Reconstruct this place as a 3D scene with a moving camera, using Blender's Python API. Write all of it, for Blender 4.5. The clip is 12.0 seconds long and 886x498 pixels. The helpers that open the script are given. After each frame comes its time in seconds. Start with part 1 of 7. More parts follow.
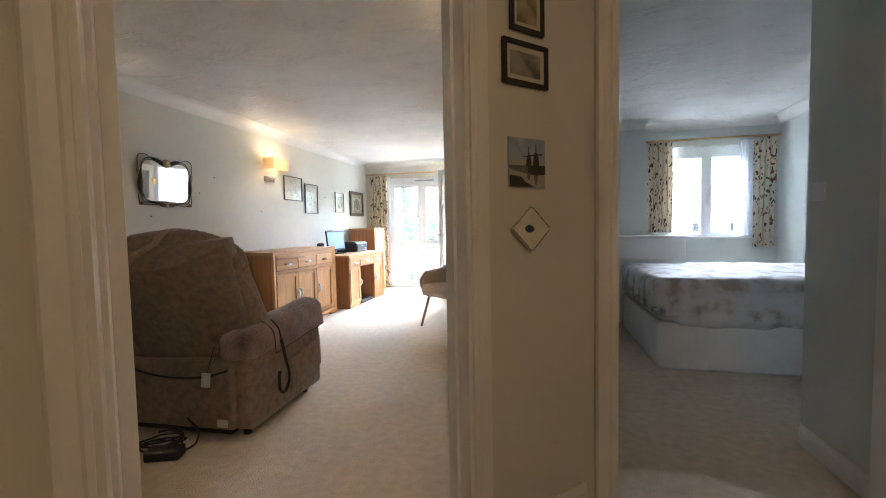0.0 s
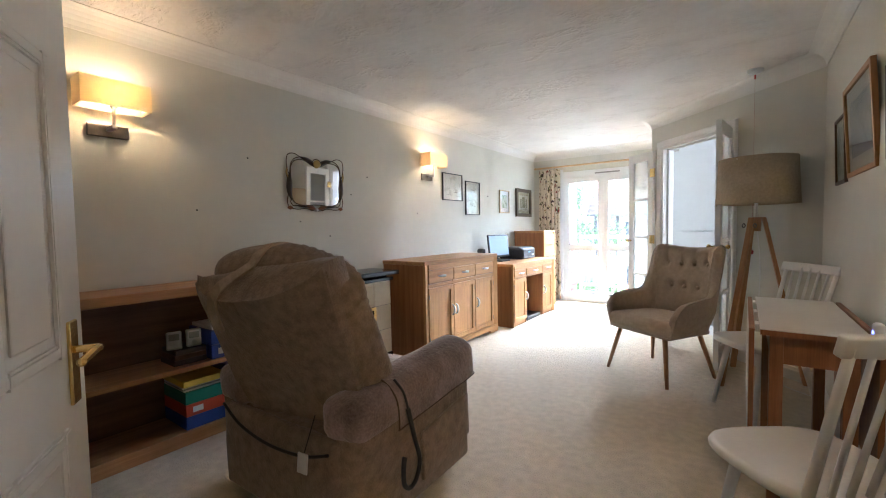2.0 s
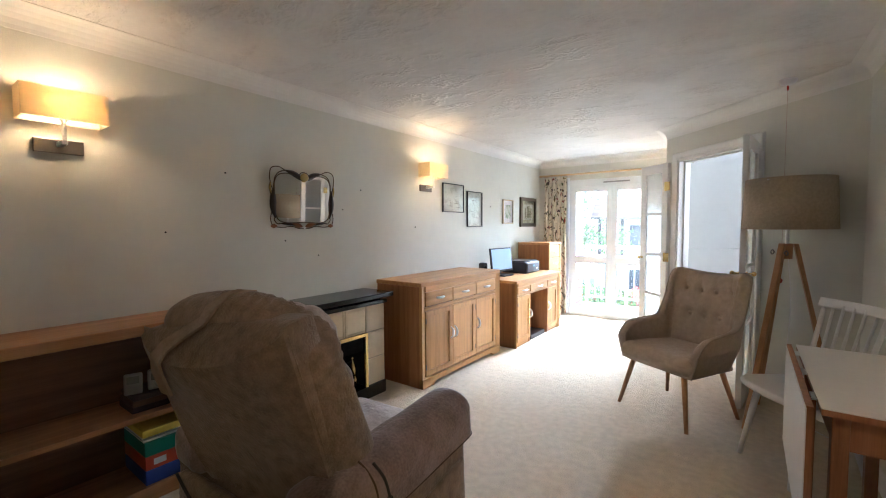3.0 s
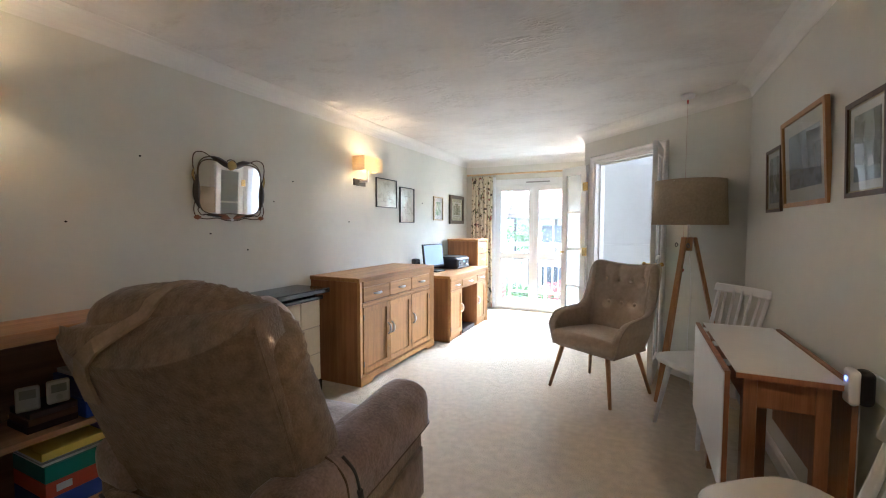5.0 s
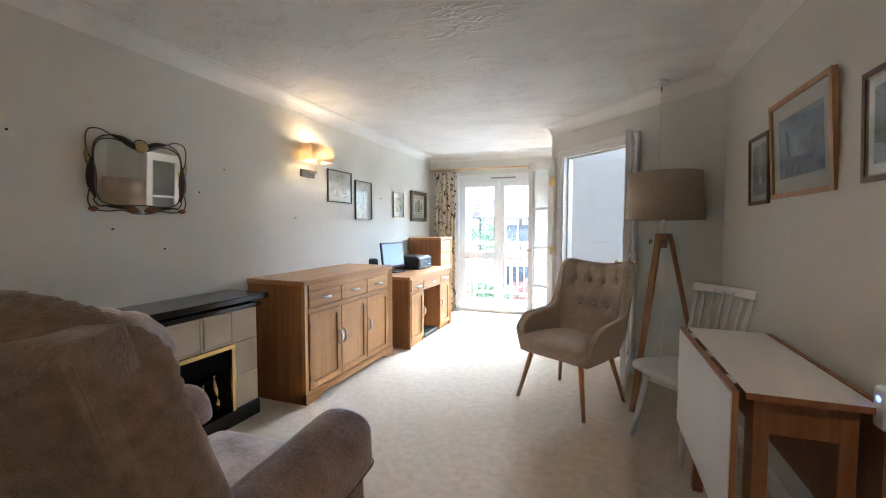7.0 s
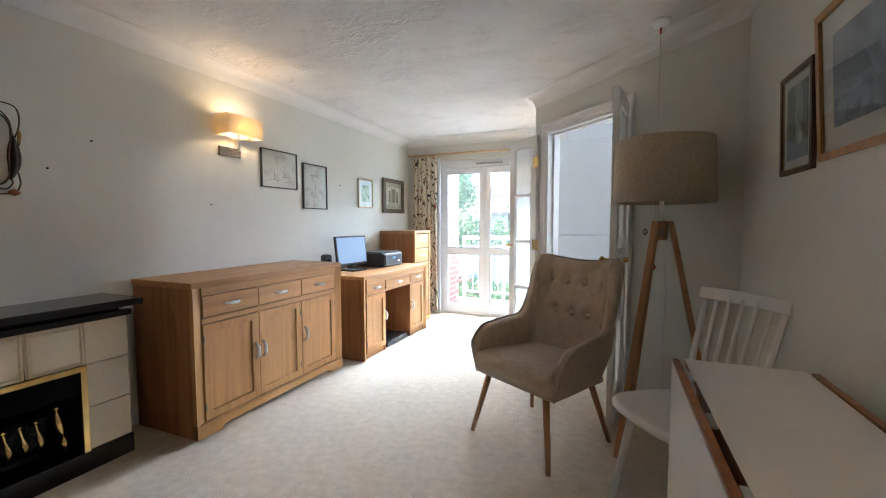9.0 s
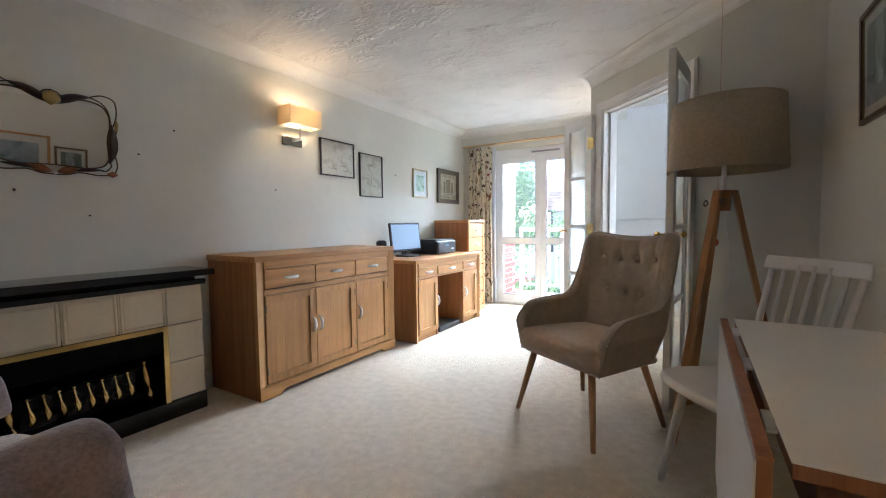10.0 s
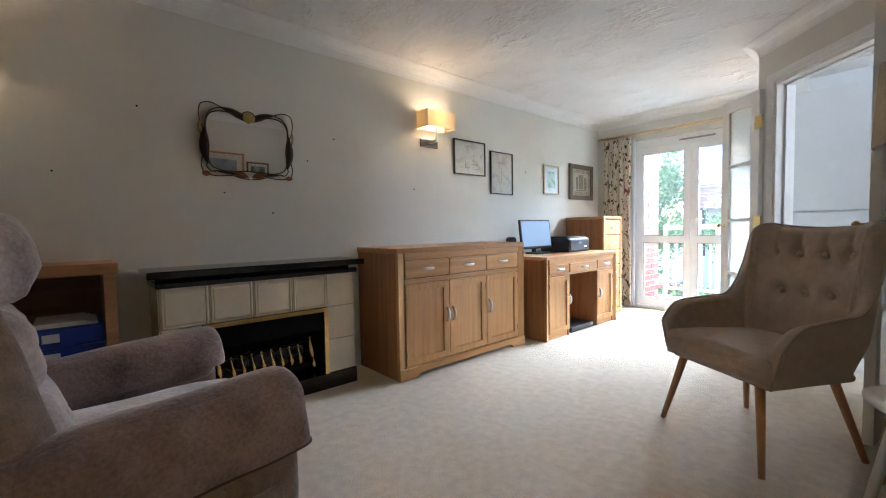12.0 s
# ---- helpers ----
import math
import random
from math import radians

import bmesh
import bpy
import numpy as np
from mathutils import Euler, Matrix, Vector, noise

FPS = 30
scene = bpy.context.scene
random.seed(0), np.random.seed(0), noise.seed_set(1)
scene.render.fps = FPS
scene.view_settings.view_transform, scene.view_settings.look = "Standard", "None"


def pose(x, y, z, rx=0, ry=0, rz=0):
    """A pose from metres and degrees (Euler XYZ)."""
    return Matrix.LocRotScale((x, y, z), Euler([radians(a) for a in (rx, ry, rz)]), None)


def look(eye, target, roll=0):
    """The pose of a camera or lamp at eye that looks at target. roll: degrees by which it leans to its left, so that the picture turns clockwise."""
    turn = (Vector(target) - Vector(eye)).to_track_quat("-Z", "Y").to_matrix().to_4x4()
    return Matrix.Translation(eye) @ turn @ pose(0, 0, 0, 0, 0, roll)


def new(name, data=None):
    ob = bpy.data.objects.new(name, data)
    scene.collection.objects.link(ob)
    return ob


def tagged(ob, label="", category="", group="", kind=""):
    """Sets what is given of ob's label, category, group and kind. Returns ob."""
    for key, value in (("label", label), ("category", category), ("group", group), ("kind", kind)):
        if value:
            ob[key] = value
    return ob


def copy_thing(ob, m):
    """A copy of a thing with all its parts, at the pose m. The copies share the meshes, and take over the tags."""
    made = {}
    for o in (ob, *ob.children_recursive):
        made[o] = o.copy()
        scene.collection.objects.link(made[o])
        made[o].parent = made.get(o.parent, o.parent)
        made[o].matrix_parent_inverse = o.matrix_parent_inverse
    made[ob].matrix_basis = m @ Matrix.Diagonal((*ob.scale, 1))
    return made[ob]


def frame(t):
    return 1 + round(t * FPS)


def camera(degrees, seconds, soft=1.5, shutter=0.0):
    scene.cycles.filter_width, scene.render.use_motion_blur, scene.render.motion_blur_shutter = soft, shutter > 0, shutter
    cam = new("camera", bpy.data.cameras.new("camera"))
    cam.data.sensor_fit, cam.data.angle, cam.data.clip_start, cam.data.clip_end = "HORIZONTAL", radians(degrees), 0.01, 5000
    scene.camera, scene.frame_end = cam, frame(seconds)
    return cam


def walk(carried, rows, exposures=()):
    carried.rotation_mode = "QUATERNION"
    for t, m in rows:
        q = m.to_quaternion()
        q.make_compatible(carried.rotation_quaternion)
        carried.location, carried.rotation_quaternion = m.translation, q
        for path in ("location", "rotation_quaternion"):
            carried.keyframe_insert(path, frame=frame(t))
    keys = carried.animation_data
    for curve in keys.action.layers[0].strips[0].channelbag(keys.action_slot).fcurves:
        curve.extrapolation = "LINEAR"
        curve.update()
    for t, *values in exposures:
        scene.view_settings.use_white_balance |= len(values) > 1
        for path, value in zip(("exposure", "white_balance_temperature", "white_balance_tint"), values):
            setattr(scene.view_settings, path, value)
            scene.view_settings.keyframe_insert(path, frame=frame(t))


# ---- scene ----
cam = camera(93.7, 12.0, soft=1.05)
PATH = [
    (0, (-0.533, 2.314, 1.094), (-0.997, 4.256, 0.989), -1.1),
    (0.5, (-0.62, 2.503, 1.088), (-1.346, 4.364, 0.988), -1.0),
    (1, (-0.702, 2.734, 1.102), (-1.623, 4.507, 1.002), -1.1),
    (1.5, (-0.793, 3.002, 1.134), (-1.926, 4.647, 1.032), -1.4),
    (2, (-0.952, 3.196, 1.159), (-2.126, 4.812, 1.06), -1.0),
    (2.5, (-1.039, 3.347, 1.242), (-2.227, 4.952, 1.141), -0.6),
    (3, (-1.093, 3.447, 1.323), (-2.276, 5.056, 1.216), -0.3),
    (4.8, (-1.224, 3.36, 1.296), (-2.105, 5.152, 1.188), -0.1),
    (5, (-1.227, 3.362, 1.28), (-2.077, 5.17, 1.171), 0.1),
    (5.5, (-1.257, 3.329, 1.258), (-2.044, 5.164, 1.15), 0.1),
    (6, (-1.274, 3.322, 1.246), (-2.02, 5.175, 1.139), 0.2),
    (6.5, (-1.292, 3.418, 1.209), (-2.007, 5.283, 1.104), 0.2),
    (7, (-1.315, 3.697, 1.247), (-2.013, 5.568, 1.139), 0.1),
    (7.5, (-1.325, 3.994, 1.327), (-1.999, 5.873, 1.203), 0.0),
    (7.7, (-1.319, 4.119, 1.327), (-1.99, 6.0, 1.21), 0.4),
    (9.3, (-1.055, 4.511, 1.14), (-1.89, 6.324, 1.013), -0.3),
    (9.5, (-1.028, 4.516, 1.107), (-1.922, 6.3, 0.983), -0.4),
    (10, (-1.002, 4.513, 1.045), (-2.038, 6.22, 0.929), -0.6),
    (10.5, (-0.993, 4.497, 1.04), (-2.141, 6.129, 0.912), -0.6),
    (11, (-1.016, 4.48, 0.999), (-2.286, 6.021, 0.893), -0.7),
    (11.5, (-1.022, 4.474, 0.996), (-2.424, 5.897, 0.893), -0.9),
    (12, (-1.008, 4.474, 0.99), (-2.507, 5.795, 0.895), -1.0),
]
walk(cam, [(t, look(eye, target, roll)) for t, eye, target, roll in PATH], [(0.0, 2.76, 5400, 10), (1.5, 2.7, 5360, 10), (3.0, 2.58, 5400, 10), (6.0, 2.57, 5340, 10), (7.0, 2.48, 5320, 10), (7.5, 2.36, 5360, 10), (9.5, 2.17, 5380, 10), (12.0, 2.1, 5320, 10)])

# ---- world, sun and large lights ----
world = bpy.data.worlds.new("sky")
scene.world = world
world.use_nodes = True
_wn = world.node_tree.nodes
_sky = _wn.new("ShaderNodeTexSky")
_sky.sky_type, _sky.sun_disc = "NISHITA", False
_sky.sun_elevation, _sky.sun_rotation = radians(48), radians(215)
_wn["Background"].inputs["Strength"].default_value = 0.15
world.node_tree.links.new(_sky.outputs["Color"], _wn["Background"].inputs["Color"])

sun = new("sun", bpy.data.lights.new("sun", "SUN"))
sun.data.energy, sun.data.angle, sun.data.color = 4.5, radians(0.5), (1.0, 0.95, 0.86)
sun.matrix_world = look((0, 0, 20), Vector((0, 0, 20)) + Vector((0.4, 0.55, -0.75)))


def area_lamp(name, eye, target, w, h, power, colour):
    ob = new(name, bpy.data.lights.new(name, "AREA"))
    ob.data.shape, ob.data.size, ob.data.size_y = "RECTANGLE", w, h
    ob.data.energy, ob.data.color = power, colour
    ob.matrix_world = look(eye, target)
    return ob


# added warm fill for the hall, unseen behind the start of the walk
hall_fill = new("hall_fill_light", bpy.data.lights.new("hall_fill_light", "POINT"))
hall_fill.data.energy, hall_fill.data.color, hall_fill.data.shadow_soft_size = 1.9, (1.0, 0.62, 0.31), 0.09
hall_fill.location = (0.3, 1.75, 2.12)
# added daylight fill for an assumed kitchen window out of sight; no opening built
area_lamp("kitchen_fill_light", (1.05, 8.4, 1.5), (-1.0, 8.2, 1.1), 1.0, 1.0, 11, (1.0, 0.98, 0.95))
# area lamps added outside, above the sight lines, to boost the sky's light
area_lamp("balcony_door_light", (-2.5, 11.6, 2.97), (-2.55, 9.3, 1.6), 2.0, 1.6, 228, (0.9, 0.96, 1.0))
area_lamp("bedroom_window_light", (1.4, 8.9, 2.55), (1.2, 7.4, 1.8), 0.9, 0.8, 400, (0.95, 0.97, 1.0))


# ---- materials ----
def mat(name, colour, rough=0.6, metal=0.0, var=0.12, scale=8.0, bump=0.0, bump_scale=60.0, stretch=None, dark=None, spec=0.5, rand=0.0, sheen=0.0, fine=9):
    m = bpy.data.materials.new(name)
    m.use_nodes = True
    nt = m.node_tree
    n, l = nt.nodes, nt.links
    b = n["Principled BSDF"]
    b.inputs["Roughness"].default_value = rough
    b.inputs["Metallic"].default_value = metal
    b.inputs["Specular IOR Level"].default_value = spec
    if sheen:
        b.inputs["Sheen Weight"].default_value = sheen
        b.inputs["Sheen Roughness"].default_value = 0.4
    tc = n.new("ShaderNodeTexCoord")
    mp = n.new("ShaderNodeMapping")
    l.new(tc.outputs["Object"], mp.inputs["Vector"])
    if stretch:
        mp.inputs["Scale"].default_value = stretch
    if var > 0:
        t1 = n.new("ShaderNodeTexNoise")
        t1.inputs["Scale"].default_value, t1.inputs["Detail"].default_value = scale, 5
        t2 = n.new("ShaderNodeTexNoise")
        t2.inputs["Scale"].default_value, t2.inputs["Detail"].default_value = scale * fine, 3
        l.new(mp.outputs[0], t1.inputs["Vector"])
        l.new(mp.outputs[0], t2.inputs["Vector"])
        add = n.new("ShaderNodeMath")
        add.operation = "MULTIPLY_ADD"
        l.new(t2.outputs["Fac"], add.inputs[0])
        add.inputs[1].default_value = 0.45
        l.new(t1.outputs["Fac"], add.inputs[2])
        fac = add.outputs[0]
        if rand > 0:
            oi = n.new("ShaderNodeObjectInfo")
            ad2 = n.new("ShaderNodeMath")
            ad2.operation = "MULTIPLY_ADD"
            l.new(oi.outputs["Random"], ad2.inputs[0])
            ad2.inputs[1].default_value = rand
            l.new(fac, ad2.inputs[2])
            fac = ad2.outputs[0]
        r = n.new("ShaderNodeValToRGB")
        d = dark or tuple(c * (1 - 2 * var) for c in colour)
        hi = tuple(min(1, c * (1 + var)) for c in colour)
        r.color_ramp.elements[0].position, r.color_ramp.elements[0].color = 0.45, (*d, 1)
        r.color_ramp.elements[1].position, r.color_ramp.elements[1].color = 0.95, (*hi, 1)
        l.new(fac, r.inputs["Fac"])
        l.new(r.outputs["Color"], b.inputs["Base Color"])
    else:
        b.inputs["Base Color"].default_value = (*colour, 1)
    if bump > 0:
        t3 = n.new("ShaderNodeTexNoise")
        t3.inputs["Scale"].default_value, t3.inputs["Detail"].default_value = bump_scale, 4
        l.new(mp.outputs[0], t3.inputs["Vector"])
        bp = n.new("ShaderNodeBump")
        bp.inputs["Strength"].default_value, bp.inputs["Distance"].default_value = bump, 0.01
        l.new(t3.outputs["Fac"], bp.inputs["Height"])
        l.new(bp.outputs["Normal"], b.inputs["Normal"])
    return m


def wood(name, colour, dark, axis="Z", rough=0.42, rand=0.0):
    s = {"X": (0.6, 14, 14), "Y": (14, 0.6, 14), "Z": (14, 14, 0.6)}[axis]
    return mat(name, colour, rough, 0, 0.16, 2.2, 0.12, 9, s, dark, 0.4, rand)


M = {}
M["wall"] = mat("wall_paint", (0.68, 0.665, 0.59), 0.75, 0, 0.025, 1.5, 0.08, 160)
M["wall_bed"] = mat("bedroom_wall_paint", (0.64, 0.67, 0.63), 0.75, 0, 0.03, 1.5, 0.08, 160)
M["white"] = mat("white_gloss_paint", (0.8, 0.79, 0.76), 0.32, 0, 0.03, 3, 0.03, 40)
M["upvc"] = mat("white_plastic", (0.82, 0.83, 0.84), 0.3, 0, 0.015, 3)
M["kitchen_white"] = mat("white_laminate", (0.8, 0.81, 0.83), 0.35, 0, 0.02, 2)
M["carpet"] = mat("cream_carpet", (0.67, 0.57, 0.435), 0.95, 0, 0.06, 21, 1.0, 130, None, (0.56, 0.47, 0.35), 0.1, 0, 0.2, 8)
M["vinyl"] = mat("kitchen_vinyl", (0.55, 0.52, 0.47), 0.4, 0, 0.08, 5)
M["cove"] = mat("cornice_plaster", (0.78, 0.76, 0.72), 0.7, 0, 0.02, 3)
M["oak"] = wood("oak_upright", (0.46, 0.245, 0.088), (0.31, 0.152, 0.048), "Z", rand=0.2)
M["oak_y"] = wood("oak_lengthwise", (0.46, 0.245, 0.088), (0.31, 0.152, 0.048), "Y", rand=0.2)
# side and back panels are darker and redder than the fronts
M["oak_side"] = wood("dark_reddish_oak", (0.36, 0.165, 0.065), (0.25, 0.105, 0.038), "Z")
M["shelf_oak"] = wood("brown_oak", (0.44, 0.225, 0.1), (0.31, 0.15, 0.06), "Y")
# darker brown that paints the shade in gaps and recesses
M["recess_shade"] = wood("shaded_recess_brown", (0.19, 0.1, 0.055), (0.12, 0.06, 0.032), "Y")
M["beech"] = wood("beech_leg", (0.42, 0.22, 0.1), (0.32, 0.15, 0.06), "Z")
M["table_wood"] = wood("reddish_table_wood", (0.3, 0.13, 0.055), (0.2, 0.08, 0.03), "Z")
M["suede"] = mat("brown_suede", (0.27, 0.2, 0.15), 0.9, 0, 0.18, 26, 0.45, 110, None, (0.175, 0.128, 0.094), 0.12, 0, 0.3, 7)
M["suede_grey"] = mat("worn_grey_suede", (0.31, 0.235, 0.215), 0.9, 0, 0.22, 7, 0.5, 45, None, (0.13, 0.096, 0.09), 0.12, 0, 0.5, 16)
# velour colour lightened and greyed to carry the window's light
M["velour"] = mat("window_paled_velour", (0.58, 0.51, 0.49), 0.85, 0, 0.22, 9, 0.5, 45, None, (0.25, 0.2, 0.185), 0.15, 0, 0.8, 12)
M["linen"] = mat("beige_linen", (0.5, 0.4, 0.315), 0.9, 0, 0.07, 30, 0.35, 260, None, None, 0.15, 0, 0.15)
M["piping"] = mat("grey_piping", (0.4, 0.33, 0.26), 0.85, 0, 0.05, 20)
M["chrome"] = mat("satin_chrome", (0.86, 0.85, 0.84), 0.3, 1.0, 0.02, 5)
M["brass"] = mat("polished_brass", (0.83, 0.6, 0.24), 0.22, 1.0, 0.05, 12)
M["steel_dark"] = mat("dark_nickel", (0.2, 0.19, 0.18), 0.35, 0.8, 0.05, 9)
M["black_gloss"] = mat("black_stone", (0.012, 0.012, 0.014), 0.12, 0, 0.2, 30, 0, 1, None, None, 0.6)
M["black"] = mat("black_plastic", (0.018, 0.018, 0.02), 0.4, 0, 0.1, 20)
M["soot"] = mat("matt_black", (0.006, 0.006, 0.006), 0.85, 0, 0.2, 30, 0, 1, None, None, 0.15)
M["tile"] = mat("cream_glazed_tile", (0.72, 0.63, 0.47), 0.25, 0, 0.04, 4, 0.05, 20, rand=0.12)
M["grout"] = mat("grout", (0.4, 0.36, 0.3), 0.9, 0, 0.05, 20)
M["white_satin"] = mat("white_satin_paint", (0.76, 0.75, 0.73), 0.45, 0, 0.02, 6)
M["table_white"] = mat("white_tabletop_laminate", (0.72, 0.71, 0.69), 0.35, 0, 0.02, 6)
M["shade"] = mat("oatmeal_linen_shade", (0.46, 0.375, 0.265), 0.9, 0, 0.08, 60, 0.3, 300)
M["cable"] = mat("black_cable", (0.012, 0.012, 0.013), 0.5, 0, 0.0)


def simple(name, c, rough=0.6, metal=0.0):
    return mat(name, c, rough, metal, 0.05, 12)


def glass_mat(name, rough=0.0, bump=0.0):
    m = bpy.data.materials.new(name)
    m.use_nodes = True
    n, l = m.node_tree.nodes, m.node_tree.links
    b = n["Principled BSDF"]
    b.inputs["Base Color"].default_value = (0.97, 0.99, 0.98, 1)
    b.inputs["Transmission Weight"].default_value = 1
    b.inputs["Roughness"].default_value = rough
    b.inputs["IOR"].default_value = 1.02 if bump == 0 else 1.3
    if bump:
        t = n.new("ShaderNodeTexVoronoi")
        t.inputs["Scale"].default_value = 26
        t.distance = "CHEBYCHEV"
        tn = n.new("ShaderNodeTexNoise")
        tn.inputs["Scale"].default_value = 18
        tc = n.new("ShaderNodeTexCoord")
        l.new(tc.outputs["Object"], tn.inputs["Vector"])
        l.new(tn.outputs["Color"], t.inputs["Vector"])
        bp = n.new("ShaderNodeBump")
        bp.inputs["Strength"].default_value, bp.inputs["Distance"].default_value = bump, 0.02
        l.new(t.outputs["Distance"], bp.inputs["Height"])
        l.new(bp.outputs["Normal"], b.inputs["Normal"])
        tr = n.new("ShaderNodeBsdfTranslucent")
        tr.inputs["Color"].default_value = (0.93, 0.96, 0.97, 1)
        l.new(bp.outputs["Normal"], tr.inputs["Normal"])
        mx = n.new("ShaderNodeMixShader")
        mx.inputs["Fac"].default_value = 0.45
        l.new(b.outputs[0], mx.inputs[1])
        l.new(tr.outputs[0], mx.inputs[2])
        l.new(mx.outputs[0], n["Material Output"].inputs["Surface"])
    return m


M["glass"] = glass_mat("clear_glass")
_gn, _gl = M["glass"].node_tree.nodes, M["glass"].node_tree.links
# faint translucent veil mixed into the pane imitates glare from outdoors
_glare_veil = _gn.new("ShaderNodeBsdfTranslucent")
_glare_veil.inputs["Color"].default_value = (0.9, 0.93, 0.95, 1)
_mix = _gn.new("ShaderNodeMixShader")
_mix.inputs["Fac"].default_value = 0.012
_gl.new(_gn["Principled BSDF"].outputs[0], _mix.inputs[1])
_gl.new(_glare_veil.outputs[0], _mix.inputs[2])
_gl.new(_mix.outputs[0], _gn["Material Output"].inputs["Surface"])
M["obscure"] = glass_mat("textured_glass", 0.08, 0.45)
M["mirror"] = mat("mirror_silver", (0.9, 0.9, 0.9), 0.02, 1.0, 0.0)


def artex():
    """Trowelled plaster: smooth sheets with rough dragged patches."""
    m = mat("textured_ceiling_plaster", (0.74, 0.715, 0.68), 0.85, 0, 0.04, 3.0)
    n, l = m.node_tree.nodes, m.node_tree.links
    tc = n.new("ShaderNodeTexCoord")
    mp = n.new("ShaderNodeMapping")
    mp.inputs["Scale"].default_value = (0.55, 1.0, 1.0)
    mp.inputs["Rotation"].default_value = (0, 0, 0.3)
    l.new(tc.outputs["Object"], mp.inputs["Vector"])

    def grain(scale, detail, distortion, lo, hi):
        t = n.new("ShaderNodeTexNoise")
        t.inputs["Scale"].default_value, t.inputs["Detail"].default_value, t.inputs["Distortion"].default_value = scale, detail, distortion
        l.new(mp.outputs[0], t.inputs["Vector"])
        r = n.new("ShaderNodeMapRange")
        r.inputs["From Min"].default_value, r.inputs["From Max"].default_value = lo, hi
        l.new(t.outputs["Fac"], r.inputs["Value"])
        return r.outputs[0]

    def combine(op, a, b):
        c = n.new("ShaderNodeMath")
        c.operation = op
        l.new(a, c.inputs[0])
        if isinstance(b, float):
            c.inputs[1].default_value = b
        else:
            l.new(b, c.inputs[1])
        return c.outputs[0]
    patch = grain(4.2, 4, 0.9, 0.5, 0.62)
    rough = grain(26, 5, 1.2, 0.35, 0.65)
    sweep = grain(7.5, 3, 2.2, 0.3, 0.7)
    pits = combine("MULTIPLY", patch, rough)
    height = combine("ADD", combine("MULTIPLY", sweep, 0.3), pits)
    bp = n.new("ShaderNodeBump")
    bp.inputs["Strength"].default_value, bp.inputs["Distance"].default_value = 0.55, 0.011
    l.new(height, bp.inputs["Height"])
    b = n["Principled BSDF"]
    l.new(bp.outputs["Normal"], b.inputs["Normal"])
    # shade of the rough patches, painted in as a darker tone
    pit_shade = n.new("ShaderNodeMixRGB")
    pit_shade.blend_type = "MULTIPLY"
    l.new(combine("MULTIPLY", pits, 0.22), pit_shade.inputs["Fac"])
    l.new(b.inputs["Base Color"].links[0].from_socket, pit_shade.inputs[1])
    pit_shade.inputs[2].default_value = (0.6, 0.55, 0.5, 1)
    l.new(pit_shade.outputs[0], b.inputs["Base Color"])
    return m


M["ceiling"] = artex()


# ---- mesh helpers ----
def finish(bm, name, material, smooth=False):
    me = bpy.data.meshes.new(name)
    bmesh.ops.recalc_face_normals(bm, faces=bm.faces[:])
    for f in bm.faces:
        f.smooth = smooth
    bm.to_mesh(me)
    bm.free()
    me.materials.append(material)
    return me


def part(name, bm, material, parent, label="", smooth=False):
    """One mesh object under a thing or a part."""
    ob = new(name, finish(bm, name, material, smooth))
    ob.parent = parent
    if label:
        tagged(ob, label)
    return ob


def thing(name, label, category, m=None, group="", kind=""):
    """An empty at the base of a thing, which holds its parts."""
    ob = new(name)
    ob.empty_display_size = 0.1
    if m is not None:
        ob.matrix_world = m
    return tagged(ob, label, category, group, kind)


def solid(name, bm, material, label, category, kind="", m=None, smooth=False, group=""):
    ob = new(name, finish(bm, name, material, smooth))
    if m is not None:
        ob.matrix_world = m
    return tagged(ob, label, category, group, kind)


def add_box(bm, x0, x1, y0, y1, z0, z1, m=None):
    v = [bm.verts.new(m @ Vector(p) if m else p) for p in
         ((x0, y0, z0), (x1, y0, z0), (x1, y1, z0), (x0, y1, z0), (x0, y0, z1), (x1, y0, z1), (x1, y1, z1), (x0, y1, z1))]
    for f in ((0, 3, 2, 1), (4, 5, 6, 7), (0, 1, 5, 4), (1, 2, 6, 5), (2, 3, 7, 6), (3, 0, 4, 7)):
        bm.faces.new([v[i] for i in f])
    return v


def box(x0, x1, y0, y1, z0, z1, bev=0.0, seg=2, m=None):
    bm = bmesh.new()
    add_box(bm, x0, x1, y0, y1, z0, z1)
    if bev > 0:
        bmesh.ops.bevel(bm, geom=bm.edges[:], offset=bev, segments=seg, affect="EDGES", profile=0.5)
    if m:
        bm.transform(m)
    return bm


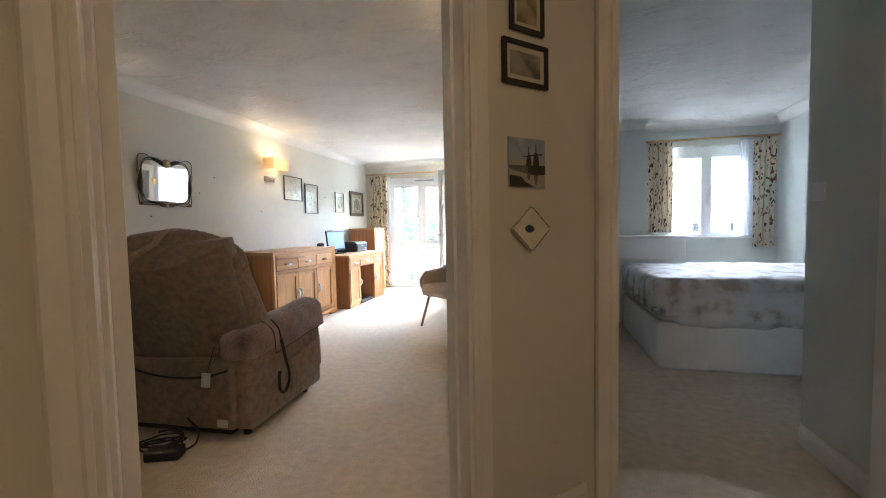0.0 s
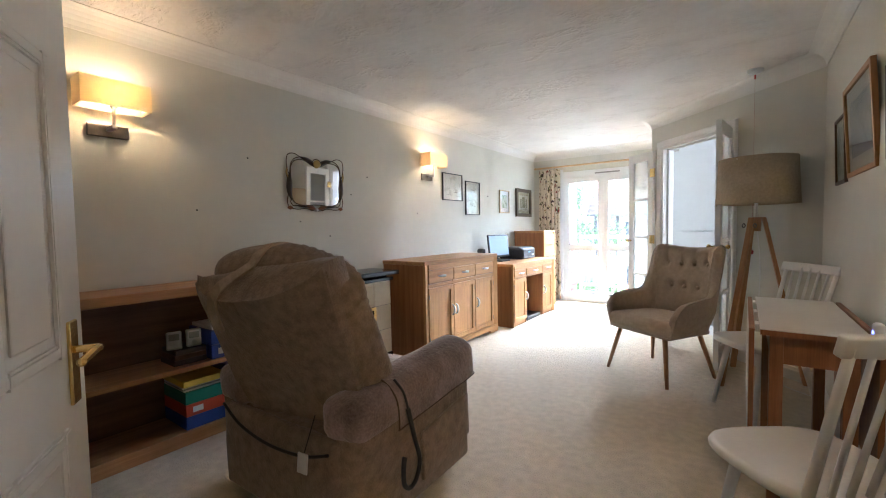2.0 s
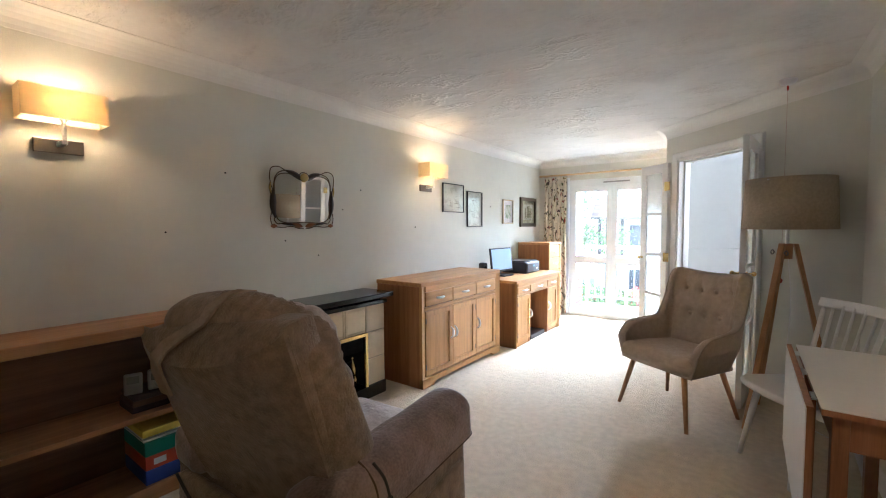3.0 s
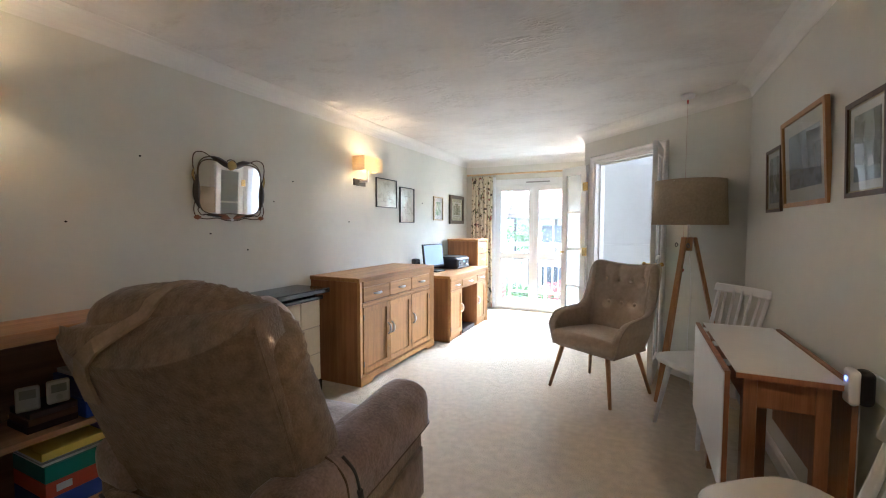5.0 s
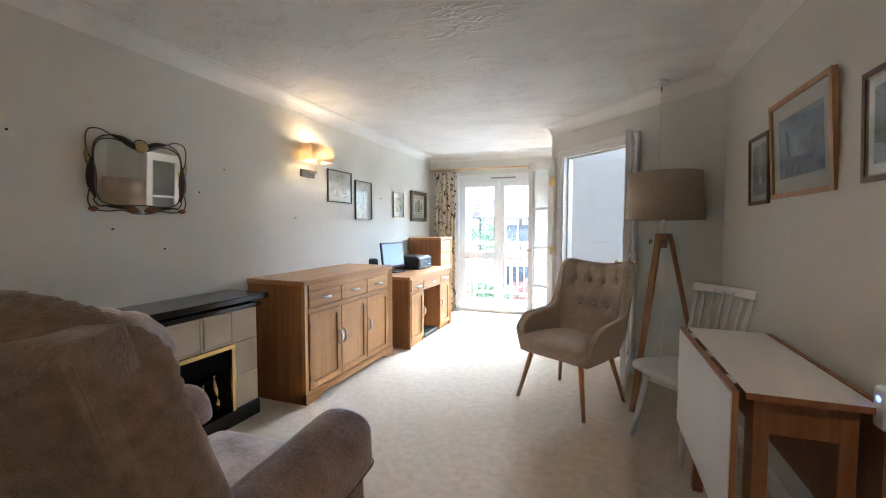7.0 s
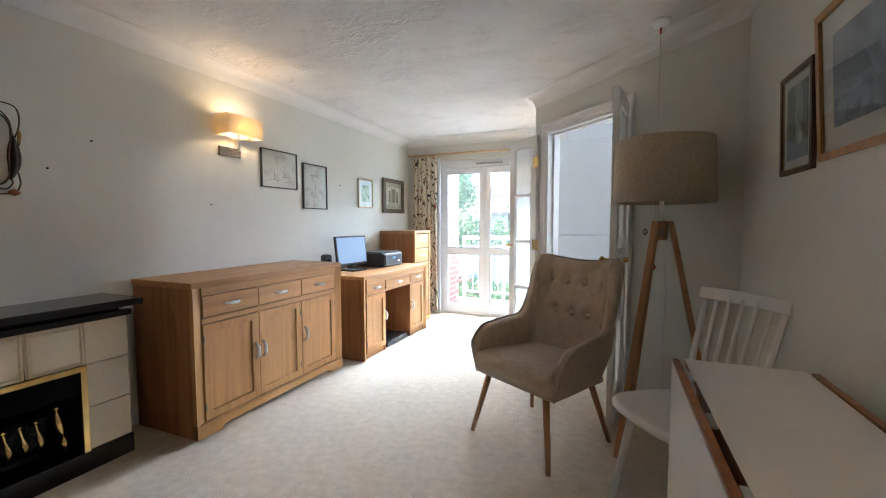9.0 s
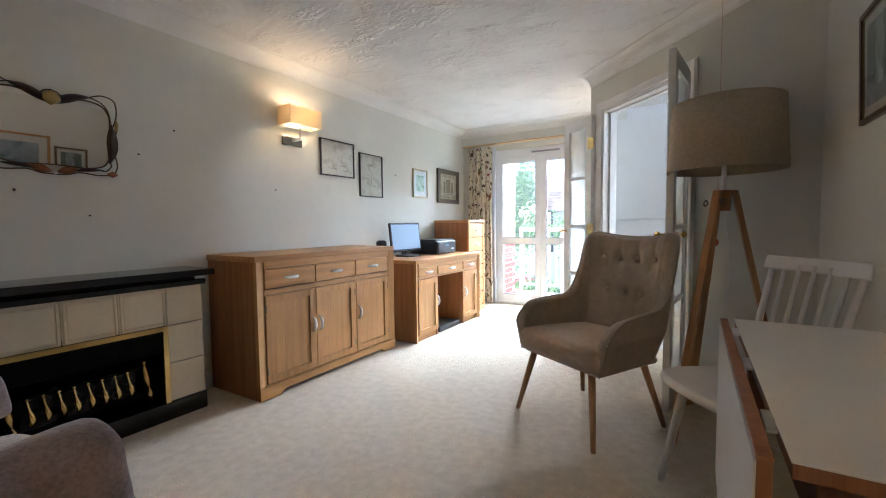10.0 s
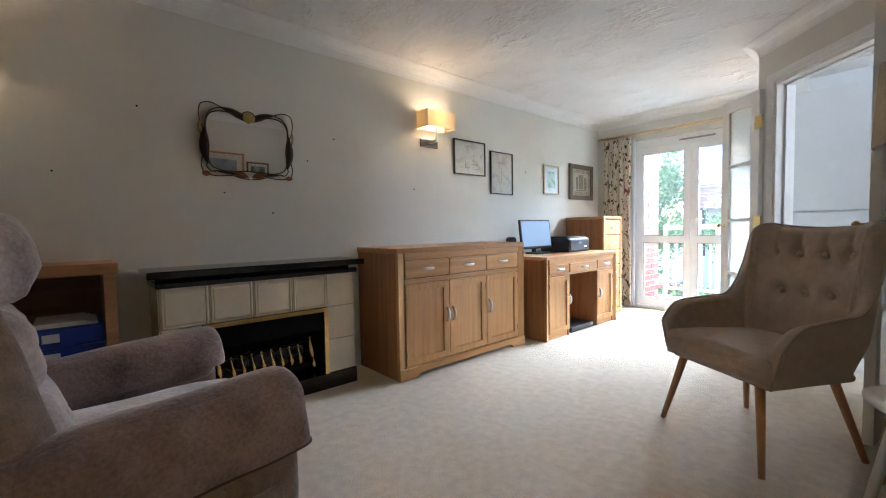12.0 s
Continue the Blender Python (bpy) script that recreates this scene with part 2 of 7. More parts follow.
def rbox(sx, sy, sz, r, n=6, crown=(0, 0, 0), m=None, wrinkle=0.0, seed=0.0):
    """A soft block: rounded edges, faces that swell by crown, fine creases."""
    def line(h):
        k = [-h, -h + 0.3 * r, -h + 0.65 * r]
        mid = [(-h + r) + (2 * h - 2 * r) * i / n for i in range(n + 1)]
        return k + mid + [h - 0.65 * r, h - 0.3 * r, h]
    h = Vector((sx / 2, sy / 2, sz / 2))
    ls = [line(c) for c in h]
    bm = bmesh.new()
    cache = {}

    def vert(i, j, k):
        key = (i, j, k)
        if key not in cache:
            p = Vector((ls[0][i], ls[1][j], ls[2][k]))
            q = Vector([max(-h[a] + r, min(h[a] - r, p[a])) for a in range(3)])
            d = p - q
            p2 = q + d.normalized() * r if d.length > 1e-6 else p
            u = [p[a] / h[a] for a in range(3)]
            for a in range(3):
                o = [b for b in range(3) if b != a]
                p2[a] += crown[a] * u[a] * (1 - u[o[0]] ** 2) * (1 - u[o[1]] ** 2)
            if wrinkle:
                p2 += d.normalized() * wrinkle * noise.noise(p2 * 9 + Vector((seed, 0, 0))) + d.normalized() * wrinkle * 0.5 * noise.noise(p2 * 24 + Vector((seed, 3, 0)))
            cache[key] = bm.verts.new(p2)
        return cache[key]
    c = n + 6
    for i in range(c):
        for j in range(c):
            for k in (0, c):
                bm.faces.new([vert(i, j, k), vert(i + 1, j, k), vert(i + 1, j + 1, k), vert(i, j + 1, k)])
                bm.faces.new([vert(i, k, j), vert(i + 1, k, j), vert(i + 1, k, j + 1), vert(i, k, j + 1)])
                bm.faces.new([vert(k, i, j), vert(k, i + 1, j), vert(k, i + 1, j + 1), vert(k, i, j + 1)])
    if m:
        bm.transform(m)
    return bm


def rod(p0, p1, r0, r1=None, seg=12, bm=None):
    """A tapered round bar from p0 to p1."""
    r1 = r0 if r1 is None else r1
    bm = bm or bmesh.new()
    p0, p1 = Vector(p0), Vector(p1)
    q = (p1 - p0).to_track_quat("Z", "Y").to_matrix()
    a = [bm.verts.new(p0 + q @ Vector((math.cos(2 * math.pi * i / seg) * r0, math.sin(2 * math.pi * i / seg) * r0, 0))) for i in range(seg)]
    b = [bm.verts.new(p1 + q @ Vector((math.cos(2 * math.pi * i / seg) * r1, math.sin(2 * math.pi * i / seg) * r1, 0))) for i in range(seg)]
    for i in range(seg):
        bm.faces.new([a[i], a[(i + 1) % seg], b[(i + 1) % seg], b[i]])
    bm.faces.new(a[::-1])
    bm.faces.new(b)
    return bm


def tube(pts, r, seg=8, closed=False, bm=None):
    """A round cord through points, smoothed."""
    bm = bm or bmesh.new()
    pts = [Vector(p) for p in pts]
    fine = []
    n = len(pts)
    rng = range(n if closed else n - 1)
    for i in rng:
        p = [pts[(i + k) % n] if closed else pts[max(0, min(n - 1, i + k))] for k in (-1, 0, 1, 2)]
        for s in range(6):
            t = s / 6
            fine.append(0.5 * (2 * p[1] + (p[2] - p[0]) * t + (2 * p[0] - 5 * p[1] + 4 * p[2] - p[3]) * t * t + (3 * p[1] - p[0] - 3 * p[2] + p[3]) * t ** 3))
    if not closed:
        fine.append(pts[-1])
    rings = []
    for i, p in enumerate(fine):
        a = fine[i - 1] if i or closed else p
        b = fine[(i + 1) % len(fine)] if i < len(fine) - 1 or closed else p
        d = (b - a).normalized()
        s = d.cross(Vector((0.31, 0.17, 0.94))).normalized()
        u = s.cross(d)
        rr = r(i / (len(fine) - 1)) if callable(r) else r
        rings.append([bm.verts.new(p + (s * math.cos(2 * math.pi * k / seg) + u * math.sin(2 * math.pi * k / seg)) * rr) for k in range(seg)])
    for i in range(len(rings) if closed else len(rings) - 1):
        a, b = rings[i], rings[(i + 1) % len(rings)]
        for k in range(seg):
            bm.faces.new([a[k], a[(k + 1) % seg], b[(k + 1) % seg], b[k]])
    if not closed:
        bm.faces.new(rings[0][::-1])
        bm.faces.new(rings[-1])
    return bm


def lathe(profile, seg=16, m=None):
    """A turned shape from (radius, height) pairs."""
    bm = bmesh.new()
    rings = [[bm.verts.new((math.cos(2 * math.pi * i / seg) * r, math.sin(2 * math.pi * i / seg) * r, z)) for i in range(seg)] for r, z in profile]
    for a, b in zip(rings, rings[1:]):
        for i in range(seg):
            bm.faces.new([a[i], a[(i + 1) % seg], b[(i + 1) % seg], b[i]])
    bm.faces.new(rings[0][::-1])
    bm.faces.new(rings[-1])
    if m:
        bm.transform(m)
    return bm


def prism(poly, z0, z1):
    """A flat outline raised from z0 to z1."""
    bm = bmesh.new()
    a = [bm.verts.new((x, y, z0)) for x, y in poly]
    b = [bm.verts.new((x, y, z1)) for x, y in poly]
    n = len(poly)
    for i in range(n):
        bm.faces.new([a[i], a[(i + 1) % n], b[(i + 1) % n], b[i]])
    bm.faces.new(a[::-1])
    bm.faces.new(b)
    return bm


# ---- structure ----
W, E, N = -3.72, -0.52, 9.55
CEIL = 2.3
KC = (-1.79, 8.29)
S = "structure"

solid("floor", prism([(-4.0, 0.5), (2.5, 0.5), (2.5, 8.2), (-0.4, 8.2), (-1.66, 8.33), (-1.68, 9.68), (-4.0, 9.68)], -0.25, 0.0), M["carpet"],
      "cream cut-pile carpet with furniture dents and pale tracks", "floor", S)
solid("kitchen_floor", prism([(-1.655, 8.34), (-0.39, 8.21), (1.3, 8.21), (1.3, 9.68), (-1.655, 9.68)], -0.25, -0.002), M["vinyl"], "pale vinyl floor of the kitchen", "floor", S)
solid("ceiling", box(-4.0, 2.5, 0.4, 9.8, CEIL, CEIL + 0.25), M["ceiling"], "off-white ceiling with swirled textured plaster", "ceiling", S)


def wall(name, boxes, material, label, m=None):
    bm = bmesh.new()
    for b in boxes:
        add_box(bm, *b)
    return solid(name, bm, material, label, "wall", S, m)


wall("wall_west", [(W - 0.2, W, 2.4, 9.75, 0, CEIL)], M["wall"], "long warm grey painted wall with small nail holes")
DX0, DX1, DH = -3.27, -2.03, 2.0
wall("wall_north", [(W, DX0, N, N + 0.25, 0, CEIL), (DX1, -1.67, N, N + 0.25, 0, CEIL), (DX0, DX1, N, N + 0.25, DH, CEIL)], M["wall"], "end wall with the balcony door opening")
wall("wall_return", [(KC[0], KC[0] + 0.12, KC[1] + 0.05, N, 0, CEIL)], M["wall"], "short return wall beside the balcony door")
wall("wall_east", [(E, E + 0.12, 3.93, 7.0, 0, CEIL)], M["wall"], "warm grey painted wall hung with framed pictures")
# the slanted wall with the kitchen door; local x runs along it from the east corner
KM = Matrix.Translation((E, 7.02, 0)) @ Matrix.Rotation(radians(135), 4, "Z")
KL = math.hypot(KC[0] - E, KC[1] - 7.02)
K0, K1, KH = 0.745, 1.636, 1.98
wall("wall_kitchen", [(-0.05, K0, -0.12, 0, 0, CEIL), (K1, KL, -0.12, 0, 0, CEIL), (K0, K1, -0.12, 0, KH, CEIL)], M["wall"], "slanted wall with the kitchen doorway", KM)
# the slanted entrance wall; local x runs from its north-east end, local y to the room
EM = Matrix.Translation((-0.335, 3.995, 0)) @ Matrix.Rotation(radians(225), 4, "Z")
D0, D1 = 0.572, 1.515
wall("wall_entry", [(0, D0, -0.12, 0, 0, CEIL), (D1, 2.2, -0.12, 0, 0, CEIL), (D0, D1, -0.12, 0, 2.0, CEIL)], M["wall"], "slanted entrance wall between hall and living room", EM)
wall("wall_south", [(-3.92, -1.86, 2.3, 2.42, 0, CEIL), (-1.98, -1.86, 0.6, 2.3, 0, CEIL), (-1.98, 0.9, 0.48, 0.6, 0, CEIL), (0.78, 0.9, 0.6, 3.99, 0, CEIL)], M["wall"], "plain hall and living room walls behind")
wall("wall_bedroom_door", [(0.64, 0.9, 3.99, 4.11, 0, CEIL), (-0.335, -0.286, 3.99, 4.11, 0, CEIL), (-0.286, 0.64, 3.99, 4.11, 2.05, CEIL)], M["wall"], "hall wall with the bedroom doorway")
wall("wall_bedroom_nib", [(0.70, 0.82, 4.11, 4.66, 0, CEIL), (0.82, 2.3, 4.54, 4.66, 0, CEIL)], M["wall_bed"], "pale grey-green nib wall inside the bedroom")
wall("wall_bedroom", [(-0.4, -0.395, 4.11, 7.2, 0, CEIL), (2.12, 2.3, 4.66, 8.15, 0, CEIL), (-0.4, 0.64, 7.68, 8.15, 0, CEIL),
                      (0.64, 0.98, 7.9, 8.15, 0, CEIL), (1.82, 2.12, 7.9, 8.15, 0, CEIL), (0.98, 1.82, 7.9, 8.15, 0, 0.92), (0.98, 1.82, 7.9, 8.15, 2.0, CEIL)],
     M["wall_bed"], "pale grey-green bedroom walls with a window recess")
wall("wall_kitchen_back", [(-1.67, 1.3, 9.55, 9.68, 0, CEIL), (1.15, 1.3, 8.15, 9.55, 0, CEIL), (-0.4, 1.15, 8.15, 8.21, 0, CEIL), (-0.41, -0.4, 7.1, 8.15, 0, CEIL)], M["kitchen_white"], "white kitchen walls")


def cornice(name, p0, p1, inward, label="white coved cornice", e0=0.0, e1=0.0):
    """A cove along the wall line p0 to p1, mitred by e0 and e1 per metre of projection."""
    p0, p1, inward = Vector((*p0, 0)), Vector((*p1, 0)), Vector((*inward, 0)).normalized()
    along = (p1 - p0).normalized()
    prof = [(0.0005, -0.1), (0.004, -0.1), (0.004, -0.097)]
    prof += [(0.004 + 0.09 * (1 - math.cos(radians(a))), -0.097 + 0.093 * math.sin(radians(a))) for a in range(10, 91, 16)]
    prof += [(0.1, -0.004), (0.1, -0.0005), (0.0005, -0.0005)]
    bm = bmesh.new()
    a = [bm.verts.new(p0 + inward * d - along * d * e0 + Vector((0, 0, CEIL + z))) for d, z in prof]
    b = [bm.verts.new(p1 + inward * d + along * d * e1 + Vector((0, 0, CEIL + z))) for d, z in prof]
    for i in range(len(prof)):
        bm.faces.new([a[i], a[(i + 1) % len(prof)], b[(i + 1) % len(prof)], b[i]])
    bm.faces.new(a)
    bm.faces.new(b[::-1])
    return solid(name, bm, M["cove"], label, "cornice", S)


cornice("trim_cornice_west", (W, 2.42), (W, N), (1, 0), e0=-1, e1=-1)
cornice("trim_cornice_north", (W, N), (KC[0], N), (0, -1), e0=-1, e1=-1)
cornice("trim_cornice_return", (KC[0], N), KC, (-1, 0), e0=-1, e1=0.414)
cornice("trim_cornice_kitchen", KC, (E, 7.02), (-1, -1), e0=0.414, e1=-0.414)
cornice("trim_cornice_east", (E, 7.02), (E, 3.93), (-1, 0), e0=-0.414, e1=-0.3)
cornice("trim_cornice_bedroom", (0.64, 7.9), (2.12, 7.9), (0, -1), e0=-1, e1=-1)
cornice("trim_cornice_bedroom_side", (2.12, 7.9), (2.12, 4.7), (-1, 0), e0=-1, e1=-1)
cornice("trim_cornice_bedroom_nib", (-0.39, 7.68), (0.64, 7.68), (0, -1), e0=-1, e1=1)
cornice("trim_cornice_kitchen_back", (-1.6, 8.85), (-0.4, 8.85), (0, -1))


def skirting(name, x0, x1, m, label="white painted skirting board", h=0.1):
    prof = [(0.001, 0), (0.016, 0), (0.016, h - 0.03), (0.011, h - 0.018), (0.009, h - 0.005), (0.005, h), (0.001, h)]
    bm = bmesh.new()
    a = [bm.verts.new((x0, d, z)) for d, z in prof]
    b = [bm.verts.new((x1, d, z)) for d, z in prof]
    for i in range(len(prof)):
        bm.faces.new([a[i], a[(i + 1) % len(prof)], b[(i + 1) % len(prof)], b[i]])
    bm.faces.new(a)
    bm.faces.new(b[::-1])
    return solid(name, bm, M["white"], label, "skirting board", S, m)


skirting("baseboard_west", 0, 7.1, Matrix.Translation((W, 9.54, 0)) @ Matrix.Rotation(radians(-90), 4, "Z"))
skirting("baseboard_east", 0.02, 3.05, Matrix.Translation((E, 3.95, 0)) @ Matrix.Rotation(radians(90), 4, "Z"))
skirting("baseboard_kitchen", 0.02, K0 - 0.09, KM)
skirting("baseboard_nib", 0.0, 0.53, Matrix.Translation((0.70, 4.12, 0)) @ Matrix.Rotation(radians(90), 4, "Z"))
skirting("baseboard_hall", 0.06, D0 - 0.06, EM)


def architrave(name, x0, x1, h, y, side, m, label="white moulded door architrave", right=True):
    """Moulded frame round an opening, proud of the wall face y on the given side (+1 or -1)."""
    w, prof = 0.07, [(0.0, 0.012), (0.012, 0.016), (0.02, 0.012), (0.045, 0.02), (0.06, 0.02), (0.07, 0.006)]
    bm = bmesh.new()

    def run(pts):
        rows = []
        for (px, pz, ox, oz) in pts:
            rows.append([bm.verts.new((px + ox * d, y + side * (0.001 + t), pz + oz * d)) for d, t in [(0, -0.0)] + prof + [(w, 0)]])
        for a, b in zip(rows, rows[1:]):
            for i in range(len(a) - 1):
                bm.faces.new([a[i], a[i + 1], b[i + 1], b[i]])
    pts = [(x0, 0, -1, 0), (x0, h, -1, 1)]
    if right:
        pts += [(x1, h, 1, 1), (x1, 0, 1, 0)]
    else:
        pts += [(x1, h, 0, 1)]
    run(pts)
    return solid(name, bm, M["white"], label, "door frame", S, m)


def lining(name, x0, x1, y0, y1, h, m, label="white door lining with stops"):
    bm = bmesh.new()
    t = 0.028
    add_box(bm, x0, x0 + t, y0, y1, 0, h)
    add_box(bm, x1 - t, x1, y0, y1, 0, h)
    add_box(bm, x0 + t, x1 - t, y0, y1, h - t, h)
    c = (y0 + y1) / 2
    add_box(bm, x0 + t, x0 + t + 0.012, c - 0.035, c + 0.005, 0, h - t)
    add_box(bm, x1 - t - 0.012, x1 - t, c - 0.035, c + 0.005, 0, h - t)
    add_box(bm, x0 + t, x1 - t, c - 0.035, c + 0.005, h - t - 0.012, h - t)
    return solid(name, bm, M["white"], label, "door frame", S, m)


architrave("trim_living_door_hall", D0 + 0.012, D1 - 0.012, 1.988, -0.12, -1, EM)
architrave("trim_living_door_room", D0 + 0.012, D1 - 0.012, 1.988, 0.0, 1, EM)
lining("trim_living_door_lining", D0 - 0.001, D1 + 0.001, -0.122, 0.002, 2.0, EM)
architrave("trim_bedroom_door", -0.265, 0.64, 2.04, 3.99, -1, Matrix.Identity(4))
lining("trim_bedroom_door_lining", -0.287, 0.66, 3.988, 4.112, 2.05, Matrix.Identity(4))
architrave("trim_kitchen_door", K0 + 0.012, K1 - 0.012, 1.968, 0.0, 1, KM)
lining("trim_kitchen_door_lining", K0 - 0.001, K1 + 0.001, -0.122, 0.002, KH, KM)


# ---- large furniture ----
def handle(parent, p, vertical=True, l=0.1):
    """A bowed satin handle on a front that faces +x."""
    x, y, z = p
    d = Vector((0, 0, 1)) if vertical else Vector((0, 1, 0))
    pts = [Vector(p) - d * l / 2, Vector(p) - d * l * 0.32 + Vector((0.022, 0, 0)), Vector(p) + Vector((0.028, 0, 0)), Vector(p) + d * l * 0.32 + Vector((0.022, 0, 0)), Vector(p) + d * l / 2]
    return part("handle", tube(pts, lambda t: 0.005 + 0.0065 * math.sin(math.pi * t), 8), M["chrome"], parent, "satin chrome bow handle", True)


def panel_door(parent, y0, y1, z0, z1, x, hand, name="door"):
    """A framed door on a front at x; hand gives the side of its handle."""
    fr = 0.045
    bm = bmesh.new()
    add_box(bm, x, x + 0.02, y0, y0 + fr, z0, z1)
    add_box(bm, x, x + 0.02, y1 - fr, y1, z0, z1)
    add_box(bm, x, x + 0.02, y0 + fr, y1 - fr, z0, z0 + fr)
    add_box(bm, x, x + 0.02, y0 + fr, y1 - fr, z1 - fr, z1)
    d = part(name, bm, M["oak"], parent)
    part("panel", box(x, x + 0.009, y0 + fr, y1 - fr, z0 + fr, z1 - fr), M["oak"], d)
    handle(d, (x + 0.02, (y1 - 0.022) if hand > 0 else (y0 + 0.022), (z0 + z1) / 2 + 0.03))
    yh = y0 + 0.004 if hand > 0 else y1 - 0.004
    for zz in (z0 + 0.08, z1 - 0.08):
        part("hinge", rod((x + 0.018, yh, zz - 0.022), (x + 0.018, yh, zz + 0.022), 0.005, seg=8), M["steel_dark"], d)
    return d


def drawer(parent, y0, y1, z0, z1, x):
    d = part("drawer", box(x, x + 0.02, y0, y1, z0, z1, 0.003), M["oak_y"], parent)
    handle(d, (x + 0.02, (y0 + y1) / 2, (z0 + z1) / 2), False, 0.1)
    return d


def foot_rail(y0, y1, x0, x1, h, inset):
    """A plinth rail with bracket feet: an arch cut between them."""
    n = 8
    top = [(y0, h), (y1, h)]
    low = [(y1, 0), (y1 - inset, 0)] + [(y1 - inset - 0.05 * (1 - math.cos(i / n * math.pi / 2)), 0.03 * math.sin(i / n * math.pi / 2)) for i in range(1, n + 1)]
    low += [(y0 + inset + 0.05 * (1 - math.cos(i / n * math.pi / 2)), 0.03 * math.sin(i / n * math.pi / 2)) for i in range(n, 0, -1)] + [(y0 + inset, 0), (y0, 0)]
    pts = top + low
    bm = bmesh.new()
    a = [bm.verts.new((x0, y, z)) for y, z in pts]
    b = [bm.verts.new((x1, y, z)) for y, z in pts]
    m = len(pts)
    for i in range(m):
        bm.faces.new([a[i], a[(i + 1) % m], b[(i + 1) % m], b[i]])
    bm.faces.new(a)
    bm.faces.new(b[::-1])
    return bm


def sideboard():
    t = thing("sideboard", "solid oak sideboard with three drawers over three doors", "sideboard", pose(-3.69, 6.01, 0))
    D, L, H = 0.5, 1.295, 0.87
    for y0, y1 in ((0, 0.022), (L - 0.022, L)):
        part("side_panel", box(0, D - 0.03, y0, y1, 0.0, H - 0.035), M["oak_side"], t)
    part("top", box(-0.005, D, -0.008, L + 0.008, H - 0.034, H, 0.004), M["oak_y"], t)
    part("back", box(0, 0.01, 0.022, L - 0.022, 0.06, H - 0.036), M["oak_side"], t)
    # chamfered front frame
    for y0, y1, s in ((0, 0.06, 1), (L - 0.06, L, -1)):
        bm = box(D - 0.03, D, y0, y1, 0.0, H - 0.035)
        for v in bm.verts:
            if v.co.x > D - 0.01 and ((s > 0 and v.co.y > 0.03) or (s < 0 and v.co.y < L - 0.03)):
                v.co.x -= 0.022
        part("front_post", bm, M["oak"], t)
    x = D - 0.03
    part("top_rail", box(x, x + 0.02, 0.06, L - 0.06, 0.79, H - 0.035), M["oak_y"], t)
    part("mid_rail", box(x, x + 0.012, 0.06, L - 0.06, 0.63, 0.66), M["oak_y"], t)
    part("plinth", foot_rail(0.0, L, x - 0.005, D + 0.004, 0.075, 0.15), M["oak_y"], t)
    # dark sheet added behind the fronts so their gaps read as shade
    part("gap_shade_sheet", box(x - 0.01, x - 0.002, 0.03, L - 0.03, 0.08, 0.8), M["recess_shade"], t)
    w = (L - 0.12) / 3
    for i in range(3):
        y0 = 0.06 + i * w
        drawer(t, y0 + 0.008, y0 + w - 0.008, 0.668, 0.785, x - 0.004)
        panel_door(t, y0 + 0.006, y0 + w - 0.006, 0.082, 0.625, x - 0.004, (1, -1, -1)[i] if i < 2 else -1)
    for i in (1, 2):
        part("stile", box(x - 0.002, x + 0.012, 0.06 + i * w - 0.006, 0.06 + i * w + 0.006, 0.08, 0.79), M["oak"], t)
    return t


def desk():
    t = thing("desk", "oak kneehole desk with drawers and two cupboards", "desk", pose(-3.69, 7.47, 0))
    D, L, H = 0.62, 1.25, 0.735
    part("top", box(-0.005, D, -0.006, L + 0.006, H - 0.03, H, 0.004), M["oak_y"], t)
    for y0, y1 in ((0, 0.02), (0.355, 0.375), (0.875, 0.895), (L - 0.02, L)):
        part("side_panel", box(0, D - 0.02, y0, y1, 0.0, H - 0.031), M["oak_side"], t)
    part("back", box(0, 0.01, 0.02, L - 0.02, 0.04, H - 0.031), M["oak_side"], t)
    for y0, y1, s in ((0, 0.05, 1), (L - 0.05, L, -1)):
        bm = box(D - 0.03, D - 0.003, y0, y1, 0, H - 0.031)
        for v in bm.verts:
            if v.co.x > D - 0.01 and ((s > 0 and v.co.y > 0.03) or (s < 0 and v.co.y < L - 0.03)):
                v.co.x -= 0.02
        part("front_post", bm, M["oak"], t)
    x = D - 0.03
    part("top_rail", box(x, x + 0.02, 0.05, L - 0.05, 0.66, H - 0.031), M["oak_y"], t)
    part("drawer_rail", box(x, x + 0.012, 0.05, L - 0.05, 0.555, 0.575), M["oak_y"], t)
    # added dark sheet, the shade between the desk drawers
    part("gap_shade_sheet", box(x - 0.012, x - 0.004, 0.02, L - 0.02, 0.575, 0.7), M["recess_shade"], t)
    for y0, y1 in ((0.055, 0.37), (0.38, 0.87), (0.88, L - 0.055)):
        drawer(t, y0 + 0.004, y1 - 0.004, 0.578, 0.656, x - 0.004)
    for y0, y1, hd in ((0.053, 0.372, 1), (0.878, L - 0.053, -1)):
        part("plinth", box(x - 0.03, x, y0 - 0.03 if hd > 0 else y0, y1 if hd > 0 else y1 + 0.03, 0, 0.05), M["oak_y"], t)
        panel_door(t, y0, y1, 0.054, 0.55, x - 0.004, hd)
    return t


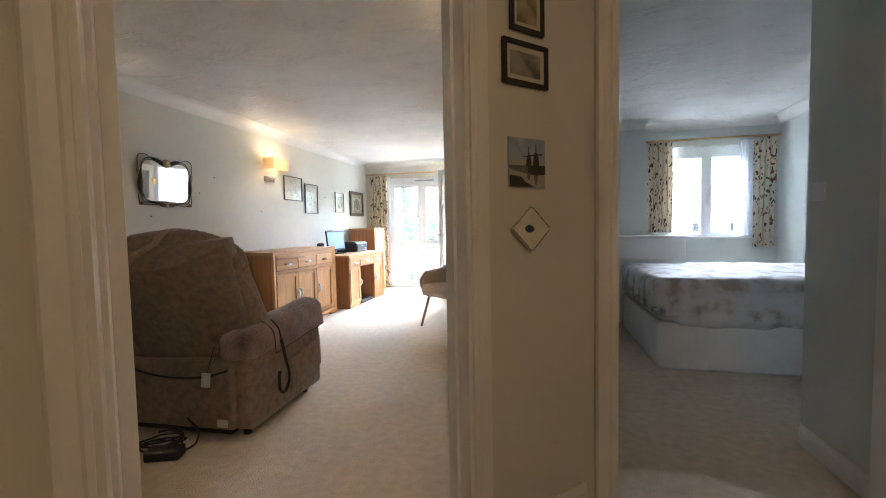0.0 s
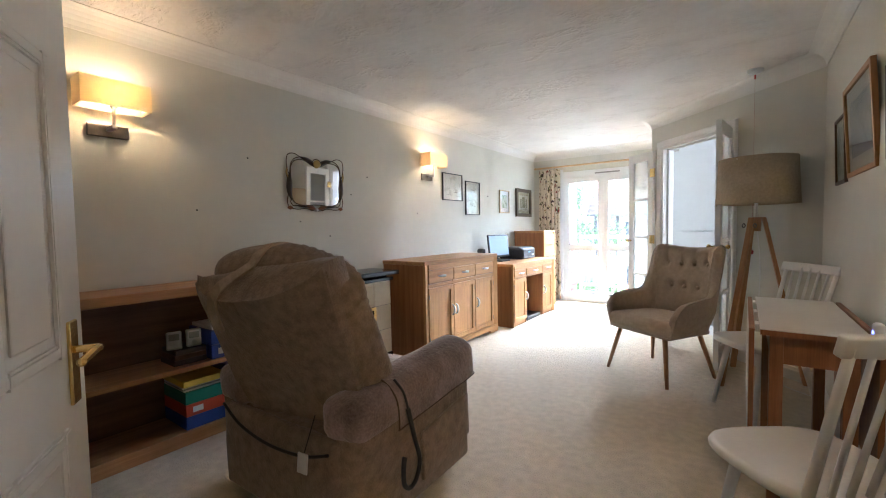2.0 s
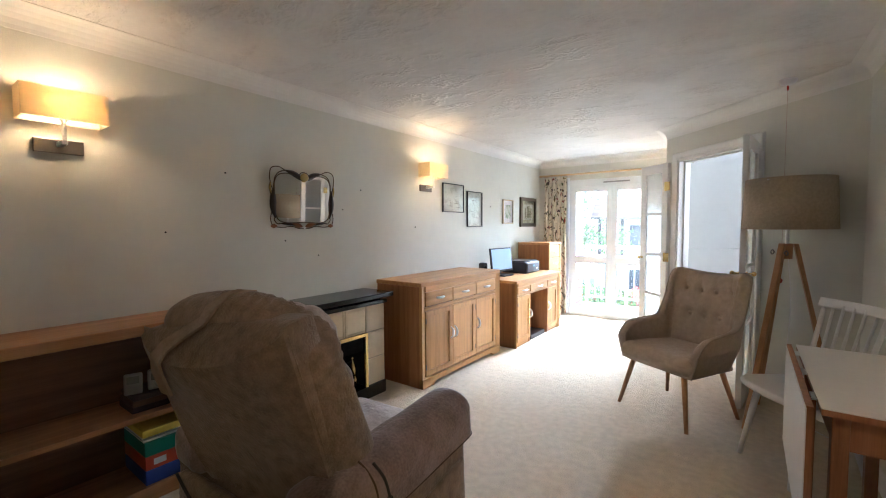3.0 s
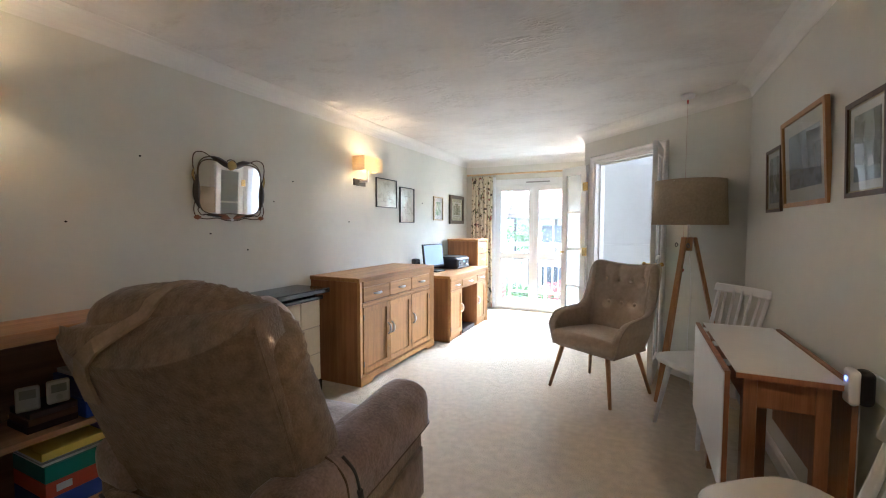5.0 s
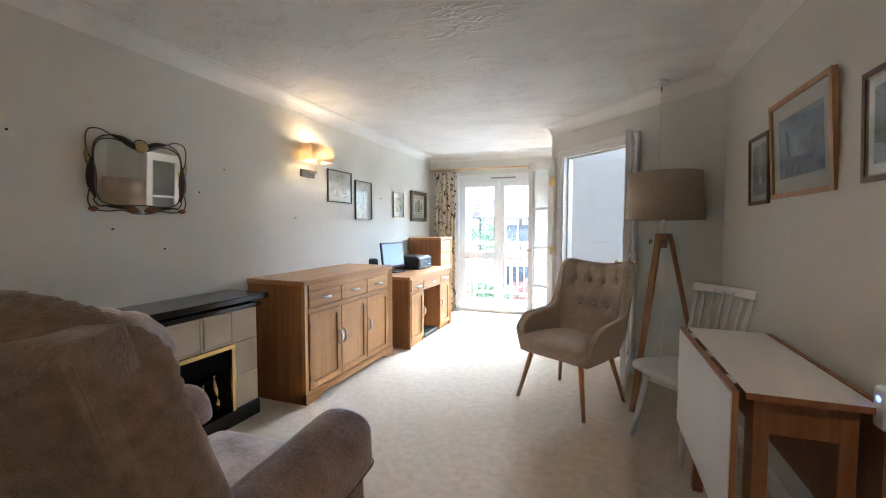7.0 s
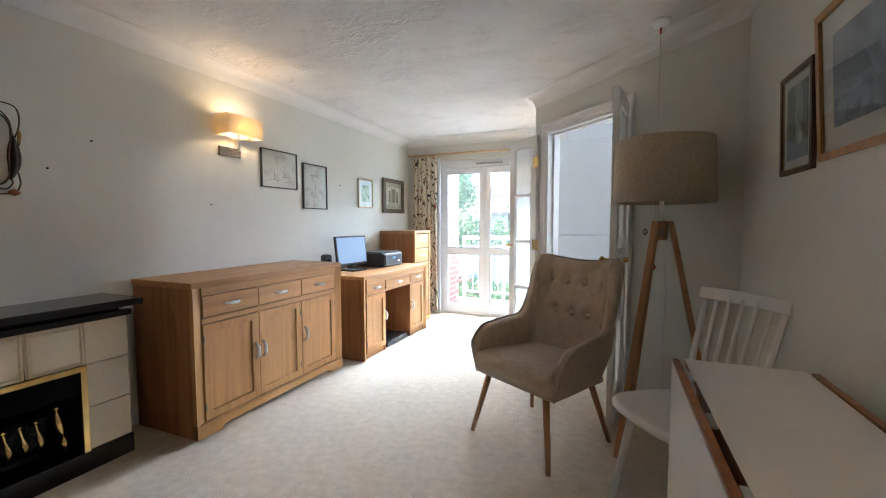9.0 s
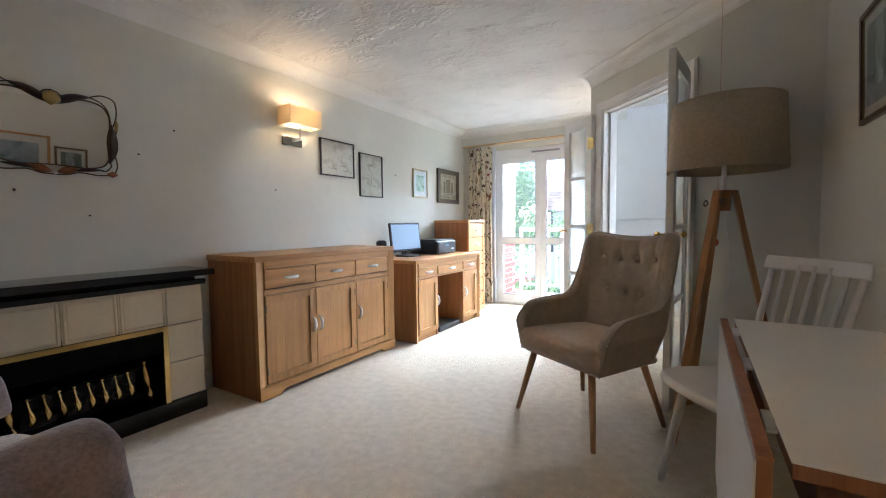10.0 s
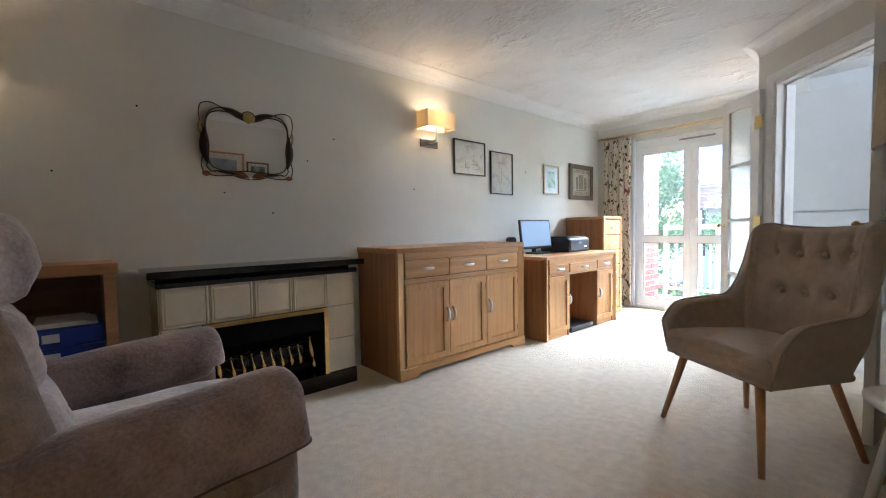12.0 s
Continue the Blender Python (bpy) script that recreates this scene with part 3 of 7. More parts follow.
def drawer_chest():
    t = thing("chest_of_drawers", "tall narrow oak chest of drawers", "chest of drawers", pose(-3.69, 8.76, 0))
    D, L, H = 0.46, 0.42, 1.1
    for y0, y1 in ((0, 0.02), (L - 0.02, L)):
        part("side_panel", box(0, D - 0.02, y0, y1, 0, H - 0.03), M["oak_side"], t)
    part("top", box(-0.005, D, -0.005, L + 0.005, H - 0.029, H, 0.004), M["oak_y"], t)
    # carcass colour darkened for the shade between drawers
    part("carcass", box(0.001, D - 0.03, 0.021, L - 0.021, 0.03, H - 0.031), M["recess_shade"], t)
    for y0, y1 in ((0, 0.035), (L - 0.035, L)):
        part("front_post", box(D - 0.02, D - 0.002, y0, y1, 0, H - 0.03), M["oak"], t)
    part("plinth", box(D - 0.03, D - 0.004, 0.035, L - 0.035, 0, 0.06), M["oak_y"], t)
    for i in range(6):
        z = 0.07 + i * 0.166
        drawer(t, 0.04, L - 0.04, z, z + 0.155, D - 0.026)
    return t


sideboard()
desk()
drawer_chest()


def fireplace():
    t = thing("fireplace", "cream tiled fireplace surround with black mantel and electric fire", "fireplace", pose(W + 0.012, 4.76, 0) @ Matrix.Diagonal((1, 1, 1.032, 1)))
    D, L = 0.285, 1.06

    def raised(y0, y1, z0, z1, plain=False):
        bm = box(D - 0.012, D - 0.003, y0, y1, z0, z1, 0.003, 1)
        if plain:
            return bm
        i0, i1 = 0.012, 0.022
        a = [bm.verts.new((D - 0.003, y, z)) for y, z in ((y0 + i0, z0 + i0), (y1 - i0, z0 + i0), (y1 - i0, z1 - i0), (y0 + i0, z1 - i0))]
        b = [bm.verts.new((D + 0.005, y, z)) for y, z in ((y0 + i1, z0 + i1), (y1 - i1, z0 + i1), (y1 - i1, z1 - i1), (y0 + i1, z1 - i1))]
        for k in range(4):
            bm.faces.new([a[k], a[(k + 1) % 4], b[(k + 1) % 4], b[k]])
        bm.faces.new(b)
        return bm

    part("plinth", box(0, D + 0.006, -0.002, L + 0.004, 0, 0.095, 0.004), M["black_gloss"], t, "black plinth")
    part("mantel_lower", box(0, D + 0.018, -0.016, L + 0.016, 0.7, 0.73, 0.006), M["black_gloss"], t, "polished black lower mantel")
    part("mantel_recess", box(0, D - 0.03, 0.02, L - 0.02, 0.73, 0.75), M["soot"], t)
    part("mantel_shelf", box(0, D + 0.055, -0.05, L + 0.05, 0.75, 0.785, 0.005), M["black_gloss"], t, "polished black mantel shelf")
    bm = bmesh.new()
    add_box(bm, 0, D - 0.012, 0, 0.18, 0.095, 0.7)
    add_box(bm, 0, D - 0.012, L - 0.19, L, 0.095, 0.7)
    add_box(bm, 0, D - 0.012, 0.18, L - 0.19, 0.52, 0.7)
    part("surround", bm, M["grout"], t)
    n = 5
    for i in range(n):
        w = (L - 0.19) / (n - 1)
        y0, y1 = i * w, min((i + 1) * w, L)
        part("tile", raised(y0 + 0.0015, y1 - 0.0015, 0.502, 0.698, i == n - 1), M["tile"], t)
        if i < n - 1:
            for yy in (y0 + 0.006, y1 - 0.018):
                part("tile_rib", box(D - 0.004, D + 0.009, yy, yy + 0.012, 0.506, 0.694, 0.004), M["tile"], t)
    for y0, y1 in ((0, 0.178), (L - 0.188, L)):
        for z0, z1 in ((0.097, 0.295), (0.299, 0.498)):
            part("tile", raised(y0 + 0.0015, y1 - 0.0015, z0, z1, True), M["tile"], t)
    # side tiles
    for y0, y1 in ((-0.006, 0.0), (L, L + 0.006)):
        for z0, z1 in ((0.097, 0.295), (0.299, 0.498), (0.502, 0.698)):
            part("tile", box(0.002, D - 0.014, y0, y1, z0, z1, 0.002), M["tile"], t)
    y0, y1, z1 = 0.182, L - 0.192, 0.5
    bm = bmesh.new()
    add_box(bm, D - 0.004, D + 0.012, y0, y0 + 0.025, 0.097, z1)
    add_box(bm, D - 0.004, D + 0.012, y1 - 0.025, y1, 0.097, z1)
    add_box(bm, D - 0.004, D + 0.012, y0 + 0.025, y1 - 0.025, z1 - 0.022, z1)
    part("brass_trim", bm, M["brass"], t, "polished brass trim")
    part("firebox", box(0.02, 0.03, y0, y1, 0.097, 0.52), M["soot"], t)
    for a, b in ((y0 - 0.002, y0 + 0.004), (y1 - 0.004, y1 + 0.002)):
        part("firebox_side", box(0.03, D - 0.014, a, b, 0.097, 0.518), M["soot"], t)
    part("hood", box(0.03, D - 0.03, y0 + 0.01, y1 - 0.01, 0.36, 0.47, 0.01), M["soot"], t)
    c = (y0 + y1) / 2
    part("grate_bar", box(0.2, 0.212, c - 0.26, c + 0.26, 0.285, 0.295), M["soot"], t)
    part("grate_tray", box(0.06, 0.21, c - 0.25, c + 0.25, 0.13, 0.15), M["soot"], t)
    for i in range(8):
        # flat balusters that lean as they wave
        y = c - 0.19 + i * 0.054
        pts = [(0.215, y - 0.002, 0.165), (0.219, y + 0.003, 0.19), (0.222, y - 0.001, 0.22), (0.219, y - 0.006, 0.25), (0.215, y - 0.01, 0.28)]
        part("grate_baluster", tube(pts, lambda q: 0.0045 + 0.0085 * max(0.0, math.sin(math.pi * min(1.0, q * 1.25 + 0.1))) ** 1.5, 8), M["brass"], t, smooth=True)
        part("grate_knob", lathe([(0.003, -0.008), (0.009, -0.003), (0.009, 0.003), (0.003, 0.008)], 8, pose(0.215, y - 0.01, 0.288)), M["brass"], t, smooth=True)
    for y in (c - 0.26, c + 0.265):
        pts = [(0.215, y + 0.016, 0.105), (0.217, y + 0.012, 0.14), (0.219, y + 0.012, 0.165), (0.219, y + 0.006, 0.19), (0.221, y - 0.003, 0.235), (0.217, y - 0.01, 0.29), (0.215, y - 0.01, 0.31)]
        part("grate_finial", tube(pts, lambda q: 0.005 + 0.011 * abs(math.sin(2 * math.pi * min(1.0, q * 1.05 + 0.04))) ** 1.4, 8), M["brass"], t, smooth=True)
        part("grate_knob", lathe([(0.003, -0.012), (0.011, -0.004), (0.011, 0.004), (0.003, 0.012)], 8, pose(0.215, y - 0.01, 0.32)), M["brass"], t, smooth=True)
    coal = simple("black_coal", (0.03, 0.027, 0.025), 0.6)
    for i in range(22):
        a = bmesh.new()
        bmesh.ops.create_icosphere(a, subdivisions=1, radius=0.035 + 0.012 * random.random())
        for v in a.verts:
            v.co *= 0.8 + 0.4 * random.random()
        a.transform(pose(0.09 + 0.09 * random.random(), c - 0.21 + 0.42 * (i % 11) / 10, 0.175 + 0.055 * (i // 11), random.random() * 90, random.random() * 90, 0))
        part("coal", a, coal, t)
    part("label", box(D + 0.02, D + 0.05, -0.03, 0.04, 0.785, 0.789, 0.001), simple("grey_sticker", (0.35, 0.35, 0.36)), t, "small grey sticker")


fireplace()


def bookcase():
    t = thing("bookcase", "low brown wooden bookcase, half filled with box files", "bookcase", pose(W + 0.012, 3.0, 0))
    D, L, H = 0.325, 1.6, 0.865
    part("top", box(0, D + 0.008, -0.01, L + 0.01, H - 0.05, H, 0.005), M["shelf_oak"], t)
    for y0, y1 in ((0, 0.045), (L - 0.045, L)):
        part("side_panel", box(0, D, y0, y1, 0, H - 0.051), M["shelf_oak"], t)
    part("shelf", box(0.012, D - 0.012, 0.046, L - 0.046, 0.405, 0.43), M["shelf_oak"], t)
    part("bottom_shelf", box(0.012, D - 0.006, 0.046, L - 0.046, 0.045, 0.075), M["shelf_oak"], t)
    part("plinth", box(D - 0.03, D - 0.01, 0.046, L - 0.046, 0, 0.044), M["shelf_oak"], t)
    # back panel coloured darker for the shade inside the shelves
    part("back", box(0, 0.011, 0.046, L - 0.046, 0.03, H - 0.051), M["recess_shade"], t)


bookcase()


# ---- the riser recliner ----
M["suede_dark"] = simple("dark_seam_suede", (0.1, 0.066, 0.047), 0.95)


def arm_cover(sx, x):
    """A loose sleeve over an arm pad: it hangs on both sides and closes over the front."""
    bm = bmesh.new()
    rows = []
    for y, k in ((-0.17, 1.0), (-0.165, 1.02), (-0.05, 1.0), (0.08, 1.01), (0.2, 1.0), (0.3, 1.01), (0.36, 1.0), (0.39, 0.97), (0.408, 0.88), (0.416, 0.7)):
        row = []
        for i in range(25):
            q = i / 24
            out = q < 0.5
            # hem to crown to hem
            s = abs(q - 0.5) * 2
            if s < 0.62:
                ang = s / 0.62 * math.pi / 2
                px, pz = 0.108 * math.sin(ang), 0.012 + 0.082 * math.cos(ang)
            else:
                px, pz = 0.108 + 0.004 * (s - 0.62), 0.012 - (s - 0.62) / 0.38 * (0.1 if out else 0.05)
            px *= (1 if out else -1) * sx
            wob = 0.004 * noise.noise(Vector((px * 14, y * 11, pz * 14 + sx))) + 0.003 * math.sin(y * 38 + q * 9) * max(0, s - 0.5)
            row.append(bm.verts.new((px * k + sx * wob, y + 0.006 * noise.noise(Vector((q * 6, y, 3))), pz * (k if pz > 0 else 1) + wob)))
        rows.append(row)
    for r0, r1 in zip(rows, rows[1:]):
        for i in range(24):
            bm.faces.new([r0[i], r0[i + 1], r1[i + 1], r1[i]])
    bm.faces.new(rows[-1])
    # a turned hem gives the rear edge its thickness
    inner = [bm.verts.new((v.co.x * 0.93, v.co.y + 0.004, v.co.z - 0.006)) for v in rows[0]]
    for i in range(24):
        bm.faces.new([rows[0][i], inner[i], inner[i + 1], rows[0][i + 1]])
    bm.transform(pose(x, 0.0, 0.51, 4.5))
    hems = [[v.co.copy() for v in rows[0][::2]], [r[0].co.copy() for r in rows]]
    return bm, hems


def back_shell(R):
    """The upholstered rear of the back: bulging, its top edge bowed, a lens-shaped top panel."""
    bm = bmesh.new()
    cols, n = [], 24
    for i in range(n + 1):
        u = -1 + 2 * i / n
        arch = 1 - u * u
        zt, zb = 0.652 - 0.03 * max(0.0, -u) - 0.085 * arch ** 0.8, 0.04 - 0.14 * arch
        prof = [(0.05, zb), (-0.05, zb)]
        for k in range(1, 15):
            z = zb + (zt - zb) * k / 14
            b = max(0.0, min(1.0, (z - 0.1) / 0.45))
            prof.append((-0.072 - 0.075 * arch * b ** 1.3, z))
        y1 = prof[-1][0]
        prof += [(y1 + 0.012, zt + 0.008), (y1 * 0.5 - 0.02, zt + 0.62 * (0.665 - zt) + 0.004), (-0.045, max(zt + 0.008, 0.665 - 0.03 * max(0.0, -u))), (0.05, 0.655 - 0.03 * max(0.0, -u))]
        col = []
        for y, z in prof:
            k = max(0.0, min(1.0, z / 0.655))
            half = (0.362 - 0.018 * k) if u > 0 else (0.27 + 0.095 * k - 0.03 * max(0.0, min(1.0, (z - 0.57) / 0.08)))
            p = Vector((u * half, y, z))
            p.y += 0.004 * noise.noise(p * 6)
            col.append(bm.verts.new(R @ p))
        cols.append(col)
    m = len(cols[0])
    for a, b in zip(cols, cols[1:]):
        for k in range(m):
            bm.faces.new([a[k], a[(k + 1) % m], b[(k + 1) % m], b[k]])
    bm.faces.new(cols[0])
    bm.faces.new(cols[-1][::-1])
    # the sewn edges stay crisp
    for a, b in zip(cols, cols[1:]):
        bm.edges.get((a[15], b[15])).smooth = False
    for col in (cols[0], cols[-1]):
        for a, b in zip(col, col[1:]):
            bm.edges.get((a, b)).smooth = False
    return bm


def back_pillow(R):
    """The stuffed surround of the back: rounded top, drooping at one shoulder, gathered along its edge."""
    bm = rbox(0.665, 0.2, 0.67, 0.078, 44, (0.008, 0.0, 0.008), pose(0.033, 0.052, 0.38))
    for v in bm.verts:
        x, y, z = v.co
        k = max(0.0, (z - 0.1) / 0.62)
        drop = 1.15 * x * x if x > 0 else 0.02 * (x / 0.3) ** 4
        v.co.z -= drop * k ** 1.5
        if x > 0:
            v.co.x += 0.05 * (1 - min(1, max(0, z) / 0.5)) * (x / 0.36)
        else:
            v.co.x += 0.05 * (1 - min(1, max(0, z) / 0.6)) * (-x / 0.36)
        s = (v.co.x - v.co.z) if x > 0 else (v.co.x + v.co.z)
        g = max(0.0, min(1.0, (y + 0.02) / 0.1)) * max(0.0, min(1.0, (z - 0.3) / 0.25)) * (1.0 if x > 0.1 else 0.35)
        w = 0.0085 * g * math.sin(s * 135 + 5 * noise.noise(Vector((x * 5, y * 9, z * 5))))
        v.co += Vector((x * 1.6, 0, max(0, z - 0.35) * 2)) * w + Vector((0, 1, 0)) * 0.006 * noise.noise(v.co * 8)
    bm.transform(R)
    return bm


def recliner():
    t = thing("recliner_chair", "brown suede riser recliner armchair with worn grey arms", "armchair", pose(-2.45, 4.47, 0, 0, 0, 2))
    sd, sg = M["suede"], M["suede_grey"]
    hw = 0.45
    part("base", rbox(0.66, 0.62, 0.33, 0.03, 4, m=pose(0, -0.03, 0.24)), sd, t, smooth=True)
    part("rear_panel", rbox(0.70, 0.05, 0.36, 0.02, 5, (0, 0.01, 0), pose(0, -0.365, 0.24), 0.004, 2), sd, t, smooth=True)
    part("base_frame", box(-0.3, 0.3, -0.34, 0.3, 0.015, 0.07, 0.005), M["black"], t)
    for sx in (-1, 1):
        x = sx * (hw - 0.1)
        part("arm_panel", rbox(0.15, 0.74, 0.46, 0.025, 6, (0.01, 0.01, 0), pose(x + sx * 0.008, 0.02, 0.28), 0.004, sx), sd, t, smooth=True)
        a = part("armrest", rbox(0.196, 0.76, 0.16, 0.05, 7, (0, 0, 0.012), pose(x, 0.01, 0.508, 4.5), 0.006, 5 + sx), sg, t, "worn grey suede arm pad", True)
        cover, hems = arm_cover(sx, x)
        part("arm_cover", cover, sg, a, "loose suede arm cover", True)
        for hem in hems:
            part("hem", tube(hem, 0.0032, 6), M["suede_dark"], a, "stitched hem of the arm cover", True)
        for y in (-0.28, 0.3):
            part("foot", rod((x, y, 0), (x, y, 0.07), 0.022, 0.025), M["black"], t)
    part("seat_cushion", rbox(0.5, 0.66, 0.2, 0.07, 7, (0, 0, 0.025), pose(0, 0.12, 0.365), 0.006, 3), M["velour"], t, smooth=True)
    part("footrest", rbox(0.5, 0.07, 0.36, 0.03, 5, (0, 0.02, 0), pose(0, 0.43, 0.25), 0.004, 8), sg, t, smooth=True)
    # back shell: leaning, wider at the top, its lower edge bowed
    R = pose(0, -0.21, 0.393, 14, -4.5, 8.5)
    part("back_shell", back_shell(R), sd, t, smooth=True)
    part("back_pillow", back_pillow(R), sd, t, "gathered suede back surround", True)
    # padded front of the back, in crushed velour paled for the window light
    for name, zc, h, th, w, y in (("lumbar_cushion", 0.14, 0.24, 0.19, 0.62, 0.075), ("back_cushion", 0.33, 0.24, 0.2, 0.62, 0.075), ("head_cushion", 0.54, 0.22, 0.2, 0.58, 0.135)):
        bm = rbox(w, th, h, 0.085, 20, (0, 0.03, 0), pose(0, y, zc), 0.012, zc * 10)
        for v in bm.verts:
            v.co.y += 0.008 * noise.noise(v.co * 9)
            if v.co.z > zc:
                v.co.z += 0.008 * math.sin(v.co.x * 70 + 4 * noise.noise(v.co * 6)) * (v.co.z - zc) / h * 2
            if v.co.x > 0:
                v.co.z -= 0.5 * v.co.x ** 2
        bm.transform(R)
        part(name, bm, M["velour"], t, smooth=True)
    # strap over the head
    line = (((0.025, 0.12, 0.698), (0, 0.5, 1)), ((0.02, 0.085, 0.716), (0, 0.1, 1)), ((0.012, 0.04, 0.721), (0, -0.2, 1)), ((0.004, -0.02, 0.702), (0, -0.7, 0.8)), ((-0.005, -0.055, 0.672), (0, -0.6, 0.9)),
            ((-0.05, -0.09, 0.65), (0, -0.6, 0.9)), ((-0.105, -0.13, 0.622), (0, -0.8, 0.6)), ((-0.155, -0.142, 0.585), (0, -1, 0.25)), ((-0.19, -0.134, 0.53), (0, -1, 0.0)), ((-0.21, -0.12, 0.44), (0, -1, 0)))
    bm = bmesh.new()
    rows = []
    for i, (p, nrm) in enumerate(line):
        p, nrm = Vector(p), Vector(nrm).normalized()
        tan = Vector(line[min(i + 1, len(line) - 1)][0]) - Vector(line[max(i - 1, 0)][0])
        edge = tan.cross(nrm).normalized() * 0.024
        q = [p - edge, p + edge, p + edge + nrm * 0.009, p - edge + nrm * 0.009]
        rows.append([bm.verts.new(R @ v) for v in q])
    for a, b in zip(rows, rows[1:]):
        for k in range(4):
            bm.faces.new([a[k], a[(k + 1) % 4], b[(k + 1) % 4], b[k]])
    bm.faces.new(rows[0][::-1])
    bm.faces.new(rows[-1])
    part("strap", bm, mat("pale_worn_suede", (0.4, 0.3, 0.22), 0.9, 0, 0.15, 12, 0.4, 60), t, "suede headrest strap")
    # the seam in the groove beside the shell
    part("seam", tube([R @ Vector((0.366 - 0.018 * z / 0.655, -0.061, z)) for z in (0.06, 0.2, 0.35, 0.5, 0.6, 0.64)], 0.0022, 6), M["suede"], t, smooth=True)
    # curved zip seam across the rear panel
    part("seam", tube([(-0.33, -0.4, 0.42), (-0.2, -0.405, 0.36), (0, -0.41, 0.335), (0.2, -0.405, 0.345), (0.33, -0.395, 0.38)], 0.006, 6), M["cable"], t, smooth=True)
    # handset cable that hangs in a hook on the side
    x = hw + 0.012
    coil = [(x - 0.02, -0.17, 0.6), (x + 0.008, -0.15, 0.55), (x + 0.012, -0.13, 0.48)]
    part("handset_lead", tube(coil, 0.005, 6), M["cable"], t, smooth=True)
    hook = [(x + 0.012, -0.13, 0.48), (x + 0.016, -0.1, 0.36), (x + 0.016, -0.07, 0.26), (x + 0.016, -0.09, 0.195), (x + 0.016, -0.13, 0.175), (x + 0.016, -0.165, 0.205), (x + 0.014, -0.165, 0.27), (x + 0.008, -0.15, 0.3)]
    bm = tube(hook, lambda q: 0.0095 + 0.0012 * math.sin(q * 260), 8)
    part("coiled_lead", bm, M["cable"], t, "black coiled handset lead", True)
    # side pocket with a gathered top
    bm = rbox(0.02, 0.36, 0.2, 0.008, 8, (0.008, 0, 0), pose(x - 0.008, 0.16, 0.26))
    for v in bm.verts:
        if v.co.x > x - 0.008:
            v.co.x += 0.006 * math.sin(v.co.y * 90) * max(0, (v.co.z - 0.2) / 0.16)
        v.co.z += 0.05 * (v.co.y - 0.16) / 0.36
    part("side_pocket", bm, sd, t, smooth=True)
    part("swing_tag", box(-0.022, 0.022, -0.003, 0.003, -0.075, 0.0, 0.002, m=pose(0.235, -0.425, 0.375, 0, 6, 12)), simple("white_card", (0.7, 0.68, 0.64)), t, "white card swing tag")
    part("tag_string", tube([(0.235, -0.42, 0.375), (0.245, -0.41, 0.42), (0.25, -0.38, 0.5)], 0.002, 5), M["cable"], t)
    part("maker_label", box(-0.03, 0.03, -0.002, 0.0, -0.02, 0.02, m=pose(0.29, -0.394, 0.1)), simple("white_label", (0.6, 0.58, 0.55)), t, "small white sewn label")
    return t


recliner()


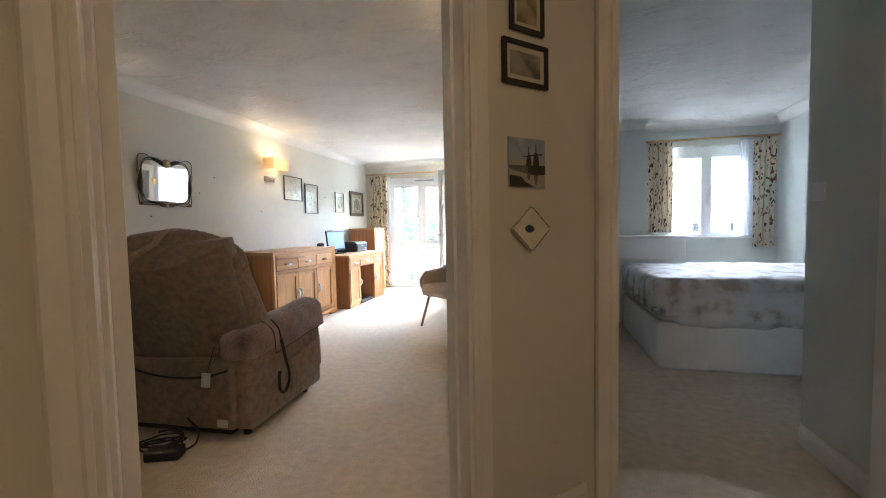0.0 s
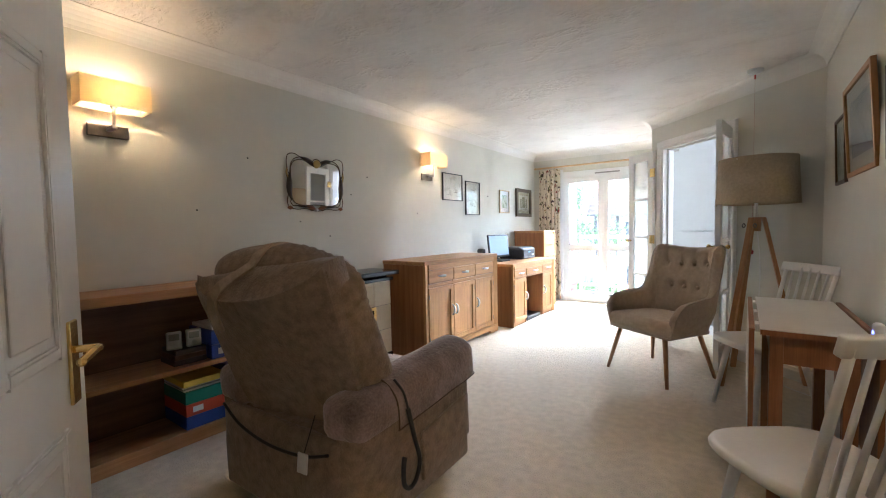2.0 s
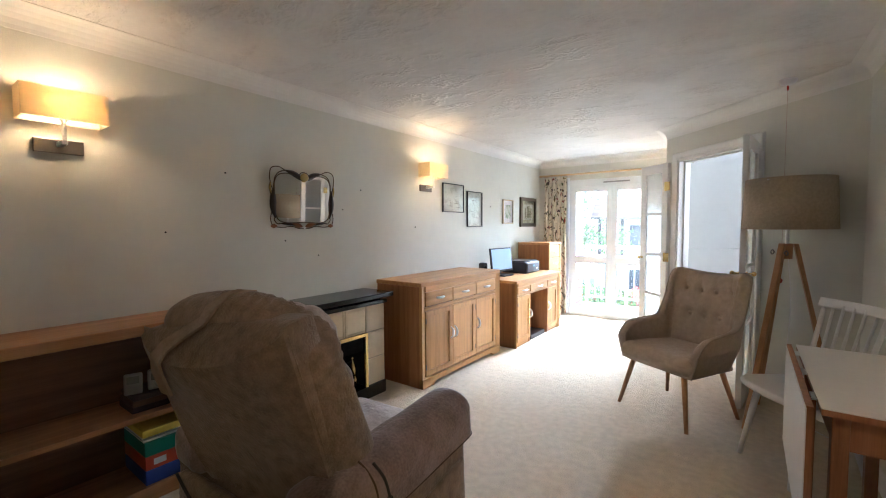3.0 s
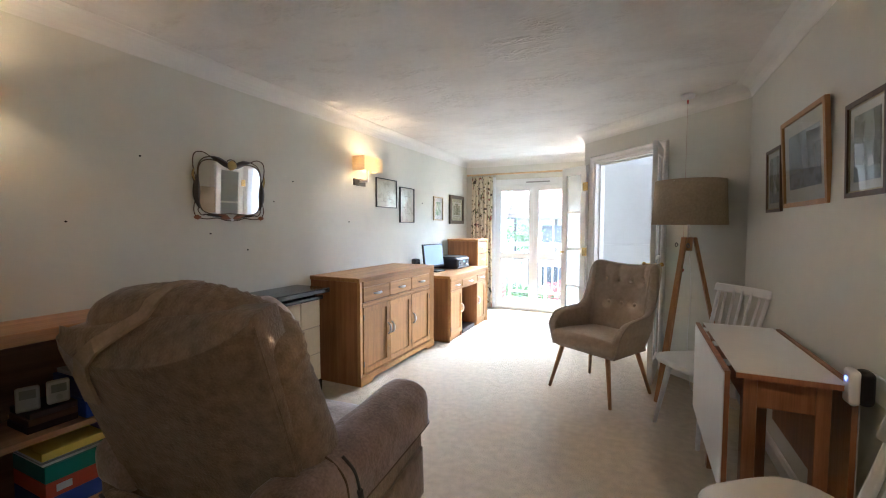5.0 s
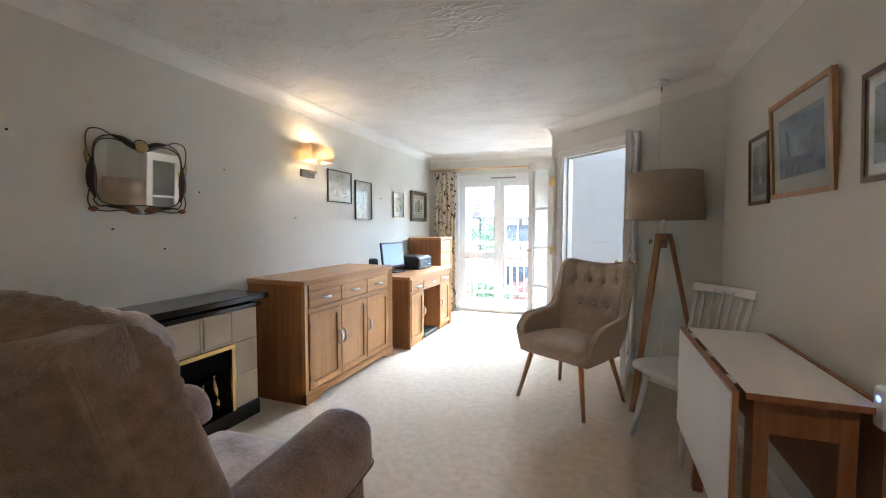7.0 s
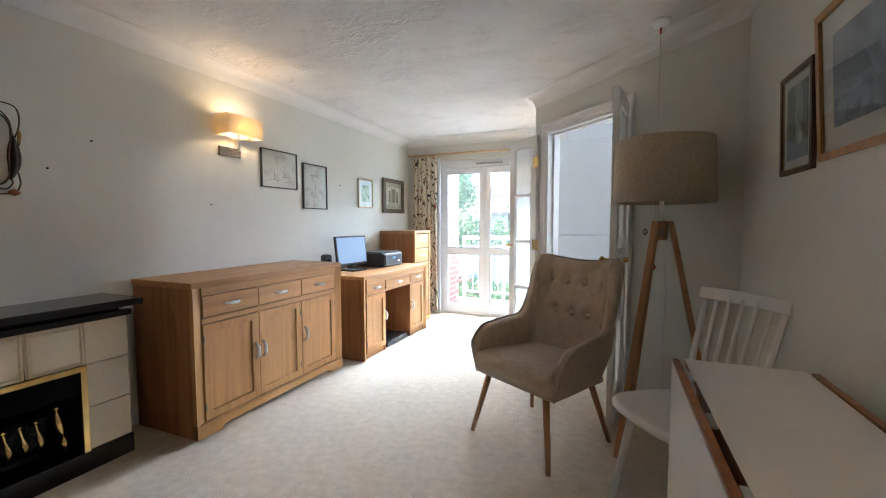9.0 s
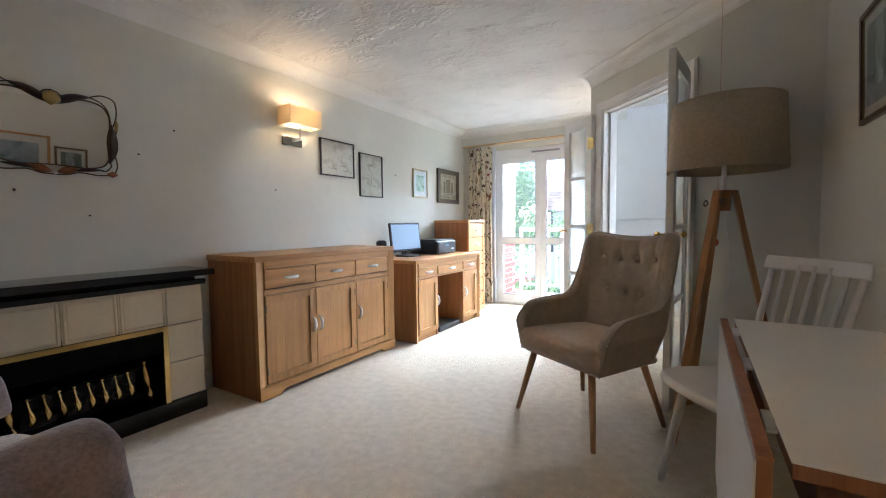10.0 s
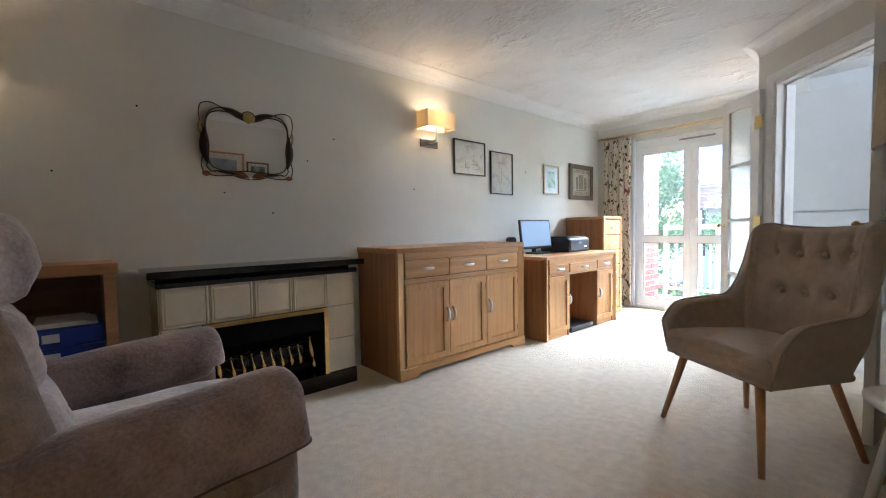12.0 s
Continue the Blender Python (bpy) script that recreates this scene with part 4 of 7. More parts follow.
# ---- the buttoned armchair ----
def tub_chair():
    f = Vector((-0.51, -0.86, 0))
    t = thing("armchair", "beige linen armchair with buttoned back and beech legs", "armchair", pose(-1.48, 6.785, 0, 0, 0, math.degrees(math.atan2(f.x, -f.y)) ))
    # local: the chair faces -y
    TUFTS = ((0.84, (-0.17, -0.057, 0.057, 0.17)), (0.66, (-0.113, 0.0, 0.113)))
    n, rows = 120, 30
    bm = bmesh.new()
    grid_o, grid_i = [], []
    for i in range(n + 1):
        s = -1 + 2 * i / n
        a = abs(s)
        sg = 1 if s >= 0 else -1
        # plan of the outer line: straight back, rounded corners, arms that open slightly
        if a < 0.36:
            x, y, nx, ny = a / 0.36 * 0.19, 0.285 + 0.0, 0, 1
            y -= 0.01 * (a / 0.36) ** 2
        elif a < 0.56:
            q = (a - 0.36) / 0.2 * math.pi / 2
            x, y, nx, ny = 0.19 + 0.11 * math.sin(q), 0.165 + 0.11 * math.cos(q), math.sin(q), math.cos(q)
        else:
            q = (a - 0.56) / 0.44
            x, y, nx, ny = 0.30 + 0.018 * math.sin(q * math.pi / 2), 0.165 - 0.39 * q, 1, -0.08
        # height of the rim
        if a < 0.46:
            top = 0.962 + 0.03 * (a / 0.4) ** 2 - 0.05 * max(0, (a - 0.36) / 0.1) ** 2
        elif a < 0.66:
            q = (a - 0.46) / 0.2
            top = 0.952 - 0.34 * (1 - (1 - q) ** 3.2)
        else:
            q = (a - 0.66) / 0.34
            top = 0.612 - 0.03 * q - 0.08 * max(0, (q - 0.6) / 0.4) ** 2
        co, ci = [], []
        th = 0.065 if a < 0.5 else 0.055
        for k in range(rows + 1):
            z = 0.342 + (top - 0.342) * k / rows
            zz = (z - 0.325) / 0.675
            lean = 0.13 * zz ** 1.2 * (1 - min(1, a / 0.75) ** 2)
            flare = 0.055 * max(0, zz - 0.25) * (1 if a > 0.25 else a / 0.25)
            tuck = -0.05 * max(0, 1 - zz / 0.25)
            px, py = (x + nx * tuck + flare), (y + lean + ny * tuck)
            wing = 0.03 * max(0, zz - 0.45) * (1 - abs(a - 0.42) / 0.16) if abs(a - 0.42) < 0.16 else 0
            e = 1 if k < rows else 0.55
            co.append(bm.verts.new((sg * px, py - wing, z)))
            bx = sg * px
            puff = 0.012 if a < 0.42 else 0
            for bz, bl in TUFTS:
                for q in bl:
                    puff -= 0.03 * math.exp(-((bx - q) ** 2 + (z - bz) ** 2) / 0.001) + 0.009 * math.exp(-((bx - q) / 0.012) ** 2) * (1 if z > bz and bz > 0.8 else 0)
            ci.append(bm.verts.new((sg * (px - nx * (th * e + puff)), py - ny * (th * e + puff) - wing, z + (0.004 if k == rows else 0))))
        grid_o.append(co)
        grid_i.append(ci)
    for i in range(n):
        for k in range(rows):
            bm.faces.new([grid_o[i][k], grid_o[i + 1][k], grid_o[i + 1][k + 1], grid_o[i][k + 1]])
            bm.faces.new([grid_i[i][k], grid_i[i][k + 1], grid_i[i + 1][k + 1], grid_i[i + 1][k]])
        bm.faces.new([grid_o[i][rows], grid_o[i + 1][rows], grid_i[i + 1][rows], grid_i[i][rows]])
        bm.faces.new([grid_o[i][0], grid_i[i][0], grid_i[i + 1][0], grid_o[i + 1][0]])
    for e in (0, n):
        for k in range(rows):
            bm.faces.new([grid_o[e][k], grid_o[e][k + 1], grid_i[e][k + 1], grid_i[e][k]])
    rim = [v.co.copy() for v in (g[rows] for g in grid_o)]
    front = [[v.co.copy() for v in grid_o[e]] for e in (0, n)]
    part("backrest", bm, M["linen"], t, "buttoned linen shell back with arms", True)
    part("piping", tube([rim[i] + Vector((0, 0, 0.004)) for i in range(0, n + 1, 2)], 0.0045, 6), M["piping"], t, smooth=True)
    for e in front:
        part("piping", tube([e[k] + Vector((0, -0.003, 0)) for k in range(0, rows + 1, 5)], 0.004, 6), M["piping"], t, smooth=True)
    bm = rbox(0.55, 0.51, 0.115, 0.045, 8, (0, 0.012, 0.02), pose(0, -0.005, 0.402, -2), 0.003, 1)
    for v in bm.verts:
        v.co.x *= 1 - 0.14 * max(0, (v.co.y + 0.05) / 0.3)
    part("seat_cushion", bm, M["linen"], t, smooth=True)
    part("seat_frame", rbox(0.52, 0.44, 0.04, 0.018, 5, m=pose(0, 0.0, 0.352)), M["linen"], t, smooth=True)
    for row, z in enumerate((0.84, 0.66)):
        for i in range(4 if row == 0 else 3):
            x = -0.17 + i * 0.113 if row == 0 else -0.113 + i * 0.113
            zz = (z - 0.325) / 0.675
            yb = 0.285 + 0.13 * zz ** 1.2 - 0.062
            part("button", lathe([(0.006, -0.006), (0.017, 0.0), (0.014, 0.007), (0.002, 0.011)], 10, pose(x, yb, z, 98)), M["linen"], t, smooth=True)
    for sx in (-1, 1):
        for y0, y1 in ((-0.19, -0.255), (0.17, 0.255)):
            part("leg", rod((sx * 0.2, y0, 0.345), (sx * 0.272, y1, 0.0), 0.019, 0.012, 14), M["beech"], t, "tapered beech leg", True)
    return t


tub_chair()


# ---- wall lights ----
def shade_mat():
    m = mat("lit_fabric_shade", (0.82, 0.76, 0.62), 0.9, 0, 0.04, 40)
    n, l = m.node_tree.nodes, m.node_tree.links
    b, out = n["Principled BSDF"], n["Material Output"]
    tr = n.new("ShaderNodeBsdfTranslucent")
    tr.inputs["Color"].default_value = (0.85, 0.7, 0.46, 1)
    mx = n.new("ShaderNodeMixShader")
    mx.inputs["Fac"].default_value = 0.42
    l.new(b.outputs[0], mx.inputs[1])
    l.new(tr.outputs[0], mx.inputs[2])
    l.new(mx.outputs[0], out.inputs["Surface"])
    return m


M["lit_shade"] = shade_mat()
M["bulb"] = bpy.data.materials.new("glowing_bulb")
M["bulb"].use_nodes = True
M["bulb"].node_tree.nodes["Principled BSDF"].inputs["Emission Color"].default_value = (1.0, 0.66, 0.32, 1)
M["bulb"].node_tree.nodes["Principled BSDF"].inputs["Emission Strength"].default_value = 6


def wall_light(m, power):
    """Local x leaves the wall, y runs along it."""
    t = thing("wall_light", "cream rectangular fabric wall light, switched on, on the wall", "wall light", m, "wall lights")
    bm = bmesh.new()
    for a in (((0.04, 0.044, -0.15, 0.15)), ((0.176, 0.18, -0.15, 0.15)), ((0.044, 0.176, -0.15, -0.146)), ((0.044, 0.176, 0.146, 0.15))):
        add_box(bm, *a, 0.05, 0.185)
    part("shade", bm, M["lit_shade"], t, "glowing cream fabric shade")
    part("wall_plate", box(0.0, 0.018, -0.09, 0.09, -0.08, -0.015, 0.003), simple("brushed_steel", (0.22, 0.2, 0.18), 0.35, 1.0), t, "brushed steel wall plate")
    part("arm", box(0.018, 0.115, -0.011, 0.011, -0.05, -0.03, 0.002), M["chrome"], t)
    part("stem", rod((0.108, 0, -0.03), (0.108, 0, 0.056), 0.009), M["chrome"], t)
    part("lamp_holder", rod((0.108, 0, 0.055), (0.108, 0, 0.066), 0.014), M["white_satin"], t)
    part("bulb", lathe([(0.004, 0), (0.012, 0.005), (0.014, 0.015), (0.012, 0.03), (0.004, 0.04)], 10, pose(0.108, 0, 0.066)), M["bulb"], t, smooth=True)
    lamp = new("wall_light_bulb_light", bpy.data.lights.new("wall_light_bulb_light", "POINT"))
    lamp.data.energy, lamp.data.color, lamp.data.shadow_soft_size = power, (1.0, 0.66, 0.35), 0.018
    lamp.matrix_world = m @ pose(0.11, 0, 0.124)
    return t


wall_light(pose(W, 3.97, 1.755), 1.05)
wall_light(pose(W, 6.72, 1.755), 1.1)
wall_light(pose(KC[0], 8.85, 1.755, 0, 0, 180), 0.45)
# added light out of view, brightens the recliner's back and the east wall
wall_light(pose(E, 4.25, 1.755, 0, 0, 180), 2.2)


# ---- pictures ----
def art(name, base, a, b, scale=6.0):
    """A printed picture: soft areas of a few colours."""
    m = bpy.data.materials.new(name)
    m.use_nodes = True
    n, l = m.node_tree.nodes, m.node_tree.links
    tc = n.new("ShaderNodeTexCoord")
    t = n.new("ShaderNodeTexNoise")
    t.inputs["Scale"].default_value, t.inputs["Detail"].default_value = scale, 6
    l.new(tc.outputs["Object"], t.inputs["Vector"])
    r = n.new("ShaderNodeValToRGB")
    r.color_ramp.elements[0].position, r.color_ramp.elements[0].color = 0.38, (*a, 1)
    r.color_ramp.elements[1].position, r.color_ramp.elements[1].color = 0.62, (*base, 1)
    e = r.color_ramp.elements.new(0.5)
    e.color = (*b, 1)
    l.new(t.outputs["Fac"], r.inputs["Fac"])
    l.new(r.outputs["Color"], n["Principled BSDF"].inputs["Base Color"])
    n["Principled BSDF"].inputs["Roughness"].default_value = 0.6
    return m


def picture(m, w, h, fw, frame_mat, mount, print_mat, label, iw=0.06, depth=0.02, lift=0.0, details=(), scenery=(), slip=None):
    """A framed picture, centred; local x leaves the wall, y runs along it. lift: how far the top leans out."""
    t = thing("picture", label, "picture", m @ Matrix.Rotation(lift, 4, "Y"))
    bm = bmesh.new()
    add_box(bm, 0.003, depth, -w / 2, -w / 2 + fw, -h / 2, h / 2)
    add_box(bm, 0.003, depth, w / 2 - fw, w / 2, -h / 2, h / 2)
    add_box(bm, 0.003, depth, -w / 2 + fw, w / 2 - fw, -h / 2, -h / 2 + fw)
    add_box(bm, 0.003, depth, -w / 2 + fw, w / 2 - fw, h / 2 - fw, h / 2)
    part("frame", bm, frame_mat, t)
    part("mount", box(0.003, depth * 0.45, -w / 2 + fw, w / 2 - fw, -h / 2 + fw, h / 2 - fw), mount, t)
    p = part("print", box(depth * 0.45, depth * 0.45 + 0.001, -w / 2 + fw + iw, w / 2 - fw - iw, -h / 2 + fw + iw, h / 2 - fw - iw), print_mat, t)
    for y0, y1, z0, z1, mm in details:
        part("print_shape", box(depth * 0.45 + 0.001, depth * 0.45 + 0.0016, y0, y1, z0, z1), mm, p)
    for outline, mm in scenery:
        bm = bmesh.new()
        pw, ph = w / 2 - fw - iw, h / 2 - fw - iw
        a = [bm.verts.new((depth * 0.45 + 0.001, y * pw, z * ph)) for y, z in outline]
        b = [bm.verts.new((depth * 0.45 + 0.0016, y * pw, z * ph)) for y, z in outline]
        for k in range(len(a)):
            bm.faces.new([a[k], a[(k + 1) % len(a)], b[(k + 1) % len(a)], b[k]])
        bm.faces.new(b)
        part("print_shape", bm, mm, p)
    if slip:
        bm = bmesh.new()
        k = 0.006
        y1, z1 = w / 2 - fw, h / 2 - fw
        for q in ((-y1, -y1 + k, -z1, z1), (y1 - k, y1, -z1, z1), (-y1 + k, y1 - k, -z1, -z1 + k), (-y1 + k, y1 - k, z1 - k, z1)):
            add_box(bm, depth * 0.46, depth * 0.66, *q)
        part("slip", bm, slip, t, "thin gilt inner slip")
    g = part("glass", box(depth * 0.7, depth * 0.7 + 0.001, -w / 2 + fw + 0.001, w / 2 - fw - 0.001, -h / 2 + fw + 0.001, h / 2 - fw - 0.001), M["picture_glass"], t)
    g.visible_shadow = False
    return t


M["picture_glass"] = glass_mat("picture_glass")
M["picture_glass"].node_tree.nodes["Principled BSDF"].inputs["IOR"].default_value = 1.25
black_frame = simple("black_frame", (0.02, 0.019, 0.018), 0.35)
gold_frame = simple("dark_gilt_frame", (0.12, 0.085, 0.05), 0.4, 0.3)
oak_frame = wood("honey_oak_frame", (0.42, 0.22, 0.08), (0.3, 0.14, 0.045), "Z")
dark_frame = wood("dark_wood_frame", (0.1, 0.05, 0.027), (0.055, 0.027, 0.015), "Z")
cream = simple("cream_mount", (0.62, 0.57, 0.47), 0.8)
white_mount = simple("white_mount", (0.68, 0.66, 0.61), 0.8)
old_map = art("pale_old_map", (0.6, 0.57, 0.49), (0.5, 0.46, 0.38), (0.64, 0.6, 0.52), 14)
green_print = art("green_landscape_print", (0.5, 0.55, 0.42), (0.2, 0.3, 0.17), (0.45, 0.5, 0.34), 16)
plan_print = art("olive_plan_print", (0.5, 0.45, 0.3), (0.36, 0.31, 0.2), (0.46, 0.41, 0.27), 20)
lake_print = art("blue_grey_lake_print", (0.36, 0.42, 0.5), (0.15, 0.19, 0.22), (0.28, 0.34, 0.41), 7)
grey_print = art("grey_green_building_print", (0.42, 0.46, 0.46), (0.16, 0.19, 0.17), (0.33, 0.38, 0.39), 9)
ink = simple("dark_ink", (0.16, 0.14, 0.1), 0.8)
olive = simple("olive_ink", (0.25, 0.22, 0.13), 0.8)
X = W + 0.001
picture(pose(X, 7.2, 1.635), 0.40, 0.31, 0.009, black_frame, cream, old_map, "thin black framed pale sketch map on the wall", 0.012,
        details=[(0.02, 0.1, -0.06, -0.056, ink), (-0.12, -0.02, -0.09, -0.087, ink), (0.06, 0.12, -0.1, -0.096, ink), (0.05, 0.053, -0.06, 0.03, ink), (-0.06, -0.057, -0.09, 0.0, ink)])
picture(pose(X, 7.64, 1.527), 0.33, 0.41, 0.009, black_frame, cream, old_map, "thin black framed upright pale map on the wall", 0.014,
        details=[(-0.05, 0.03, 0.1, 0.104, ink), (-0.08, -0.02, -0.03, -0.027, ink), (0.02, 0.07, -0.1, -0.097, ink), (0.0, 0.003, -0.1, 0.06, ink)])
picture(pose(X, 8.485, 1.52), 0.29, 0.32, 0.014, simple("pale_gold_frame", (0.5, 0.38, 0.2), 0.4), white_mount, green_print, "small gilt framed green landscape print", 0.055)
picture(pose(X, 9.11, 1.527), 0.52, 0.42, 0.05, gold_frame, plan_print, cream, "dark gilt framed print of a garden plan", 0.05, 0.03,
        details=[(-0.12, 0.12, -0.1, -0.09, olive), (-0.05, 0.05, -0.08, 0.09, olive), (-0.115, -0.07, -0.08, 0.06, olive), (0.07, 0.115, -0.08, 0.06, olive)])
XE = E - 0.001
gilt = simple("gilt_slip", (0.45, 0.33, 0.15), 0.35, 0.6)
water = art("slate_water_print", (0.2, 0.26, 0.33), (0.13, 0.17, 0.22), (0.24, 0.3, 0.37), 22)
hill = art("misty_hill_print", (0.26, 0.31, 0.36), (0.2, 0.25, 0.28), (0.3, 0.35, 0.41), 18)
wooded = art("dark_wood_print", (0.12, 0.15, 0.13), (0.07, 0.09, 0.08), (0.17, 0.2, 0.17), 26)
bright = simple("pale_gleam_print", (0.6, 0.61, 0.6), 0.7)
ochre = simple("ochre_bank_print", (0.26, 0.2, 0.11), 0.7)
LAKE = [(((-1, -1), (1, -1), (1, -0.35), (-1, -0.4)), water), (((1, -0.35), (1, 0.2), (0.8, 0.4), (0.55, 0.25), (0.3, -0.1), (0.1, -0.36)), hill),
        (((-1, -0.4), (-1, 0.5), (-0.7, 0.35), (-0.35, 0.55), (-0.1, 0.1), (0.05, -0.38)), hill), (((1, -0.36), (1, -0.12), (0.8, -0.02), (0.5, -0.2), (0.35, -0.36)), ochre),
        (((0.3, -0.36), (0.3, -0.08), (0.34, 0.0), (0.38, -0.08), (0.38, -0.22), (0.5, -0.24), (0.5, -0.36)), wooded), (((0.2, -0.45), (0.42, -0.45), (0.36, -0.36), (0.24, -0.36)), bright)]
GLADE = [(((-1, -1), (1, -1), (1, -0.5), (0.2, -0.62), (-1, -0.4)), hill), (((1, -0.6), (1, 1), (0.45, 1), (0.6, 0.3), (0.4, -0.2), (0.55, -0.62)), wooded),
         (((-1, -0.45), (-1, 0.95), (-0.5, 0.7), (-0.2, 0.75), (-0.3, 0.2), (-0.1, -0.2), (-0.3, -0.52)), wooded), (((0.1, -0.62), (0.5, -0.66), (0.55, -0.4), (0.3, -0.28), (0.12, -0.4)), bright)]
R180 = pose(0, 0, 0, 0, 0, 180)
picture(pose(XE, 6.335, 1.545) @ R180, 0.28, 0.36, 0.016, dark_frame, white_mount, grey_print, "small dark wood framed landscape print", 0.035, 0.018, 0.03, scenery=GLADE, slip=gilt)
picture(pose(XE, 5.87, 1.6) @ R180, 0.58, 0.44, 0.022, oak_frame, white_mount, lake_print, "oak framed watercolour print of a lake castle", 0.065, 0.022, 0.06, scenery=LAKE)
picture(pose(XE, 5.27, 1.557) @ R180, 0.29, 0.34, 0.017, dark_frame, white_mount, grey_print, "dark wood framed grey print of a building", 0.036, 0.018, 0.03, scenery=GLADE, slip=gilt)
picture(pose(XE, 4.79, 1.66) @ R180, 0.32, 0.46, 0.022, oak_frame, white_mount, grey_print, "oak framed picture at the end of the row", 0.07, 0.03, 0.03)

# nail holes in the long wall
for y, z in ((4.741, 1.664), (5.856, 1.632), (5.661, 1.464), (6.559, 1.321), (5.144, 1.23), (5.422, 1.113), (8.033, 1.572), (4.4, 1.3)):
    solid("nail", rod((W + 0.0005, y, z), (W + 0.009, y, z), 0.005, 0.004, 8), M["soot"], "small dark nail stuck in the wall", "nail", group="nails in the wall")


def mirror():
    t = thing("mirror", "small mirror in a sinuous art nouveau metal frame", "mirror", pose(W + 0.006, 5.287, 1.53, 0, 1.8, 0))
    w, h = 0.265, 0.205
    pts = []
    for i in range(64):
        a = 2 * math.pi * i / 64
        c, s = math.cos(a), math.sin(a)
        r = (abs(c) ** 5 + abs(s) ** 5) ** (-1 / 5)
        y, z = 0.236 * c * r, 0.176 * s * r
        z -= 0.03 * math.exp(-(y / 0.09) ** 2) * (1 if s > 0 else -0.25)
        y *= 1 - 0.05 * math.exp(-((z + 0.05) / 0.08) ** 2)
        pts.append((0.02, y, z))
    bm = bmesh.new()
    f = [bm.verts.new(p) for p in pts]
    k = [bm.verts.new((0.006, p[1], p[2])) for p in pts]
    bm.faces.new(f)
    bm.faces.new(k[::-1])
    for i in range(64):
        bm.faces.new([f[i], k[i], k[(i + 1) % 64], f[(i + 1) % 64]])
    part("glass", bm, M["mirror"], t, "silvered mirror glass")
    dark_bronze = simple("blackened_bronze", (0.03, 0.018, 0.012), 0.35, 0.5)
    bronze = simple("dark_bronze", (0.1, 0.06, 0.035), 0.35, 0.7)
    copper = simple("reddish_copper", (0.26, 0.11, 0.05), 0.35, 0.7)
    horn = simple("golden_horn", (0.4, 0.27, 0.08), 0.3, 0.3)
    part("inner_rim", tube([(0.022, p[1], p[2]) for p in pts[::2]], 0.0035, 6, True), bronze, t, smooth=True)

    def blade(line, width, material, name):
        """A thin lens-shaped leaf along a line in the frame's plane."""
        line = [Vector((0, sy * y, z)) for y, z in line]
        b, n = bmesh.new(), 14
        rows = []
        for i in range(n + 1):
            q = i / n * (len(line) - 1)
            j = min(int(q), len(line) - 2)
            p = line[j].lerp(line[j + 1], q - j)
            d = (line[j + 1] - line[j]).normalized()
            side = Vector((0, -d.z, d.y))
            h = width * math.sin(math.pi * i / n) ** 0.8 / 2 + 0.001
            rows.append([b.verts.new(p + side * h * c + Vector((x, 0, 0))) for c, x in ((-1, 0.02), (0, 0.031), (1, 0.02), (0, 0.014))])
        for r0, r1 in zip(rows, rows[1:]):
            for c in range(4):
                b.faces.new([r0[c], r0[(c + 1) % 4], r1[(c + 1) % 4], r1[c]])
        b.faces.new(rows[0][::-1])
        b.faces.new(rows[-1])
        return part(name, b, material, t, smooth=True)

    for sy in (-1, 1):
        # whiplash stems: the loop over each upper corner, the outer side stem and the foot
        for q in (((0.15, 0.19), (0.2, 0.21), (0.25, 0.2), (0.266, 0.16), (0.262, 0.1), (0.245, 0.05)),
                  ((0.15, 0.19), (0.2, 0.172), (0.23, 0.13), (0.24, 0.06)),
                  ((0.262, 0.1), (0.27, 0.07), (0.262, 0.03), (0.25, 0.0)),
                  ((0.225, -0.13), (0.235, -0.15), (0.215, -0.178), (0.19, -0.18)),
                  ((0.255, -0.1), (0.262, -0.15), (0.25, -0.19)),
                  ((0.23, -0.2), (0.17, -0.205), (0.1, -0.198), (0.05, -0.212), (0.0, -0.215)),
                  ((0.0, 0.19), (0.025, 0.182), (0.04, 0.16))):
            part("stem", tube([(0.02, sy * y, z) for y, z in q], 0.0036, 6), bronze, t, smooth=True)
        blade(((0.155, 0.192), (0.09, 0.176), (0.03, 0.148), (0.005, 0.13)), 0.038, dark_bronze, "leaf_plate")
        blade(((0.24, 0.07), (0.243, 0.0), (0.243, -0.07), (0.228, -0.14)), 0.05, dark_bronze, "leaf_plate")
        blade(((0.2, -0.176), (0.12, -0.182), (0.05, -0.192)), 0.017, dark_bronze, "leaf_plate")
        blade(((0.1, -0.18), (0.05, -0.19), (0.01, -0.202)), 0.034, copper, "foot_leaf")
        blade(((0.262, 0.1), (0.266, 0.065), (0.258, 0.03)), 0.016, horn, "side_bud")
        b = lathe([(0.001, -0.02), (0.02, -0.008), (0.022, 0.005), (0.001, 0.02)], 10)
        b.transform(Matrix.Translation((0.02, sy * 0.238, -0.195)) @ Matrix.Diagonal((0.5, 1.1, 0.8, 1)))
        part("corner_boss", b, copper, t, smooth=True)
    for z, r in ((0.152, 0.034), (-0.208, 0.01)):
        b = lathe([(0.001, -r), (r * 0.8, -r * 0.5), (r, 0), (r * 0.7, r * 0.6), (0.001, r)], 12)
        b.transform(Matrix.Translation((0.028, 0, z)) @ Matrix.Diagonal((0.4, 1.1, 1, 1)))
        part("boss", b, horn if z > 0 else M["chrome"], t, smooth=True)


mirror()


